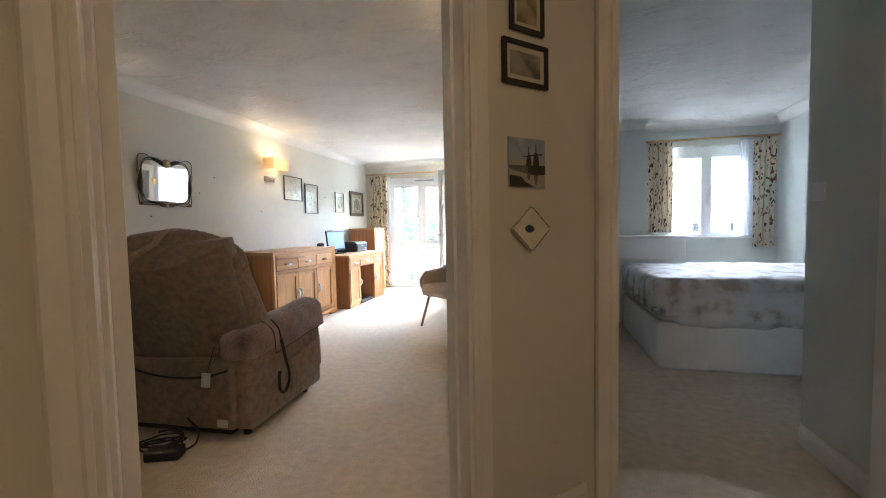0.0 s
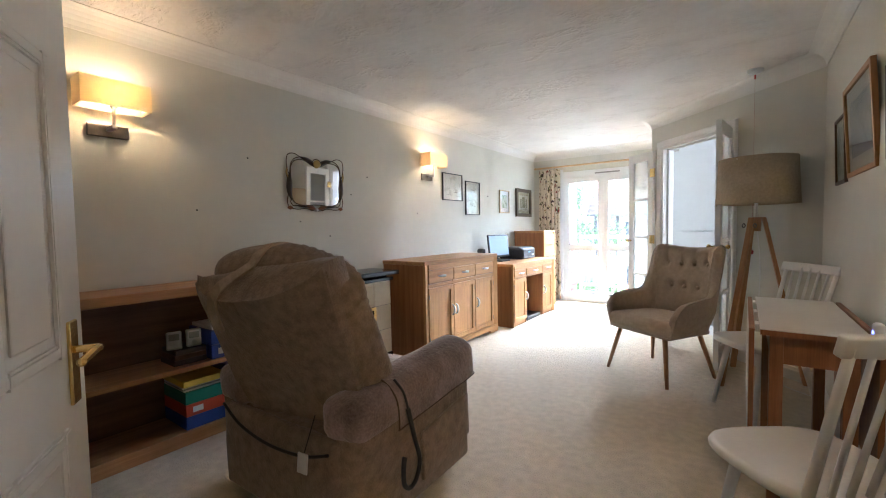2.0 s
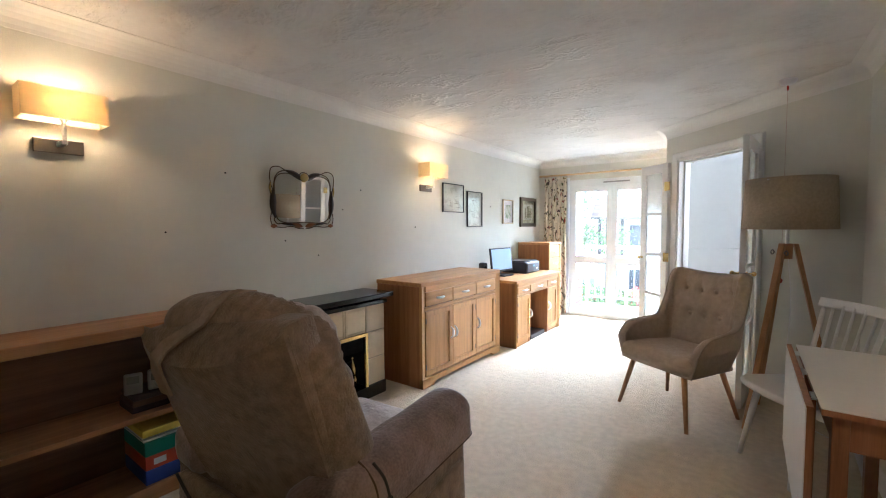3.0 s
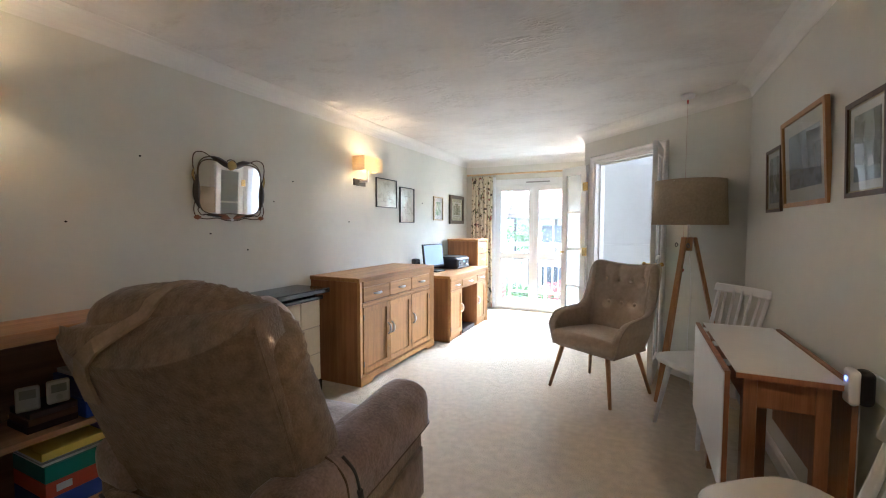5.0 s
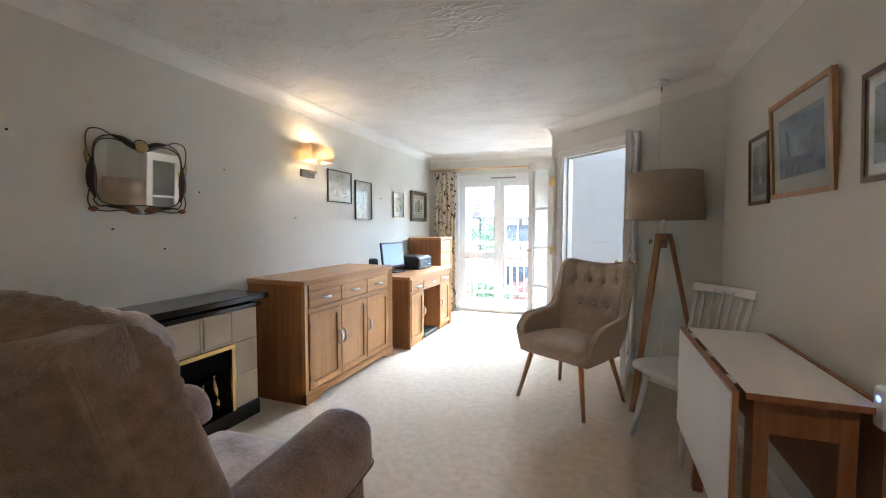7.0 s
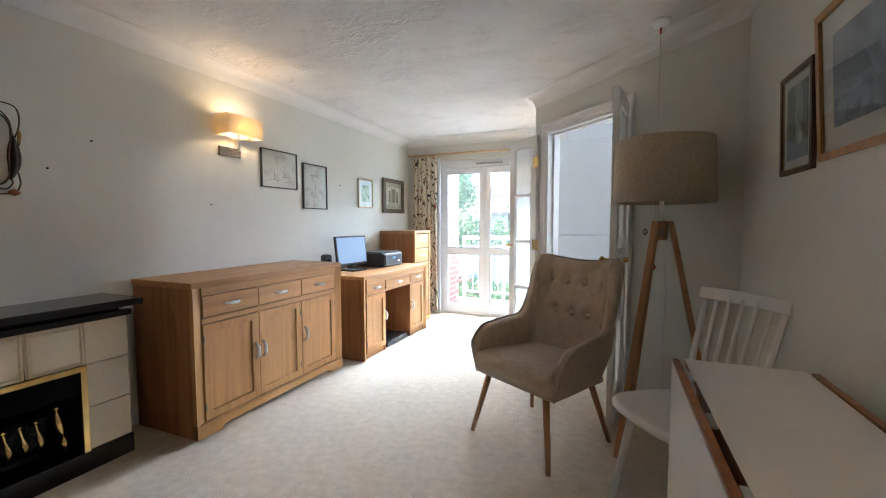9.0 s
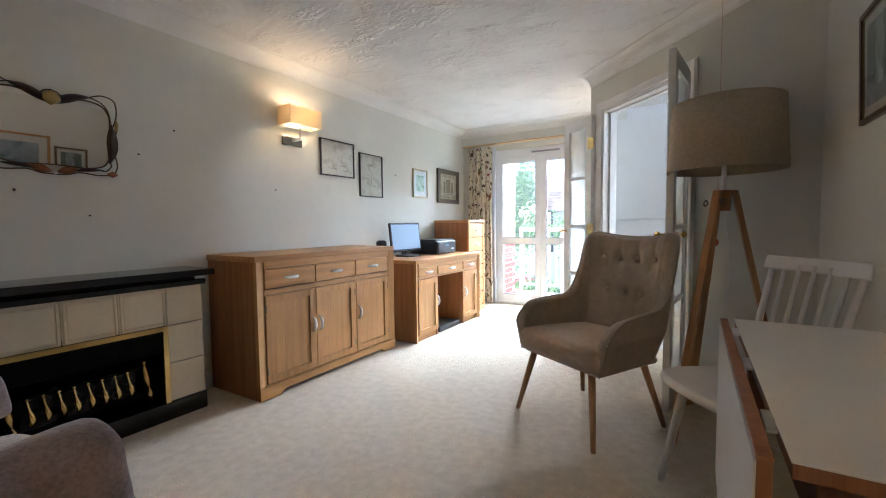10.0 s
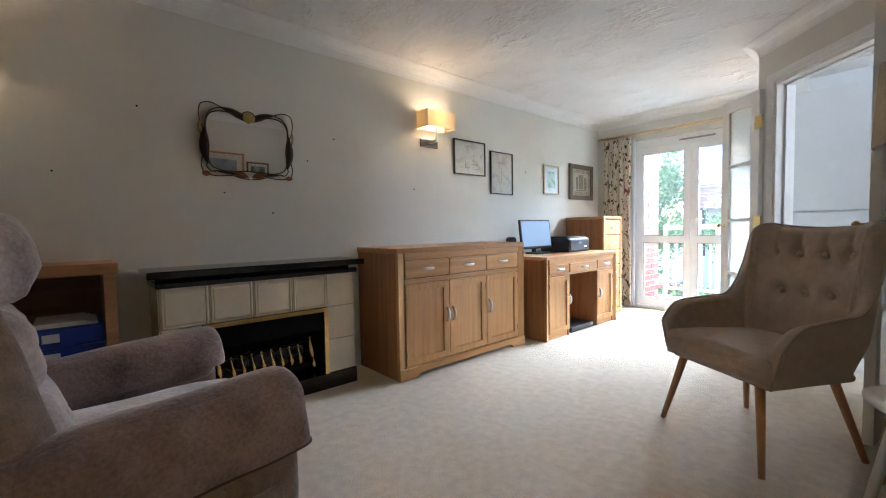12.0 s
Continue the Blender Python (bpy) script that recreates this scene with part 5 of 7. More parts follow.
# ---- tripod floor lamp ----
def floor_lamp():
    t = thing("floor_lamp", "wooden tripod floor lamp with oatmeal drum shade, unlit", "floor lamp", pose(-0.885, 7.0, 0))
    bm = bmesh.new()
    seg = 40
    rows = []
    for r, z in ((0.235, 1.625), (0.252, 1.295), (0.248, 1.295), (0.231, 1.625)):
        rows.append([bm.verts.new((r * math.cos(2 * math.pi * i / seg), r * math.sin(2 * math.pi * i / seg), z)) for i in range(seg)])
    for a, b in zip(rows, rows[1:] + rows[:1]):
        for i in range(seg):
            bm.faces.new([a[i], a[(i + 1) % seg], b[(i + 1) % seg], b[i]])
    part("shade", bm, M["shade"], t, "oatmeal linen drum shade", True)
    part("stem", rod((0, 0, 1.2), (0, 0, 1.42), 0.011), M["chrome"], t, smooth=True)
    part("bulb", lathe([(0.005, 0), (0.02, 0.01), (0.03, 0.05), (0.02, 0.085), (0.003, 0.1)], 12, pose(0, 0, 1.42)), M["white_satin"], t, smooth=True)
    for k in range(3):
        part("shade_spoke", rod((0, 0, 1.60), (0.243 * math.cos(k * 2.1), 0.243 * math.sin(k * 2.1), 1.61), 0.003, seg=6), M["chrome"], t)
    part("hub", rod((0, 0, 1.1), (0, 0, 1.2), 0.03, 0.034), M["beech"], t, smooth=True)
    for ang, r in ((-124, 0.34), (8, 0.30), (118, 0.27)):
        d = Vector((math.cos(radians(ang)), math.sin(radians(ang)), 0))
        s = Vector((-d.y, d.x, 0))
        a, b = d * 0.045 + Vector((0, 0, 1.2)), d * r
        bm = bmesh.new()
        v = [[bm.verts.new(p + s * q * 0.019 + d * w * 0.012) for q, w in ((-1, -1), (1, -1), (1, 1), (-1, 1))] for p in (a, b)]
        for k in range(4):
            bm.faces.new([v[0][k], v[0][(k + 1) % 4], v[1][(k + 1) % 4], v[1][k]])
        bm.faces.new(v[0][::-1])
        bm.faces.new(v[1])
        bmesh.ops.bevel(bm, geom=bm.edges[:], offset=0.003, segments=1, affect="EDGES")
        part("leg", bm, M["beech"], t, "flat beech tripod leg")
        p = d * 0.075 + Vector((0, 0, 1.14))
        part("wing_nut", tube([p + s * 0.03, p + s * 0.042 + Vector((0, 0, 0.016)), p + s * 0.052 + Vector((0, 0, 0.0)), p + s * 0.044 - Vector((0, 0, 0.014)), p + s * 0.03], 0.004, 6), M["steel_dark"], t)
    part("flex", tube([(0.01, 0.01, 1.1), (0.03, 0.0, 0.8), (0.02, 0.03, 0.4), (0.05, 0.05, 0.05), (0.12, 0.0, 0.008), (0.22, -0.12, 0.006), (0.31, -0.2, 0.006)], 0.003, 6), M["white_satin"], t, "clear white flex")


floor_lamp()


# ---- drop-leaf table ----
def drop_leaf_table():
    t = thing("drop_leaf_table", "narrow drop-leaf table with white top and leaves folded down", "table", pose(-0.9, 5.125, 0))
    w, L, H = 0.305, 0.84, 0.765
    part("top", box(0.0, w, 0, L, H - 0.003, H, 0.001), M["table_white"], t, "white laminate top")
    part("top_core", box(0.002, w - 0.002, 0.002, L - 0.002, H - 0.022, H - 0.003), M["table_wood"], t)
    for x0, x1 in ((-0.034, -0.014), (w + 0.01, w + 0.03)):
        lf = part("leaf", box(x0 + 0.002, x1 - 0.002, 0.002, L - 0.002, 0.30, H - 0.008), M["table_wood"], t, "folded leaf with wooden edge")
        xx = x0 - 0.001 if x0 < 0 else x1
        part("leaf_face", box(xx, xx + 0.0028, 0.004, L - 0.004, 0.303, H - 0.012), M["table_white"], lf, "white laminate face")
        part("edge_strip", box(x0 + 0.001, x1 - 0.001, 0.0, L, H - 0.0075, H - 0.002, 0.001), M["table_wood"], lf)
    for y in (0.12, 0.4, 0.68):
        part("hinge", box(-0.013, -0.001, y - 0.035, y + 0.035, H - 0.006, H - 0.001), M["chrome"], t)
    for x in (0.03, w - 0.07):
        for y in (0.03, L - 0.075):
            part("leg", box(x, x + 0.042, y, y + 0.045, 0, H - 0.022, 0.003), M["table_wood"], t)
    for y in (0.035, L - 0.055):
        part("apron", box(0.072, w - 0.07, y, y + 0.02, H - 0.13, H - 0.022), M["table_wood"], t)
    for x in (0.035, w - 0.05):
        part("long_apron", box(x, x + 0.018, 0.075, L - 0.075, H - 0.12, H - 0.022), M["table_wood"], t)


drop_leaf_table()


# ---- white spindle-back chairs ----
def spindle_chair(m):
    t = thing("spindle_chair", "white painted wooden spindle-back dining chair", "chair", m, "white spindle chairs")
    # local: faces -y
    bm = rbox(0.42, 0.42, 0.04, 0.018, 10)
    for v in bm.verts:
        a = math.atan2(v.co.y, v.co.x)
        k = (abs(math.cos(a)) ** 3.4 + abs(math.sin(a)) ** 3.4) ** (-1 / 3.4)
        rr = max(abs(v.co.x), abs(v.co.y)) / 0.21
        q = Vector((math.cos(a), math.sin(a), 0)) * 0.21 * k * rr
        v.co.x, v.co.y = q.x * (1 - 0.18 * (q.y + 0.0) / 0.42), q.y
        v.co.z += -0.012 * (1 - min(1, rr) ** 2) if v.co.z > 0 else 0
    bm.transform(pose(0, 0, 0.44))
    part("seat", bm, M["white_satin"], t, smooth=True)
    for sx in (-1, 1):
        part("leg", rod((sx * 0.13, -0.1, 0.43), (sx * 0.178, -0.168, 0), 0.019, 0.012, 12), M["white_satin"], t, smooth=True)
        part("leg", rod((sx * 0.12, 0.13, 0.43), (sx * 0.17, 0.23, 0), 0.019, 0.012, 12), M["white_satin"], t, smooth=True)
        part("back_post", rod((sx * 0.15, 0.165, 0.45), (sx * 0.172, 0.288, 0.88), 0.014, 0.011, 12), M["white_satin"], t, smooth=True)
    for i in range(5):
        x = -0.1 + 0.05 * i
        part("spindle", rod((x, 0.175, 0.45), (x * 1.2, 0.29, 0.88), 0.0085, 0.007, 10), M["white_satin"], t, smooth=True)
    bm = rbox(0.395, 0.024, 0.055, 0.007, 8)
    for v in bm.verts:
        v.co.y += 0.02 * (1 - (v.co.x / 0.21) ** 2)
        v.co.z += 0.006 * (1 - (v.co.x / 0.21) ** 2)
    bm.transform(pose(0, 0.28, 0.88, -15))
    part("top_rail", bm, M["white_satin"], t, smooth=True)
    return t


chair = spindle_chair(pose(-0.86, 6.32, 0, 0, 0, -54))
copy_thing(chair, pose(-0.79, 4.80, 0, 0, 0, -143))


# ---- doors ----
def six_panel_leaf(name, m, w, h, label):
    """A moulded panel door; local x from the hinge, y its thickness."""
    t = thing(name, label, "door", m, kind=S)
    part("leaf", box(0, w, -0.018, 0.018, 0.006, h, 0.002), M["white"], t)
    cols = ((0.1, w / 2 - 0.045), (w / 2 + 0.045, w - 0.1))
    rows = ((0.2, 0.78), (0.92, 1.5), (1.62, h - 0.12))
    for y, sg in ((0.018, 1), (-0.018, -1)):
        for x0, x1 in cols:
            for z0, z1 in rows:
                bm = bmesh.new()
                for a in ((x0, x0 + 0.03, z0, z1), (x1 - 0.03, x1, z0, z1), (x0 + 0.03, x1 - 0.03, z0, z0 + 0.03), (x0 + 0.03, x1 - 0.03, z1 - 0.03, z1)):
                    add_box(bm, a[0], a[1], min(y, y + sg * 0.007), max(y, y + sg * 0.007), a[2], a[3])
                bmesh.ops.bevel(bm, geom=bm.edges[:], offset=0.0064, segments=3, affect="EDGES")
                p = part("panel_moulding", bm, M["white"], t)
                part("panel", box(x0 + 0.05, x1 - 0.05, min(y, y + sg * 0.004), max(y, y + sg * 0.004), z0 + 0.05, z1 - 0.05, 0.0035), M["white"], p)
        hd = part("handle_plate", box(w - 0.085, w - 0.045, min(y + sg * 0.001, y + sg * 0.008), max(y + sg * 0.001, y + sg * 0.008), 0.815, 0.985, 0.003), M["brass"], t, "brass lever handle plate")
        part("lever", tube([(w - 0.065, y + sg * 0.006, 0.925), (w - 0.065, y + sg * 0.045, 0.925), (w - 0.1, y + sg * 0.05, 0.927), (w - 0.165, y + sg * 0.048, 0.92)], 0.008, 8), M["brass"], hd, smooth=True)
    return t


six_panel_leaf("door_1", pose(-1.465, 3.055, 0, 0, 0, 149.7), 0.765, 1.97, "white six-panel door with brass lever, standing open")
# strike plate in the lining
bm = box(D0 + 0.0275, D0 + 0.030, -0.108, -0.08, 0.862, 0.957, 0.001, m=EM)
strike = solid("strike_plate", bm, M["brass"], "brass strike plate let into the door lining", "strike plate")
part("bolt_hole", box(D0 + 0.0302, D0 + 0.0308, -0.101, -0.087, 0.872, 0.9, m=EM), M["soot"], strike)
part("bolt_hole", box(D0 + 0.0302, D0 + 0.0308, -0.101, -0.087, 0.918, 0.946, m=EM), M["soot"], strike)


def glazed_leaf(name, m, w, h, label, knob_y):
    """A narrow glazed door with four obscured panes."""
    t = thing(name, label, "door", m, kind=S)
    st, bars = 0.075, (0.52, 0.92, 1.32, 1.70)
    bm = bmesh.new()
    add_box(bm, 0, st, -0.018, 0.018, 0.008, h)
    add_box(bm, w - st, w, -0.018, 0.018, 0.008, h)
    add_box(bm, st, w - st, -0.018, 0.018, 0.008, 0.18)
    add_box(bm, st, w - st, -0.018, 0.018, h - 0.09, h)
    part("door_frame", bm, M["white"], t)
    n = 4
    z0, z1 = 0.18, h - 0.09
    for i in range(n):
        a, b = z0 + (z1 - z0) * i / n, z0 + (z1 - z0) * (i + 1) / n
        p = part("pane", box(st, w - st, -0.003, 0.003, a + (0.012 if i else 0), b - (0.012 if i < n - 1 else 0)), M["obscure"], t, "textured obscure glass pane")
        p.visible_shadow = False
        if i:
            part("glazing_bar", box(st, w - st, -0.016, 0.016, a - 0.012, a + 0.012), M["white"], t)
    for sy in (-1, 1):
        part("knob", lathe([(0.012, 0), (0.012, 0.006), (0.006, 0.012), (0.006, 0.03), (0.016, 0.04), (0.017, 0.05), (0.008, 0.06)], 12, pose(w - 0.035, sy * 0.018, 0.98, -90 * sy)), M["brass"], t, "small brass knob", True)
    for z in (0.22, 1.0, 1.72):
        part("hinge", box(-0.034, 0.034, 0.0185 if knob_y > 0 else -0.026, 0.026 if knob_y > 0 else -0.0185, z - 0.045, z + 0.045), M["brass"], t, "brass butt hinge")
    return t


def leaf_pose(h, e):
    return pose(h[0], h[1], 0, 0, 0, math.degrees(math.atan2(e[1] - h[1], e[0] - h[0])))


glazed_leaf("door_2", leaf_pose((-1.752, 8.205), (-2.05, 8.461)), 0.385, 1.955, "white glazed kitchen door leaf, folded open", 1)
glazed_leaf("door_3", leaf_pose((-1.06, 7.50), (-1.123, 7.032)), 0.46, 1.955, "white glazed kitchen door leaf, standing open", -1)


def balcony_door():
    t = thing("window_1", "white double-glazed balcony doors, closed", "balcony door", pose(DX0, N + 0.04, 0), kind=S)
    w = DX1 - DX0
    bm = bmesh.new()
    add_box(bm, 0.001, 0.04, 0, 0.07, 0, DH)
    add_box(bm, w - 0.04, w - 0.001, 0, 0.07, 0, DH)
    add_box(bm, 0.04, w - 0.04, 0, 0.07, DH - 0.1, DH - 0.001)
    add_box(bm, 0.04, w - 0.04, 0, 0.07, 0, 0.035)
    part("door_frame", bm, M["upvc"], t)
    part("trickle_vent", box(0.5, 0.85, -0.012, 0.0, DH - 0.065, DH - 0.045, 0.003), simple("grey_vent", (0.3, 0.3, 0.3)), t)
    mid = w / 2
    for x0, x1 in ((0.042, mid - 0.002), (mid + 0.002, w - 0.042)):
        st = 0.065
        bm = bmesh.new()
        for a in ((x0, x0 + st, 0.04, DH - 0.104), (x1 - st, x1, 0.04, DH - 0.104), (x0 + st, x1 - st, 0.04, 0.13), (x0 + st, x1 - st, 0.79, 0.87), (x0 + st, x1 - st, DH - 0.17, DH - 0.104)):
            add_box(bm, a[0], a[1], -0.008, 0.055, a[2], a[3])
        lf = part("door_leaf", bm, M["upvc"], t)
        for z0, z1 in ((0.13, 0.79), (0.87, DH - 0.17)):
            g = part("pane", box(x0 + st, x1 - st, 0.02, 0.026, z0, z1), M["glass"], lf, "clear double glazing")
            g.visible_shadow = False
            bm = bmesh.new()
            b = 0.008
            add_box(bm, x0 + st, x0 + st + b, -0.002, 0.018, z0, z1)
            add_box(bm, x1 - st - b, x1 - st, -0.002, 0.018, z0, z1)
            add_box(bm, x0 + st + b, x1 - st - b, -0.002, 0.018, z0, z0 + b)
            add_box(bm, x0 + st + b, x1 - st - b, -0.002, 0.018, z1 - b, z1)
            part("glazing_bead", bm, simple("grey_bead", (0.35, 0.36, 0.37)), lf)
    hd = part("handle_plate", box(mid + 0.03, mid + 0.055, -0.016, -0.0085, 0.95, 1.12, 0.002), M["chrome"], t)
    part("lever", tube([(mid + 0.042, -0.01, 1.06), (mid + 0.042, -0.045, 1.06), (mid + 0.08, -0.05, 1.06), (mid + 0.14, -0.048, 1.055)], 0.007, 8), M["upvc"], hd, smooth=True)


balcony_door()


def bedroom_window():
    t = thing("window_2", "white double-glazed bedroom casement window", "window", pose(0.98, 7.96, 0.92), kind=S)
    w, h = 0.84, 1.08
    bm = bmesh.new()
    add_box(bm, 0.001, 0.06, 0, 0.06, 0, h)
    add_box(bm, w - 0.06, w - 0.001, 0, 0.06, 0, h)
    add_box(bm, 0.06, w - 0.06, 0, 0.06, 0.001, 0.06)
    add_box(bm, 0.06, w - 0.06, 0, 0.06, h - 0.13, h - 0.001)
    add_box(bm, w / 2 - 0.055, w / 2 + 0.055, 0, 0.06, 0.06, h - 0.13)
    part("window_frame", bm, M["upvc"], t)
    for x0, x1 in ((0.06, w / 2 - 0.055), (w / 2 + 0.055, w - 0.06)):
        g = part("pane", box(x0, x1, 0.02, 0.026, 0.06, h - 0.13), M["glass"], t)
        g.visible_shadow = False
    part("window_sill", box(-0.03, w + 0.03, -0.1, -0.001, -0.022, 0.002, 0.004), M["white"], t)
    part("casement_handle", box(w / 2 - 0.01, w / 2 + 0.01, -0.03, -0.001, 0.4, 0.52, 0.004), M["white_satin"], t)


bedroom_window()


# ---- curtains ----
def floral():
    m = mat("cream_floral_curtain", (0.78, 0.71, 0.56), 0.9, 0, 0.05, 20, 0.2, 200)
    n, l = m.node_tree.nodes, m.node_tree.links
    b = n["Principled BSDF"]
    base = b.inputs["Base Color"].links[0].from_socket
    tc = n.new("ShaderNodeTexCoord")
    col = base
    for sc, thr, c, off in ((25, 0.2, (0.12, 0.13, 0.05), 0.0), (21, 0.16, (0.27, 0.06, 0.05), 5.3), (29, 0.19, (0.09, 0.06, 0.06), 9.1), (34, 0.17, (0.3, 0.2, 0.08), 2.7)):
        mp = n.new("ShaderNodeMapping")
        mp.inputs["Location"].default_value = (off, off, off)
        mp.inputs["Scale"].default_value = (1.0, 0.5, 0.42)
        l.new(tc.outputs["Object"], mp.inputs["Vector"])
        ns = n.new("ShaderNodeTexNoise")
        ns.inputs["Scale"].default_value = 9
        l.new(mp.outputs[0], ns.inputs["Vector"])
        wob = n.new("ShaderNodeMixRGB")
        wob.inputs["Fac"].default_value = 0.16
        l.new(mp.outputs[0], wob.inputs[1])
        l.new(ns.outputs["Color"], wob.inputs[2])
        v = n.new("ShaderNodeTexVoronoi")
        v.inputs["Scale"].default_value = sc
        l.new(wob.outputs[0], v.inputs["Vector"])
        lt = n.new("ShaderNodeMath")
        lt.operation = "LESS_THAN"
        lt.inputs[1].default_value = thr * 1.25
        l.new(v.outputs["Distance"], lt.inputs[0])
        mx = n.new("ShaderNodeMixRGB")
        l.new(lt.outputs[0], mx.inputs["Fac"])
        l.new(col, mx.inputs[1])
        mx.inputs[2].default_value = (*c, 1)
        col = mx.outputs[0]
    l.new(col, b.inputs["Base Color"])
    tr = n.new("ShaderNodeBsdfTranslucent")
    l.new(col, tr.inputs["Color"])
    ms = n.new("ShaderNodeMixShader")
    ms.inputs["Fac"].default_value = 0.3
    l.new(b.outputs[0], ms.inputs[1])
    l.new(tr.outputs[0], ms.inputs[2])
    l.new(ms.outputs[0], n["Material Output"].inputs["Surface"])
    return m


M["floral"] = floral()
M["voile"] = shade_mat()
M["voile"].name = "white_voile"
_v = M["voile"].node_tree.nodes
_v["Translucent BSDF"].inputs["Color"].default_value = (0.85, 0.87, 0.9, 1)
for _e in _v["Color Ramp"].color_ramp.elements:
    _e.color = (0.8, 0.81, 0.83, 1)


def curtain(name, x0, x1, y, z0, z1, folds, depth, material, label, seed):
    bm = bmesh.new()
    nx, nz = folds * 10, 22
    rows = []
    for k in range(nz + 1):
        z = z1 + (z0 - z1) * k / nz
        q = k / nz
        row = []
        for i in range(nx + 1):
            u = i / nx
            amp = depth * (0.55 + 0.45 * q) * (0.7 + 0.3 * math.sin(u * 13 + seed))
            x = x0 + (x1 - x0) * (u + 0.025 * math.sin(q * 4 + u * 9 + seed))
            yy = y + amp * math.sin(2 * math.pi * folds * u + 0.5 * math.sin(q * 5 + seed))
            row.append(bm.verts.new((x, yy, z)))
        rows.append(row)
    for a, b in zip(rows, rows[1:]):
        for i in range(nx):
            bm.faces.new([a[i], a[i + 1], b[i + 1], b[i]])
    ob = solid(name, bm, material, label, "curtain", smooth=True)
    md = ob.modifiers.new("thickness", "SOLIDIFY")
    md.thickness = 0.003
    return ob


curtain("curtain", -3.62, -3.265, N - 0.065, 0.02, 2.045, 6, 0.035, M["floral"], "cream floral curtain gathered beside the balcony door", 1.0)
curtain("net_curtain", -3.27, -3.225, N - 0.045, 0.02, 2.03, 2, 0.015, M["voile"], "strip of white voile at the door edge", 2.0)
curtain("curtain", 0.72, 0.99, 7.83, 0.98, 2.05, 5, 0.03, M["floral"], "cream floral bedroom curtain beside the window", 3.0)
curtain("curtain", 1.84, 2.06, 7.83, 0.80, 2.05, 4, 0.03, M["floral"], "cream floral bedroom curtain beside the window", 4.0)
curtain("net_curtain", 1.70, 1.86, 7.87, 0.93, 2.04, 5, 0.012, M["voile"], "white voile drawn aside at the window", 5.0)

pole_wood = wood("pale_pole_wood", (0.6, 0.42, 0.22), (0.48, 0.32, 0.15), "X")


def curtain_pole(x0, x1, y, z, rings):
    t = thing("curtain_pole", "pale wooden curtain pole with rings", "curtain pole")
    part("pole", rod((x0, y, z), (x1, y, z), 0.013, seg=14), pole_wood, t, smooth=True)
    for x, s in ((x0, -1), (x1, 1)):
        part("finial", rod((x, y, z), (x + s * 0.03, y, z), 0.018, 0.012, 14), pole_wood, t, smooth=True)
    for x in rings:
        part("ring", tube([(x, y + 0.018 * math.cos(a), z - 0.004 + 0.018 * math.sin(a)) for a in (0, 1.05, 2.1, 3.15, 4.2, 5.25)], 0.0025, 6, True), pole_wood, t)
    for x in (x0 + 0.06, x1 - 0.06):
        part("bracket", box(x - 0.012, x + 0.012, y, (N if y > 9 else 7.9) - 0.001, z - 0.014, z + 0.014), pole_wood, t)


curtain_pole(-3.66, -1.82, N - 0.065, 2.075, [-3.6 + 0.05 * i for i in range(8)])
curtain_pole(0.73, 2.07, 7.83, 2.07, [0.74 + 0.05 * i for i in range(6)] + [1.85 + 0.05 * i for i in range(5)])


# ---- kitchen seen through its doorway ----
def kitchen_tall_unit():
    t = thing("kitchen_tall_unit", "white handled tall kitchen fridge unit", "kitchen unit", pose(-1.665, 8.72, 0))
    w = 0.67
    part("carcass", box(0.001, w, 0.022, 0.6, 0.0, 2.0), M["kitchen_white"], t)
    for z0, z1, hz in ((0.1, 1.07, 0.93), (1.08, 2.0, 1.16)):
        d = part("unit_door", box(0.003, w - 0.003, 0.0, 0.02, z0, z1, 0.002), M["kitchen_white"], t)
        part("handle", tube([(w - 0.06, 0.0, hz - 0.06), (w - 0.06, -0.03, hz - 0.05), (w - 0.06, -0.03, hz + 0.05), (w - 0.06, 0.0, hz + 0.06)], 0.006, 6), M["chrome"], d, smooth=True)
    part("plinth", box(0.003, w - 0.003, 0.03, 0.05, 0, 0.098), M["kitchen_white"], t)


kitchen_tall_unit()

# ---- bedroom ----
def bed():
    t = thing("bed", "divan bed with white valance and a pale patterned quilt", "bed", pose(0.3, 5.65, 0))
    val = mat("white_valance", (0.74, 0.72, 0.69), 0.9, 0, 0.05, 5, 0.3, 22)
    quilt = art("grey_leaf_pattern_quilt", (0.62, 0.6, 0.6), (0.36, 0.3, 0.26), (0.57, 0.54, 0.53), 7)
    L, Wd = 1.78, 1.38
    part("base", rbox(L, Wd, 0.36, 0.03, 6, (0, 0.0, 0), pose(L / 2, Wd / 2, 0.18), 0.004, 2), val, t, "white padded divan base", True)
    part("mattress", rbox(L, Wd, 0.24, 0.06, 6, (0, 0, 0.01), pose(L / 2, Wd / 2, 0.48)), val, t, smooth=True)
    bm = rbox(L + 0.06, Wd + 0.05, 0.36, 0.07, 16, (0, 0, 0.03), pose(L / 2 + 0.015, Wd / 2, 0.5), 0.012, 4)
    for v in bm.verts:
        v.co.z += 0.02 * noise.noise(v.co * 4) * (1 if v.co.z < 0.45 else 0.6)
        if v.co.z < 0.4:
            v.co.z += 0.02 * noise.noise(Vector((v.co.x * 7, v.co.y * 7, 0)))
            if v.co.x < 0.12:
                v.co.z += 0.08
    part("quilt", bm, quilt, t, "pale quilt with a leaf pattern", True)
    part("pillow", rbox(0.4, 0.68, 0.16, 0.07, 6, (0, 0, 0.04), pose(1.5, 0.4, 0.73, 0, -18)), val, t, smooth=True)


bed()


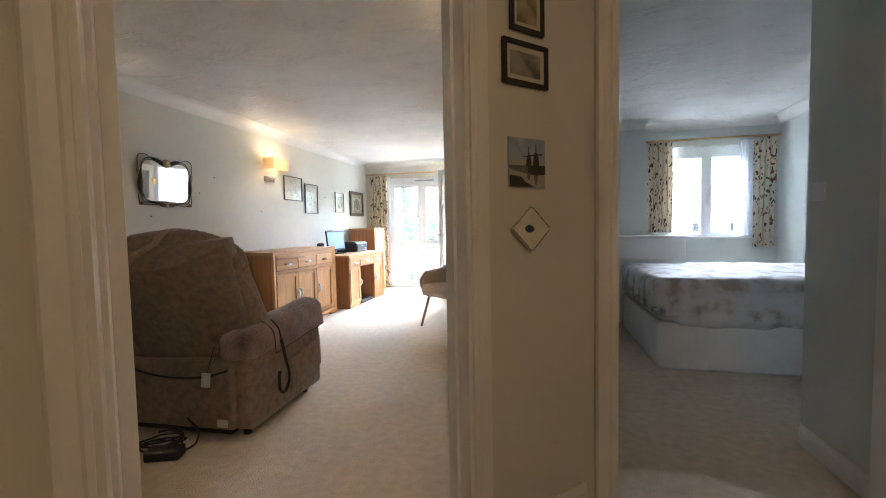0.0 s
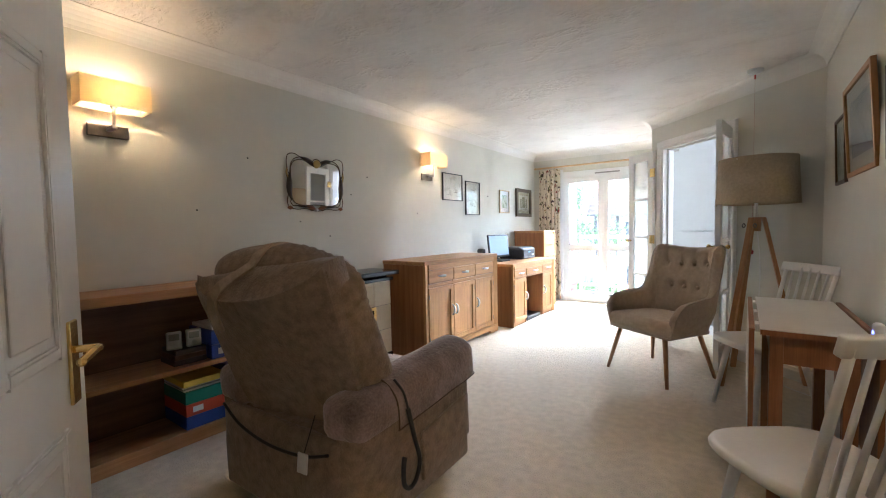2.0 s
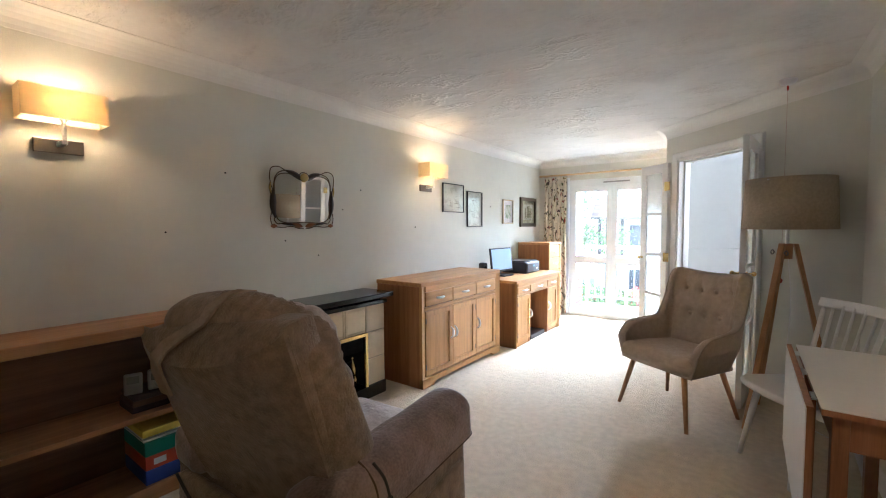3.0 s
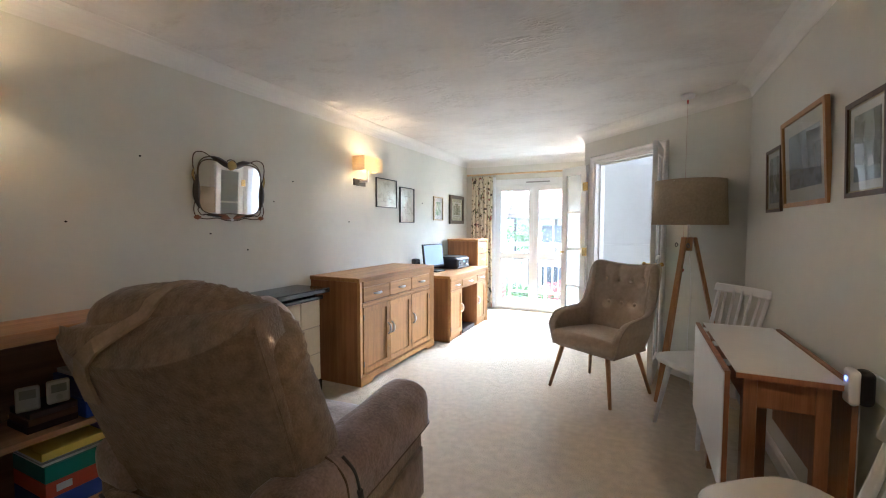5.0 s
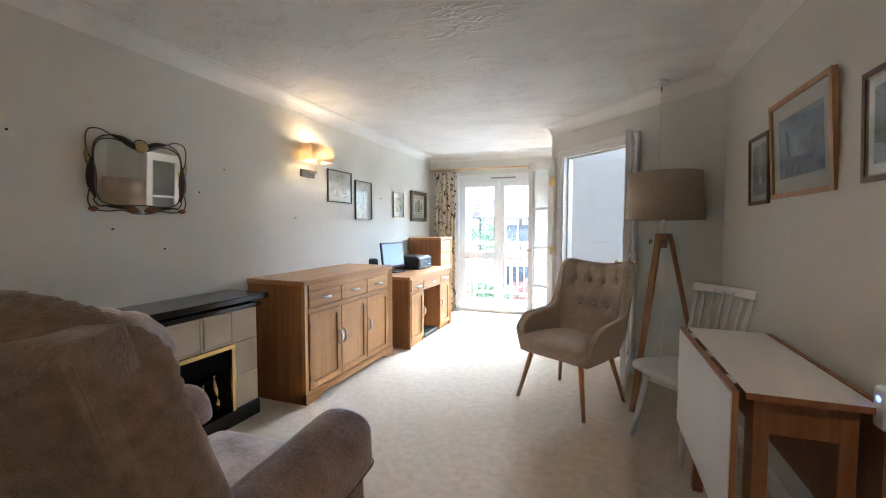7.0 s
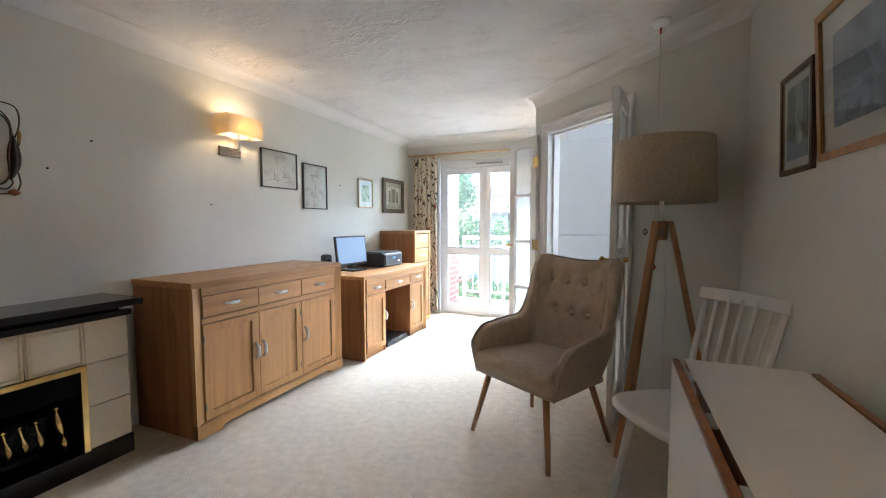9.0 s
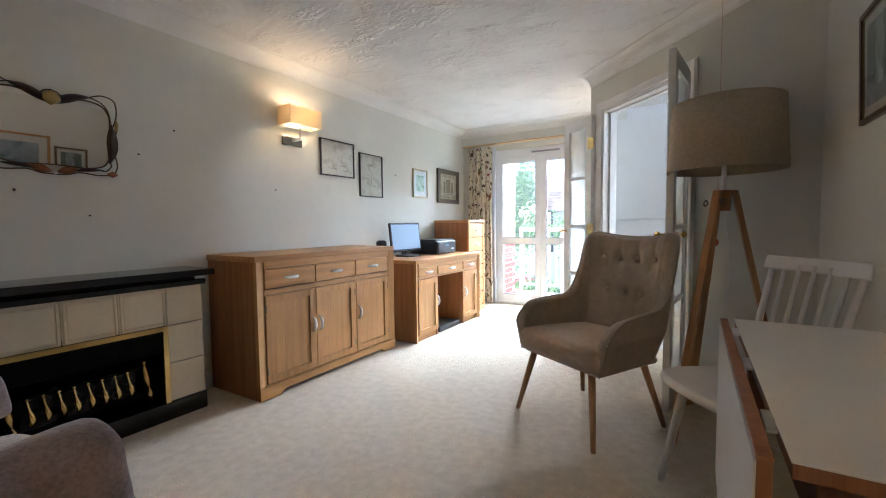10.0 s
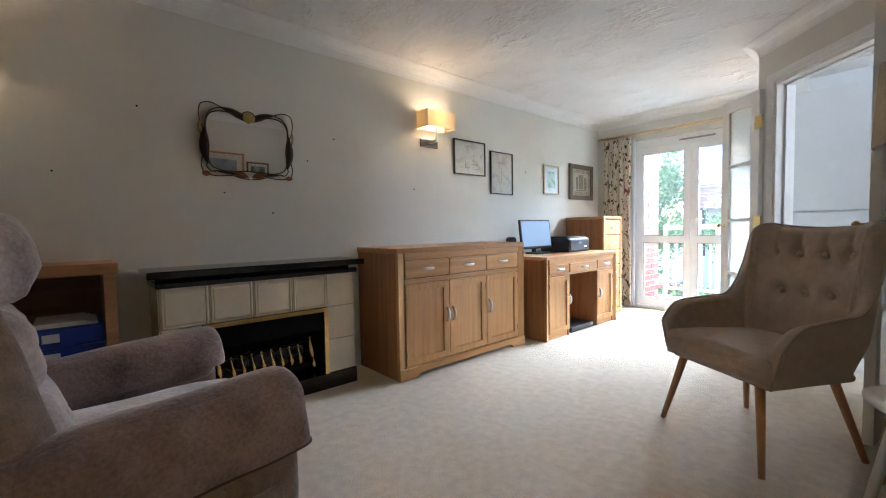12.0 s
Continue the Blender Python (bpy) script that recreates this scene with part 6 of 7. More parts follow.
def bedroom_chest():
    t = thing("bedroom_chest", "white bedroom chest of drawers below the window", "chest of drawers", pose(0.06, 7.2, 0))
    part("carcass", box(0, 0.9, 0.02, 0.44, 0.0, 0.93), M["white_satin"], t)
    part("top", box(-0.01, 0.91, 0.0, 0.45, 0.93, 0.955, 0.004), M["white_satin"], t)
    for i in range(4):
        z = 0.06 + i * 0.218
        d = part("drawer", box(0.01, 0.89, 0.0, 0.019, z, z + 0.21, 0.003), M["white_satin"], t)
        for x in (0.25, 0.65):
            part("knob", rod((x, 0.0, z + 0.105), (x, -0.02, z + 0.105), 0.008, 0.014, 10), M["white_satin"], d)


bedroom_chest()
solid("light_switch", box(0.692, 0.6995, 4.52, 4.605, 1.18, 1.265, 0.002), M["upvc"], "white light switch on the bedroom nib wall", "light switch")

# ---- hall pictures, on the slanted wall ----
HF = EM @ Matrix.Rotation(radians(90), 4, "Z")
sepia = art("sepia_print", (0.42, 0.33, 0.2), (0.16, 0.11, 0.06), (0.33, 0.24, 0.14), 12)
dusk = art("grey_river_print", (0.36, 0.33, 0.27), (0.1, 0.1, 0.09), (0.26, 0.24, 0.2), 12)


def hall_at(d, z):
    return HF @ Matrix.Translation((0, -d, z))


picture(hall_at(0.35, 1.82), 0.145, 0.19, 0.013, black_frame, cream, sepia, "small black framed sepia print on the hall wall", 0.016, 0.016)
picture(hall_at(0.358, 1.622), 0.195, 0.14, 0.014, black_frame, cream, dusk, "small black framed river print on the hall wall", 0.018, 0.016)


def photo_tile():
    t = thing("photo_tile", "square glossy tile with a picture of harbour buildings", "tile", hall_at(0.352, 1.302))
    part("tile", box(0.001, 0.008, -0.082, 0.082, -0.082, 0.082, 0.002), art("pale_sky_print", (0.35, 0.4, 0.47), (0.5, 0.52, 0.54), (0.28, 0.34, 0.45), 8), t)
    dk = simple("dark_mill_print", (0.035, 0.033, 0.035), 0.4)
    mid = simple("grey_brown_print", (0.17, 0.15, 0.12), 0.4)
    pale = simple("pale_water_print", (0.42, 0.4, 0.34), 0.4)

    def shape(outline, material, h):
        bm = bmesh.new()
        a = [bm.verts.new((0.008, y, z)) for y, z in outline]
        b = [bm.verts.new((0.008 + h, y, z)) for y, z in outline]
        for k in range(len(a)):
            bm.faces.new([a[k], a[(k + 1) % len(a)], b[(k + 1) % len(a)], b[k]])
        bm.faces.new(b)
        part("printed_shape", bm, material, t)
    shape(((0.08, -0.08), (-0.08, -0.08), (-0.08, 0.005), (0.08, 0.015)), pale, 0.0003)
    shape(((0.08, -0.035), (0.02, -0.04), (-0.08, -0.022), (-0.08, -0.01), (0.0, -0.008), (0.08, -0.006)), mid, 0.0006)
    shape(((0.08, -0.036), (0.03, -0.04), (0.0, -0.03), (0.0, -0.008), (0.08, -0.006)), dk, 0.0009)
    for y, k in ((0.038, 1.0), (0.005, 0.8)):
        shape(((y + 0.016 * k, -0.01), (y - 0.016 * k, -0.01), (y - 0.009 * k, 0.03 * k), (y, 0.04 * k), (y + 0.009 * k, 0.03 * k)), dk, 0.0009)
        shape(((y + 0.03 * k, 0.03 * k), (y + 0.028 * k, 0.034 * k), (y - 0.03 * k, 0.027 * k), (y - 0.03 * k, 0.024 * k)), dk, 0.0011)
        shape(((y + 0.002, 0.03 * k), (y - 0.002, 0.03 * k), (y - 0.001, 0.066 * k), (y + 0.001, 0.066 * k)), dk, 0.0011)
        shape(((y + 0.01 * k, -0.036), (y - 0.01 * k, -0.036), (y - 0.006 * k, -0.07 * k), (y + 0.004 * k, -0.07 * k)), mid, 0.0005)
    shape(((0.03, -0.079), (-0.079, -0.08), (-0.079, -0.042), (-0.03, -0.046), (-0.012, -0.062)), dk, 0.0011)


photo_tile()


def diamond_plate():
    t = thing("decorative_plate", "small square china plate hung as a diamond", "plate", hall_at(0.352, 1.082) @ Matrix.Diagonal((1, 1.0, 0.5, 1)) @ Matrix.Rotation(radians(45), 4, "X"))
    bm = rbox(0.012, 0.14, 0.14, 0.005, 8, m=pose(0.012, 0, 0))
    for v in bm.verts:
        v.co.x += 0.012 * (max(abs(v.co.y), abs(v.co.z)) / 0.07) ** 2
    part("dish", bm, simple("cream_china", (0.74, 0.7, 0.6), 0.2), t, smooth=True)
    blue = simple("dark_blue_glaze", (0.03, 0.05, 0.1), 0.3)
    b = lathe([(0.001, -0.004), (0.02, -0.003), (0.024, 0), (0.014, 0.003), (0.001, 0.004)], 12)
    b.transform(Matrix.Translation((0.0185, 0, 0)) @ Matrix.Rotation(radians(-45), 4, "X") @ Matrix.Rotation(radians(90), 4, "Y") @ Matrix.Diagonal((0.7, 1.2, 0.6, 1)))
    part("motif", b, blue, t, "dark blue boat motif", True)
    for k in range(4):
        a = pose(0.024, 0, 0) @ Matrix.Rotation(radians(90 * k), 4, "X")
        for q in range(7):
            y = -0.06 + q * 0.019
            part("rim_line", box(0.006, 0.0085, y, y + (0.014 if q % 2 else 0.009), 0.0655, 0.0685, m=a), blue, t)


diamond_plate()


# ---- desk and shelf contents ----
def monitor():
    t = thing("computer_monitor", "black computer monitor with a pale lit screen on the desk", "monitor", pose(-3.44, 7.86, 0.735, 0, 0, -6))
    # local: the screen faces +x
    part("base", rbox(0.16, 0.2, 0.018, 0.008, 4, m=pose(0.0, 0, 0.009)), M["black"], t, smooth=True)
    part("neck", box(-0.062, -0.05, -0.025, 0.025, 0.015, 0.17), M["black"], t)
    body = part("screen_case", box(-0.022, 0.0, -0.215, 0.215, 0.05, 0.335, 0.004, m=pose(0, 0, 0, 0, -7)), M["black"], t)
    scr = bpy.data.materials.new("pale_blue_screen")
    scr.use_nodes = True
    b = scr.node_tree.nodes["Principled BSDF"]
    b.inputs["Base Color"].default_value = (0.25, 0.33, 0.42, 1)
    b.inputs["Roughness"].default_value = 0.25
    b.inputs["Emission Color"].default_value = (0.55, 0.72, 1.0, 1)
    b.inputs["Emission Strength"].default_value = 0.08
    part("screen", box(0.0005, 0.0015, -0.2, 0.2, 0.075, 0.32, m=pose(0, 0, 0, 0, -7)), scr, body, "pale blue glossy screen")


monitor()


def speaker(m):
    t = thing("speaker", "small black desktop loudspeaker", "loudspeaker", m)
    part("body", rbox(0.085, 0.085, 0.165, 0.024, 4, m=pose(0, 0, 0.085)), M["black"], t, smooth=True)
    part("cone", rod((0.041, 0, 0.1), (0.046, 0, 0.1), 0.03, 0.02), M["soot"], t)
    part("foot", rod((0, 0, 0), (0, 0, 0.008), 0.04, 0.035), M["black"], t)


speaker(pose(-3.58, 7.62, 0.735, 0, 0, -20))


def printer():
    t = thing("printer", "black inkjet printer on the desk", "printer", pose(-3.44, 8.33, 0.735))
    part("body", rbox(0.34, 0.4, 0.14, 0.02, 5, m=pose(0, 0, 0.075)), M["black"], t, smooth=True)
    part("lid", box(-0.15, 0.14, -0.19, 0.19, 0.145, 0.158, 0.005), M["black"], t)
    part("front_panel", box(0.17, 0.176, -0.17, 0.17, 0.03, 0.12, 0.002), simple("dark_grey_plastic", (0.05, 0.052, 0.06), 0.25), t)
    part("display", box(0.1765, 0.178, -0.03, 0.03, 0.085, 0.105), simple("blue_display", (0.1, 0.2, 0.3), 0.2), t)
    part("badge", box(0.1765, 0.178, 0.08, 0.13, 0.05, 0.062), simple("silver_badge", (0.6, 0.6, 0.62), 0.3), t)


printer()
solid("paper_tray", box(-3.35, -3.1, 7.9, 8.3, 0.001, 0.05, 0.006), M["black"], "black flat box under the desk", "box")


def box_file(name, x, y, z, d, w, h, c, label, tagc=None):
    t = thing(name, label, "box file", pose(x, y, z))
    m = simple(name + "_card", c, 0.5)
    part("case", box(0, d, 0, w, 0.001, h, 0.003), m, t)
    if tagc:
        part("spine_label", box(d, d + 0.001, w * 0.15, w * 0.38, h * 0.3, h * 0.75), simple("label_paper", tagc), t)
    return t


SX = W + 0.012
paper = simple("white_paper", (0.7, 0.69, 0.66), 0.8)
# lower shelf: a stack of box files, then two more
for i, (c, h, n) in enumerate((((0.015, 0.05, 0.28), 0.072, "blue"), ((0.5, 0.06, 0.02), 0.068, "red"), ((0.0, 0.16, 0.12), 0.07, "green"))):
    z = 0.0755 + sum((0.072, 0.068, 0.07)[:i])
    box_file("box_file", SX + 0.02, 4.16, z, 0.285, 0.24 - 0.006 * i, h, c, n + " card box file lying in a stack on the shelf", (0.66, 0.66, 0.64) if i == 1 else None)
for i in range(4):
    solid("magazine", box(SX + 0.03, SX + 0.29 - 0.01 * i, 4.16, 4.37, 0.286 + i * 0.006, 0.291 + i * 0.006), paper if i != 1 else simple("grey_cover", (0.3, 0.32, 0.3)), "thin paper folder on the stack", "folder", group="folders on the stack")
box_file("document_wallet", SX + 0.03, 4.155, 0.31, 0.27, 0.225, 0.035, (0.66, 0.5, 0.08), "yellow card wallet on top of the stack")
for i, (c, h, n) in enumerate((((0.62, 0.44, 0.02), 0.12, "yellow"), ((0.04, 0.3, 0.05), 0.075, "green"), ((0.05, 0.02, 0.16), 0.1, "purple"))):
    z = 0.0755 + sum((0.12, 0.075, 0.1)[:i])
    box_file("box_file", SX + 0.02, 4.405, z, 0.285, 0.145, h, c, n + " card box file stacked on the bottom shelf")
# upper shelf
for i in range(2):
    box_file("box_file", SX + 0.02, 4.31, 0.4305 + i * 0.083, 0.28, 0.24, 0.08, (0.01, 0.045, 0.28), "blue card box file on the upper shelf", (0.66, 0.66, 0.64))
for i in range(3):
    solid("magazine", box(SX + 0.04, SX + 0.29, 4.32, 4.53 - 0.02 * i, 0.598 + i * 0.007, 0.604 + i * 0.007), paper, "loose papers on the blue file", "papers", group="papers on the files")
for i, (h, c) in enumerate(((0.03, (0.05, 0.025, 0.02)), (0.028, (0.12, 0.06, 0.03)), (0.026, (0.07, 0.05, 0.04)))):
    z = 0.4305 + sum((0.03, 0.028, 0.026)[:i])
    solid("book", box(SX + 0.08, SX + 0.26, 4.13 + 0.005 * i, 4.3, z, z + h - 0.001, 0.002), simple("brown_book_cover", c), "dark bound book lying on the shelf", "book", group="books on the shelf")


def gadget(m, c, label):
    t = thing("clock", label, "clock", m)
    part("case", rbox(0.03, 0.075, 0.1, 0.01, 4, m=pose(0, 0, 0.05)), simple("grey_white_plastic", c), t, smooth=True)
    part("display", box(0.0155, 0.017, -0.025, 0.025, 0.05, 0.085), simple("lcd_grey", (0.2, 0.22, 0.2), 0.3), t)
    part("button", rod((0.0155, 0, 0.028), (0.018, 0, 0.028), 0.012), simple("button_grey", (0.4, 0.4, 0.4)), t)


gadget(pose(SX + 0.22, 4.25, 0.5145, 0, 0, -12), (0.5, 0.5, 0.48), "small pale digital clock on the books")
gadget(pose(SX + 0.22, 4.15, 0.5145, 0, -14, -20), (0.4, 0.4, 0.39), "pale grey handset leaning on the books")


# ---- small things on the floor, wall and ceiling ----
def adapter():
    t = thing("power_adapter", "black power adapter with coiled cable on the carpet", "power adapter", pose(-2.32, 3.905, 0, 0, 0, 20))
    part("brick", rbox(0.16, 0.08, 0.05, 0.01, 4, m=pose(0, 0, 0.026)), M["black"], t, smooth=True)
    pts = []
    for i in range(26):
        a = i * 0.85
        pts.append((-0.06 + (0.085 + 0.03 * math.sin(i * 1.7)) * math.cos(a), 0.09 + (0.06 + 0.02 * math.cos(i * 2.3)) * math.sin(a), 0.012 + 0.0022 * i))
    part("cable", tube(pts, 0.005, 6), M["cable"], t, smooth=True)
    part("plug_lead", tube([(0.08, 0, 0.03), (0.13, 0.02, 0.05), (0.12, 0.08, 0.09), (0.05, 0.13, 0.13), (0.03, 0.17, 0.12)], 0.005, 6), M["cable"], t, smooth=True)


adapter()


def wall_socket():
    t = thing("wall_socket", "white double wall socket beside the table", "socket", pose(E, 5.09, 0.765))
    part("face_plate", box(-0.01, -0.001, -0.075, 0.075, -0.043, 0.043, 0.003), M["upvc"], t)
    for y in (-0.035, 0.035):
        part("switch", box(-0.014, -0.01, y - 0.008, y + 0.008, 0.012, 0.028, 0.002), M["upvc"], t)


wall_socket()


def plug_in():
    t = thing("plug_in_device", "white and black plug-in unit with a blue light in the socket", "plug", pose(E - 0.0142, 5.12, 0.765))
    part("body", rbox(0.045, 0.06, 0.115, 0.02, 5, m=pose(-0.0245, 0, 0)), M["black"], t, smooth=True)
    part("cover", rbox(0.03, 0.062, 0.117, 0.014, 5, m=pose(-0.055, 0, 0)), M["upvc"], t, "white curved cover", True)
    led = bpy.data.materials.new("blue_led")
    led.use_nodes = True
    led.node_tree.nodes["Principled BSDF"].inputs["Emission Color"].default_value = (0.1, 0.15, 1, 1)
    led.node_tree.nodes["Principled BSDF"].inputs["Emission Strength"].default_value = 1.5
    part("indicator_light", rod((-0.0695, 0, 0.025), (-0.072, 0, 0.025), 0.008, seg=12), led, t, "blue indicator light")


plug_in()


def pull_cord():
    t = thing("pull_cord_switch", "white ceiling pull-cord switch with a red cord", "switch", pose(-0.905, 7.13, CEIL))
    part("housing", lathe([(0.02, -0.035), (0.04, -0.028), (0.05, -0.012), (0.05, -0.001)], 18), M["upvc"], t, smooth=True)
    part("cord", rod((0, 0, -0.036), (0, 0, -1.35), 0.0009, seg=6), simple("red_cord", (0.45, 0.25, 0.2)), t, "thin red emergency cord")
    part("toggle", rod((0, 0, -0.04), (0, 0, -0.07), 0.006, 0.005, 8), simple("red_plastic", (0.45, 0.04, 0.03)), t)
    part("pull_ring", lathe([(0.003, -1.38), (0.01, -1.37), (0.012, -1.355), (0.004, -1.345)], 10), simple("red_ring_plastic", (0.4, 0.06, 0.05)), t)


pull_cord()

# furniture dents and tufts in the pile
bm = bmesh.new()
for cx, cy, n, sp in ((-1.8, 4.55, 16, 0.18), (-1.25, 6.7, 12, 0.35), (-1.0, 7.0, 10, 0.25), (-2.0, 6.2, 8, 0.6)):
    for i in range(n):
        x, y = cx + random.gauss(0, sp * 0.5), cy + random.gauss(0, sp * 0.5)
        r = 0.008 + 0.012 * random.random()
        ring = [bm.verts.new((x + r * 1.4 * math.cos(a), y + r * math.sin(a), 0.0005)) for a in [k * math.pi / 4 for k in range(8)]]
        c = bm.verts.new((x, y, 0.006))
        for k in range(8):
            bm.faces.new([ring[k], ring[(k + 1) % 8], c])
solid("carpet_tuft", bm, M["carpet"], "raised tufts and dents in the carpet pile", "carpet", "stuff", smooth=True)


# ---- outside the balcony door ----
stone = mat("pale_paving", (0.5, 0.47, 0.43), 0.85, 0, 0.1, 6, 0.2, 40)
solid("ground", box(-900, 900, 9.9, 900, -3.4, -3.2), mat("pale_road_surface", (0.3, 0.29, 0.27), 0.9, 0, 0.12, 0.3), "pale road and garden ground below the balcony", "ground", S)
solid("balcony_floor", box(-3.6, -1.4, 9.801, 10.95, -0.25, -0.04), stone, "pale balcony slab", "balcony", S)


def railing():
    t = thing("balcony_railing", "white metal balcony railing with upright bars", "railing", pose(-3.38, 10.8, -0.04))
    wh = simple("white_metal", (0.78, 0.79, 0.8), 0.4)
    part("top_rail", box(0, 1.95, -0.025, 0.025, 0.97, 1.03, 0.004), wh, t)
    part("upper_rail", box(0, 1.95, -0.015, 0.015, 0.83, 0.87), wh, t)
    part("bottom_rail", box(0, 1.95, -0.015, 0.015, 0.12, 0.155), wh, t)
    for x in (0.0, 0.65, 1.3, 1.91):
        part("post", box(x, x + 0.04, -0.02, 0.02, 0.0, 0.97), wh, t)
    for i in range(18):
        x = 0.05 + i * 0.105
        part("bar", box(x, x + 0.016, -0.008, 0.008, 0.155, 0.83), wh, t)


railing()


def brick_pier():
    t = thing("brick_wall", "red brick side wall of the balcony", "wall", pose(-3.57, 9.81, -0.04), kind=S)
    mortar = simple("pale_mortar", (0.42, 0.38, 0.33), 0.9)
    part("mortar", box(0.006, 0.234, 0.006, 0.66, 0.0, 2.9), mortar, t)
    bmat = mat("red_brick", (0.34, 0.1, 0.07), 0.85, 0, 0.2, 8, 0.4, 60, None, None, 0.3, 0.35)
    me = finish(box(-0.1075, 0.1075, -0.05, 0.05, -0.0325, 0.0325, 0.003, 1), "brick", bmat)
    for r in range(38):
        for c in range(5):
            y = 0.11 + c * 0.225 - (0.112 if r % 2 else 0)
            if y > 0.6:
                continue
            b = new("brick", me)
            b.parent = t
            b.matrix_local = pose(0.188, max(0.108, y), 0.035 + r * 0.075, 0, 0, 90)
    return t


brick_pier()


def leaf_mat(name, c):
    m = mat(name, c, 0.6, 0, 0.25, 1.5)
    n, l = m.node_tree.nodes, m.node_tree.links
    tr = n.new("ShaderNodeBsdfTranslucent")
    tr.inputs["Color"].default_value = (c[0] * 2.2, c[1] * 2.2, c[2] * 1.6, 1)
    mx = n.new("ShaderNodeMixShader")
    mx.inputs["Fac"].default_value = 0.45
    l.new(n["Principled BSDF"].outputs[0], mx.inputs[1])
    l.new(tr.outputs[0], mx.inputs[2])
    l.new(mx.outputs[0], n["Material Output"].inputs["Surface"])
    return m


def tree(x, y, base, h, r, n, seed, label):
    t = thing("tree", label, "tree", pose(x, y, base))
    rnd = random.Random(seed)
    bark = simple("grey_bark", (0.12, 0.09, 0.06), 0.9)
    bm = rod((0, 0, 0), (0.1, 0.05, h * 0.6), 0.2, 0.1, 10)
    for k in range(7):
        a = k * 0.9 + rnd.random()
        z = h * (0.35 + 0.04 * k)
        rod((0.05, 0.03, z), (math.cos(a) * r * 0.6, math.sin(a) * r * 0.6, z + h * 0.2), 0.07, 0.02, 7, bm)
    part("trunk", bm, bark, t)
    leaf = leaf_mat("tree_leaf", (0.12, 0.19, 0.085))
    bm = bmesh.new()
    clumps = [(Vector((rnd.gauss(0, 0.45) * r, rnd.gauss(0, 0.45) * r, h * (0.62 + 0.17 * rnd.gauss(0, 1)))), r * (0.2 + 0.2 * rnd.random())) for _ in range(26)]
    for _ in range(n):
        c, cr = rnd.choice(clumps)
        p = c + Vector((rnd.gauss(0, 1), rnd.gauss(0, 1), rnd.gauss(0, 1))) * cr * 0.6
        u = Vector((rnd.gauss(0, 1), rnd.gauss(0, 1), rnd.gauss(0, 1))).normalized()
        v = u.orthogonal().normalized()
        s = 0.06 + 0.06 * rnd.random()
        bm.faces.new([bm.verts.new(p + u * s), bm.verts.new(p + v * s * 0.6), bm.verts.new(p - u * s), bm.verts.new(p - v * s * 0.6)])
    part("crown", bm, leaf, t)
    return t


tree(-10.3, 26.0, -3.2, 8.4, 2.3, 13000, 3, "leafy green garden tree beyond the balcony")
tree(-14.5, 33.0, -3.2, 8.0, 2.8, 7000, 5, "leafy green garden tree beyond the balcony")
tree(3.6, 26.0, -3.2, 5.5, 2.2, 4000, 8, "leafy tree outside the bedroom window")


def shrub(x, y, r, c, seed, label):
    rnd = random.Random(seed)
    bm = bmesh.new()
    for _ in range(2200):
        a, b = rnd.random() * 6.283, math.acos(rnd.random())
        q = r * (0.7 + 0.35 * rnd.random())
        p = Vector((math.cos(a) * math.sin(b), math.sin(a) * math.sin(b), math.cos(b))) * q
        u = Vector((rnd.gauss(0, 1), rnd.gauss(0, 1), rnd.gauss(0, 1))).normalized()
        v = u.orthogonal().normalized()
        s = 0.05 + 0.05 * rnd.random()
        bm.faces.new([bm.verts.new(p + u * s), bm.verts.new(p + v * s * 0.6), bm.verts.new(p - u * s), bm.verts.new(p - v * s * 0.6)])
    return solid("shrub", bm, simple("shrub_leaf_%s" % label.split()[0], c), label, "shrub", m=pose(x, y, -3.2))


for i in range(9):
    shrub(-11.0 + i * 1.3, 23.0 + (i % 3) * 0.8, 1.5 + 0.25 * (i % 2), ((0.1, 0.17, 0.05), (0.13, 0.19, 0.06), (0.35, 0.09, 0.07))[i % 3], i, ("green rounded garden shrub", "bright green garden shrub", "red flowering garden shrub")[i % 3])


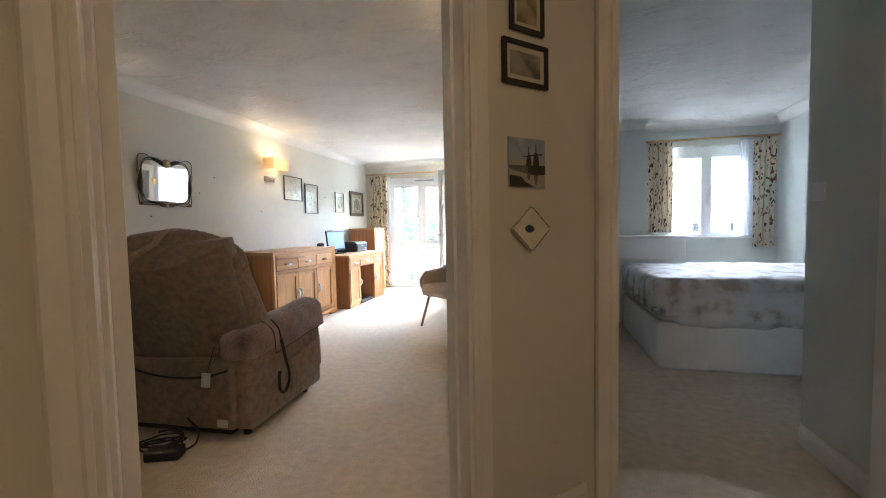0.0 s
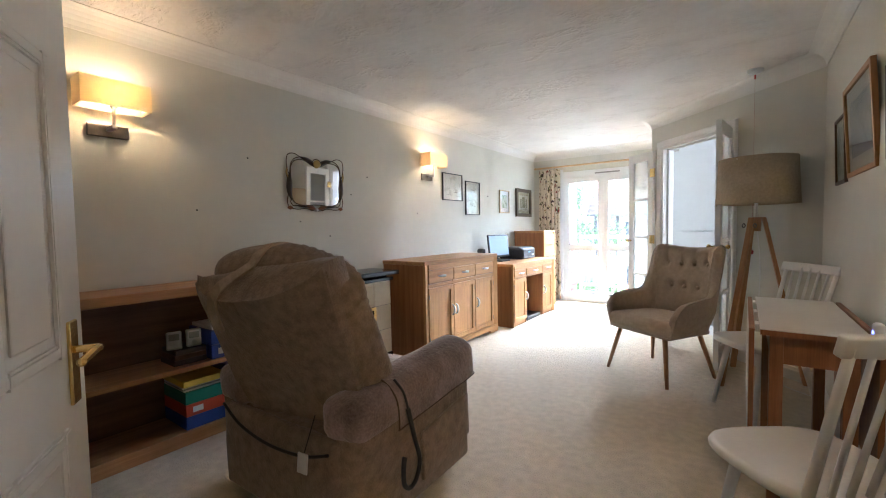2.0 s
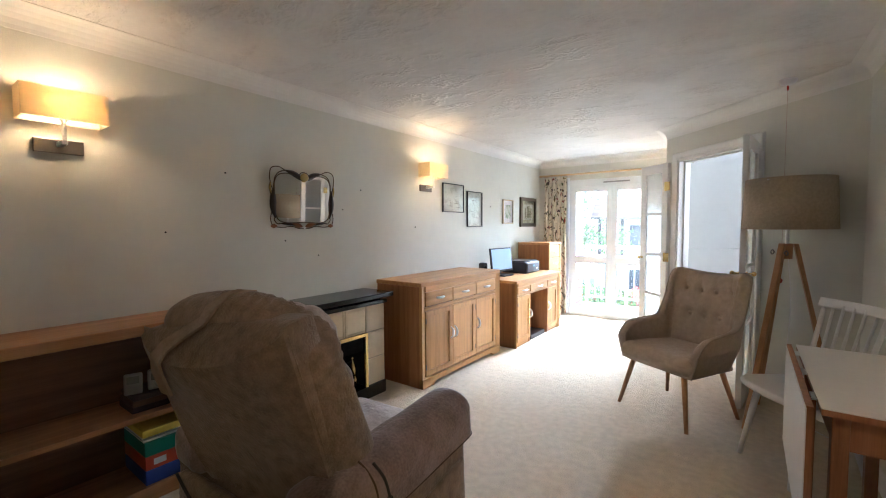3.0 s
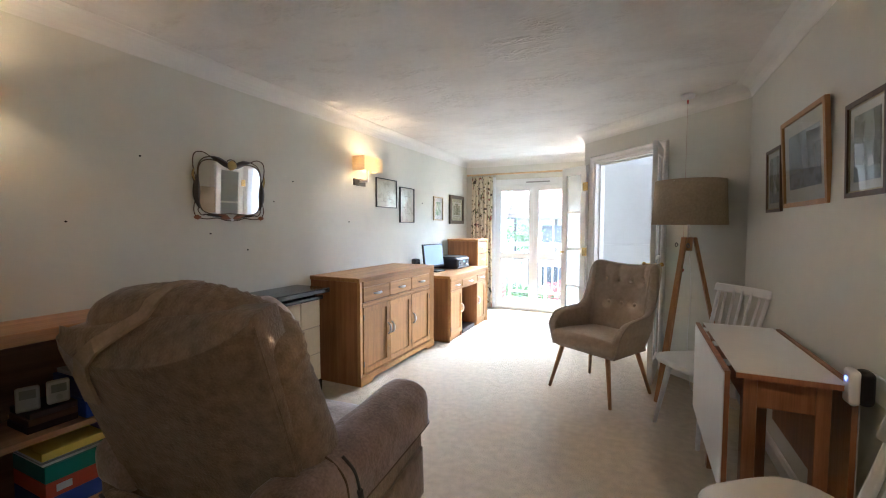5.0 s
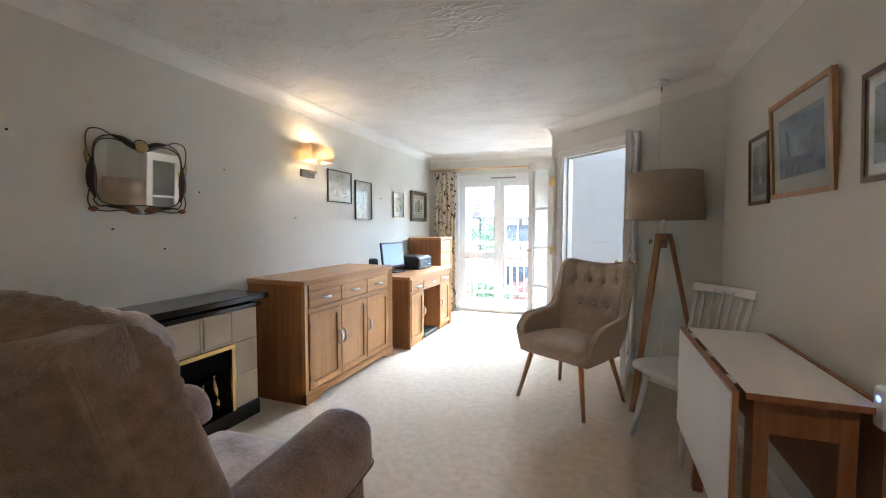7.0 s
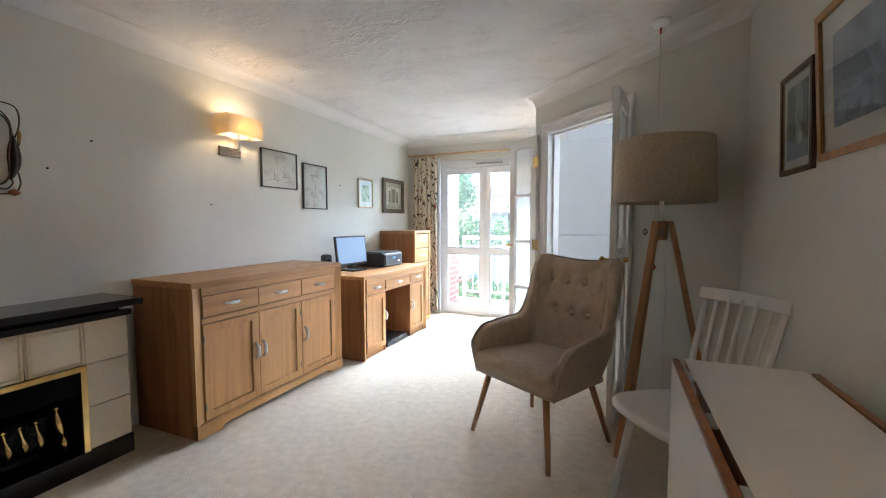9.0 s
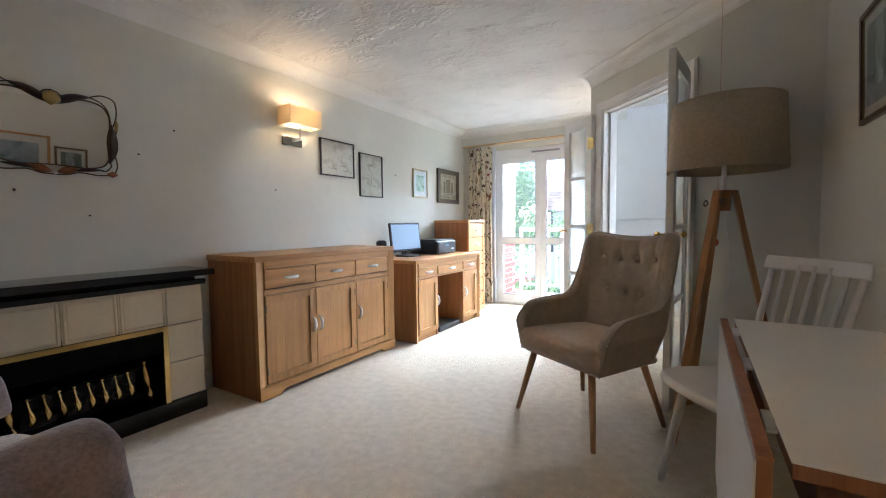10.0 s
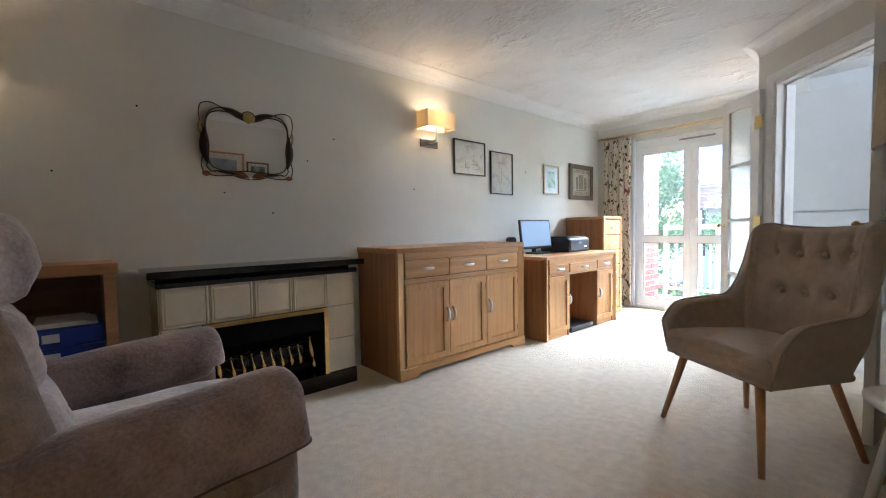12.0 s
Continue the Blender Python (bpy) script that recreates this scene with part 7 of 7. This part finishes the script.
def house(x, y, w, d, base, eave, ridge, rot, label):
    t = thing("house", label, "house", pose(x, y, 0, 0, 0, rot))
    wm = simple("white_render", (0.7, 0.68, 0.63), 0.85)
    timber = simple("black_timber", (0.09, 0.08, 0.07), 0.7)
    rm = mat("brown_roof_tile", (0.36, 0.24, 0.19), 0.85, 0, 0.2, 3, 0, 1, None, None, 0.3, 0.3)
    part("wall", box(-w / 2, w / 2, 0, d, base, eave), wm, t)
    bm = bmesh.new()
    o = 0.35
    v = [bm.verts.new(p) for p in ((-w / 2 - o, -o, eave - 0.1), (w / 2 + o, -o, eave - 0.1), (w / 2 + o, d + o, eave - 0.1), (-w / 2 - o, d + o, eave - 0.1), (-w / 2 - o, d / 2, ridge), (w / 2 + o, d / 2, ridge))]
    for f in ((0, 1, 5, 4), (2, 3, 4, 5), (0, 4, 3), (1, 2, 5), (0, 3, 2, 1)):
        bm.faces.new([v[i] for i in f])
    roof = part("roof", bm, rm, t)
    # tile courses
    n = 14
    for k in range(n):
        a, b = k / n, (k + 1) / n
        y0, z0 = -o + (d / 2 + o) * a, eave - 0.1 + (ridge - eave + 0.1) * a
        y1, z1 = -o + (d / 2 + o) * b, eave - 0.1 + (ridge - eave + 0.1) * b
        bm = bmesh.new()
        q = [bm.verts.new(p) for p in ((-w / 2 - o, y0, z0 + 0.07), (w / 2 + o, y0, z0 + 0.07), (w / 2 + o, y1, z1 + 0.02), (-w / 2 - o, y1, z1 + 0.02), (-w / 2 - o, y0, z0 + 0.01), (w / 2 + o, y0, z0 + 0.01))]
        bm.faces.new(q[:4])
        bm.faces.new([q[4], q[5], q[1], q[0]])
        part("tile_course", bm, rm, roof)
    part("chimney", box(w * 0.2, w * 0.2 + 0.7, d / 2 - 0.35, d / 2 + 0.35, ridge - 0.6, ridge + 1.0), simple("chimney_brick", (0.36, 0.15, 0.1), 0.9), t)
    part("gutter", box(-w / 2 - o, w / 2 + o, -o - 0.1, -o, eave - 0.2, eave - 0.08), timber, t)
    for k in range(7):
        xx = -w / 2 + 0.1 + (w - 0.2) * k / 6
        part("timber", box(xx - 0.08, xx + 0.08, -0.04, 0.0, base + 2.6, eave), timber, t)
    for xx in (-w * 0.27, w * 0.18):
        for z0 in (base + 0.9, base + 3.4):
            wi = part("window", box(xx, xx + 1.3, -0.06, 0.0, z0, z0 + 1.15), simple("dark_window", (0.06, 0.07, 0.08), 0.1), t)
            part("window_frame", box(xx + 0.61, xx + 0.69, -0.08, -0.06, z0, z0 + 1.15), simple("window_white", (0.75, 0.75, 0.75)), wi)


house(-4.5, 29.0, 7.5, 6.0, -3.2, 1.9, 4.3, 8, "white timbered house with a brown tiled roof")
house(6.5, 32.0, 9.0, 6.5, -3.2, 1.2, 3.6, -8, "white house with a brown tiled roof beyond")


# unseen fitting, added to go with the hall fill lamp
def added_hall_fitting():
    t = thing("ceiling_light", "round white glass ceiling light added in the hall, unseen", "ceiling light", pose(0.3, 1.75, CEIL))
    part("base", rod((0, 0, -0.03), (0, 0, -0.001), 0.1, 0.1, 24), M["white_satin"], t)
    part("rim", tube([(0.1 * math.cos(a), 0.1 * math.sin(a), -0.03) for a in [k * math.pi / 6 for k in range(12)]], 0.006, 6, True), M["brass"], t)


added_hall_fitting()
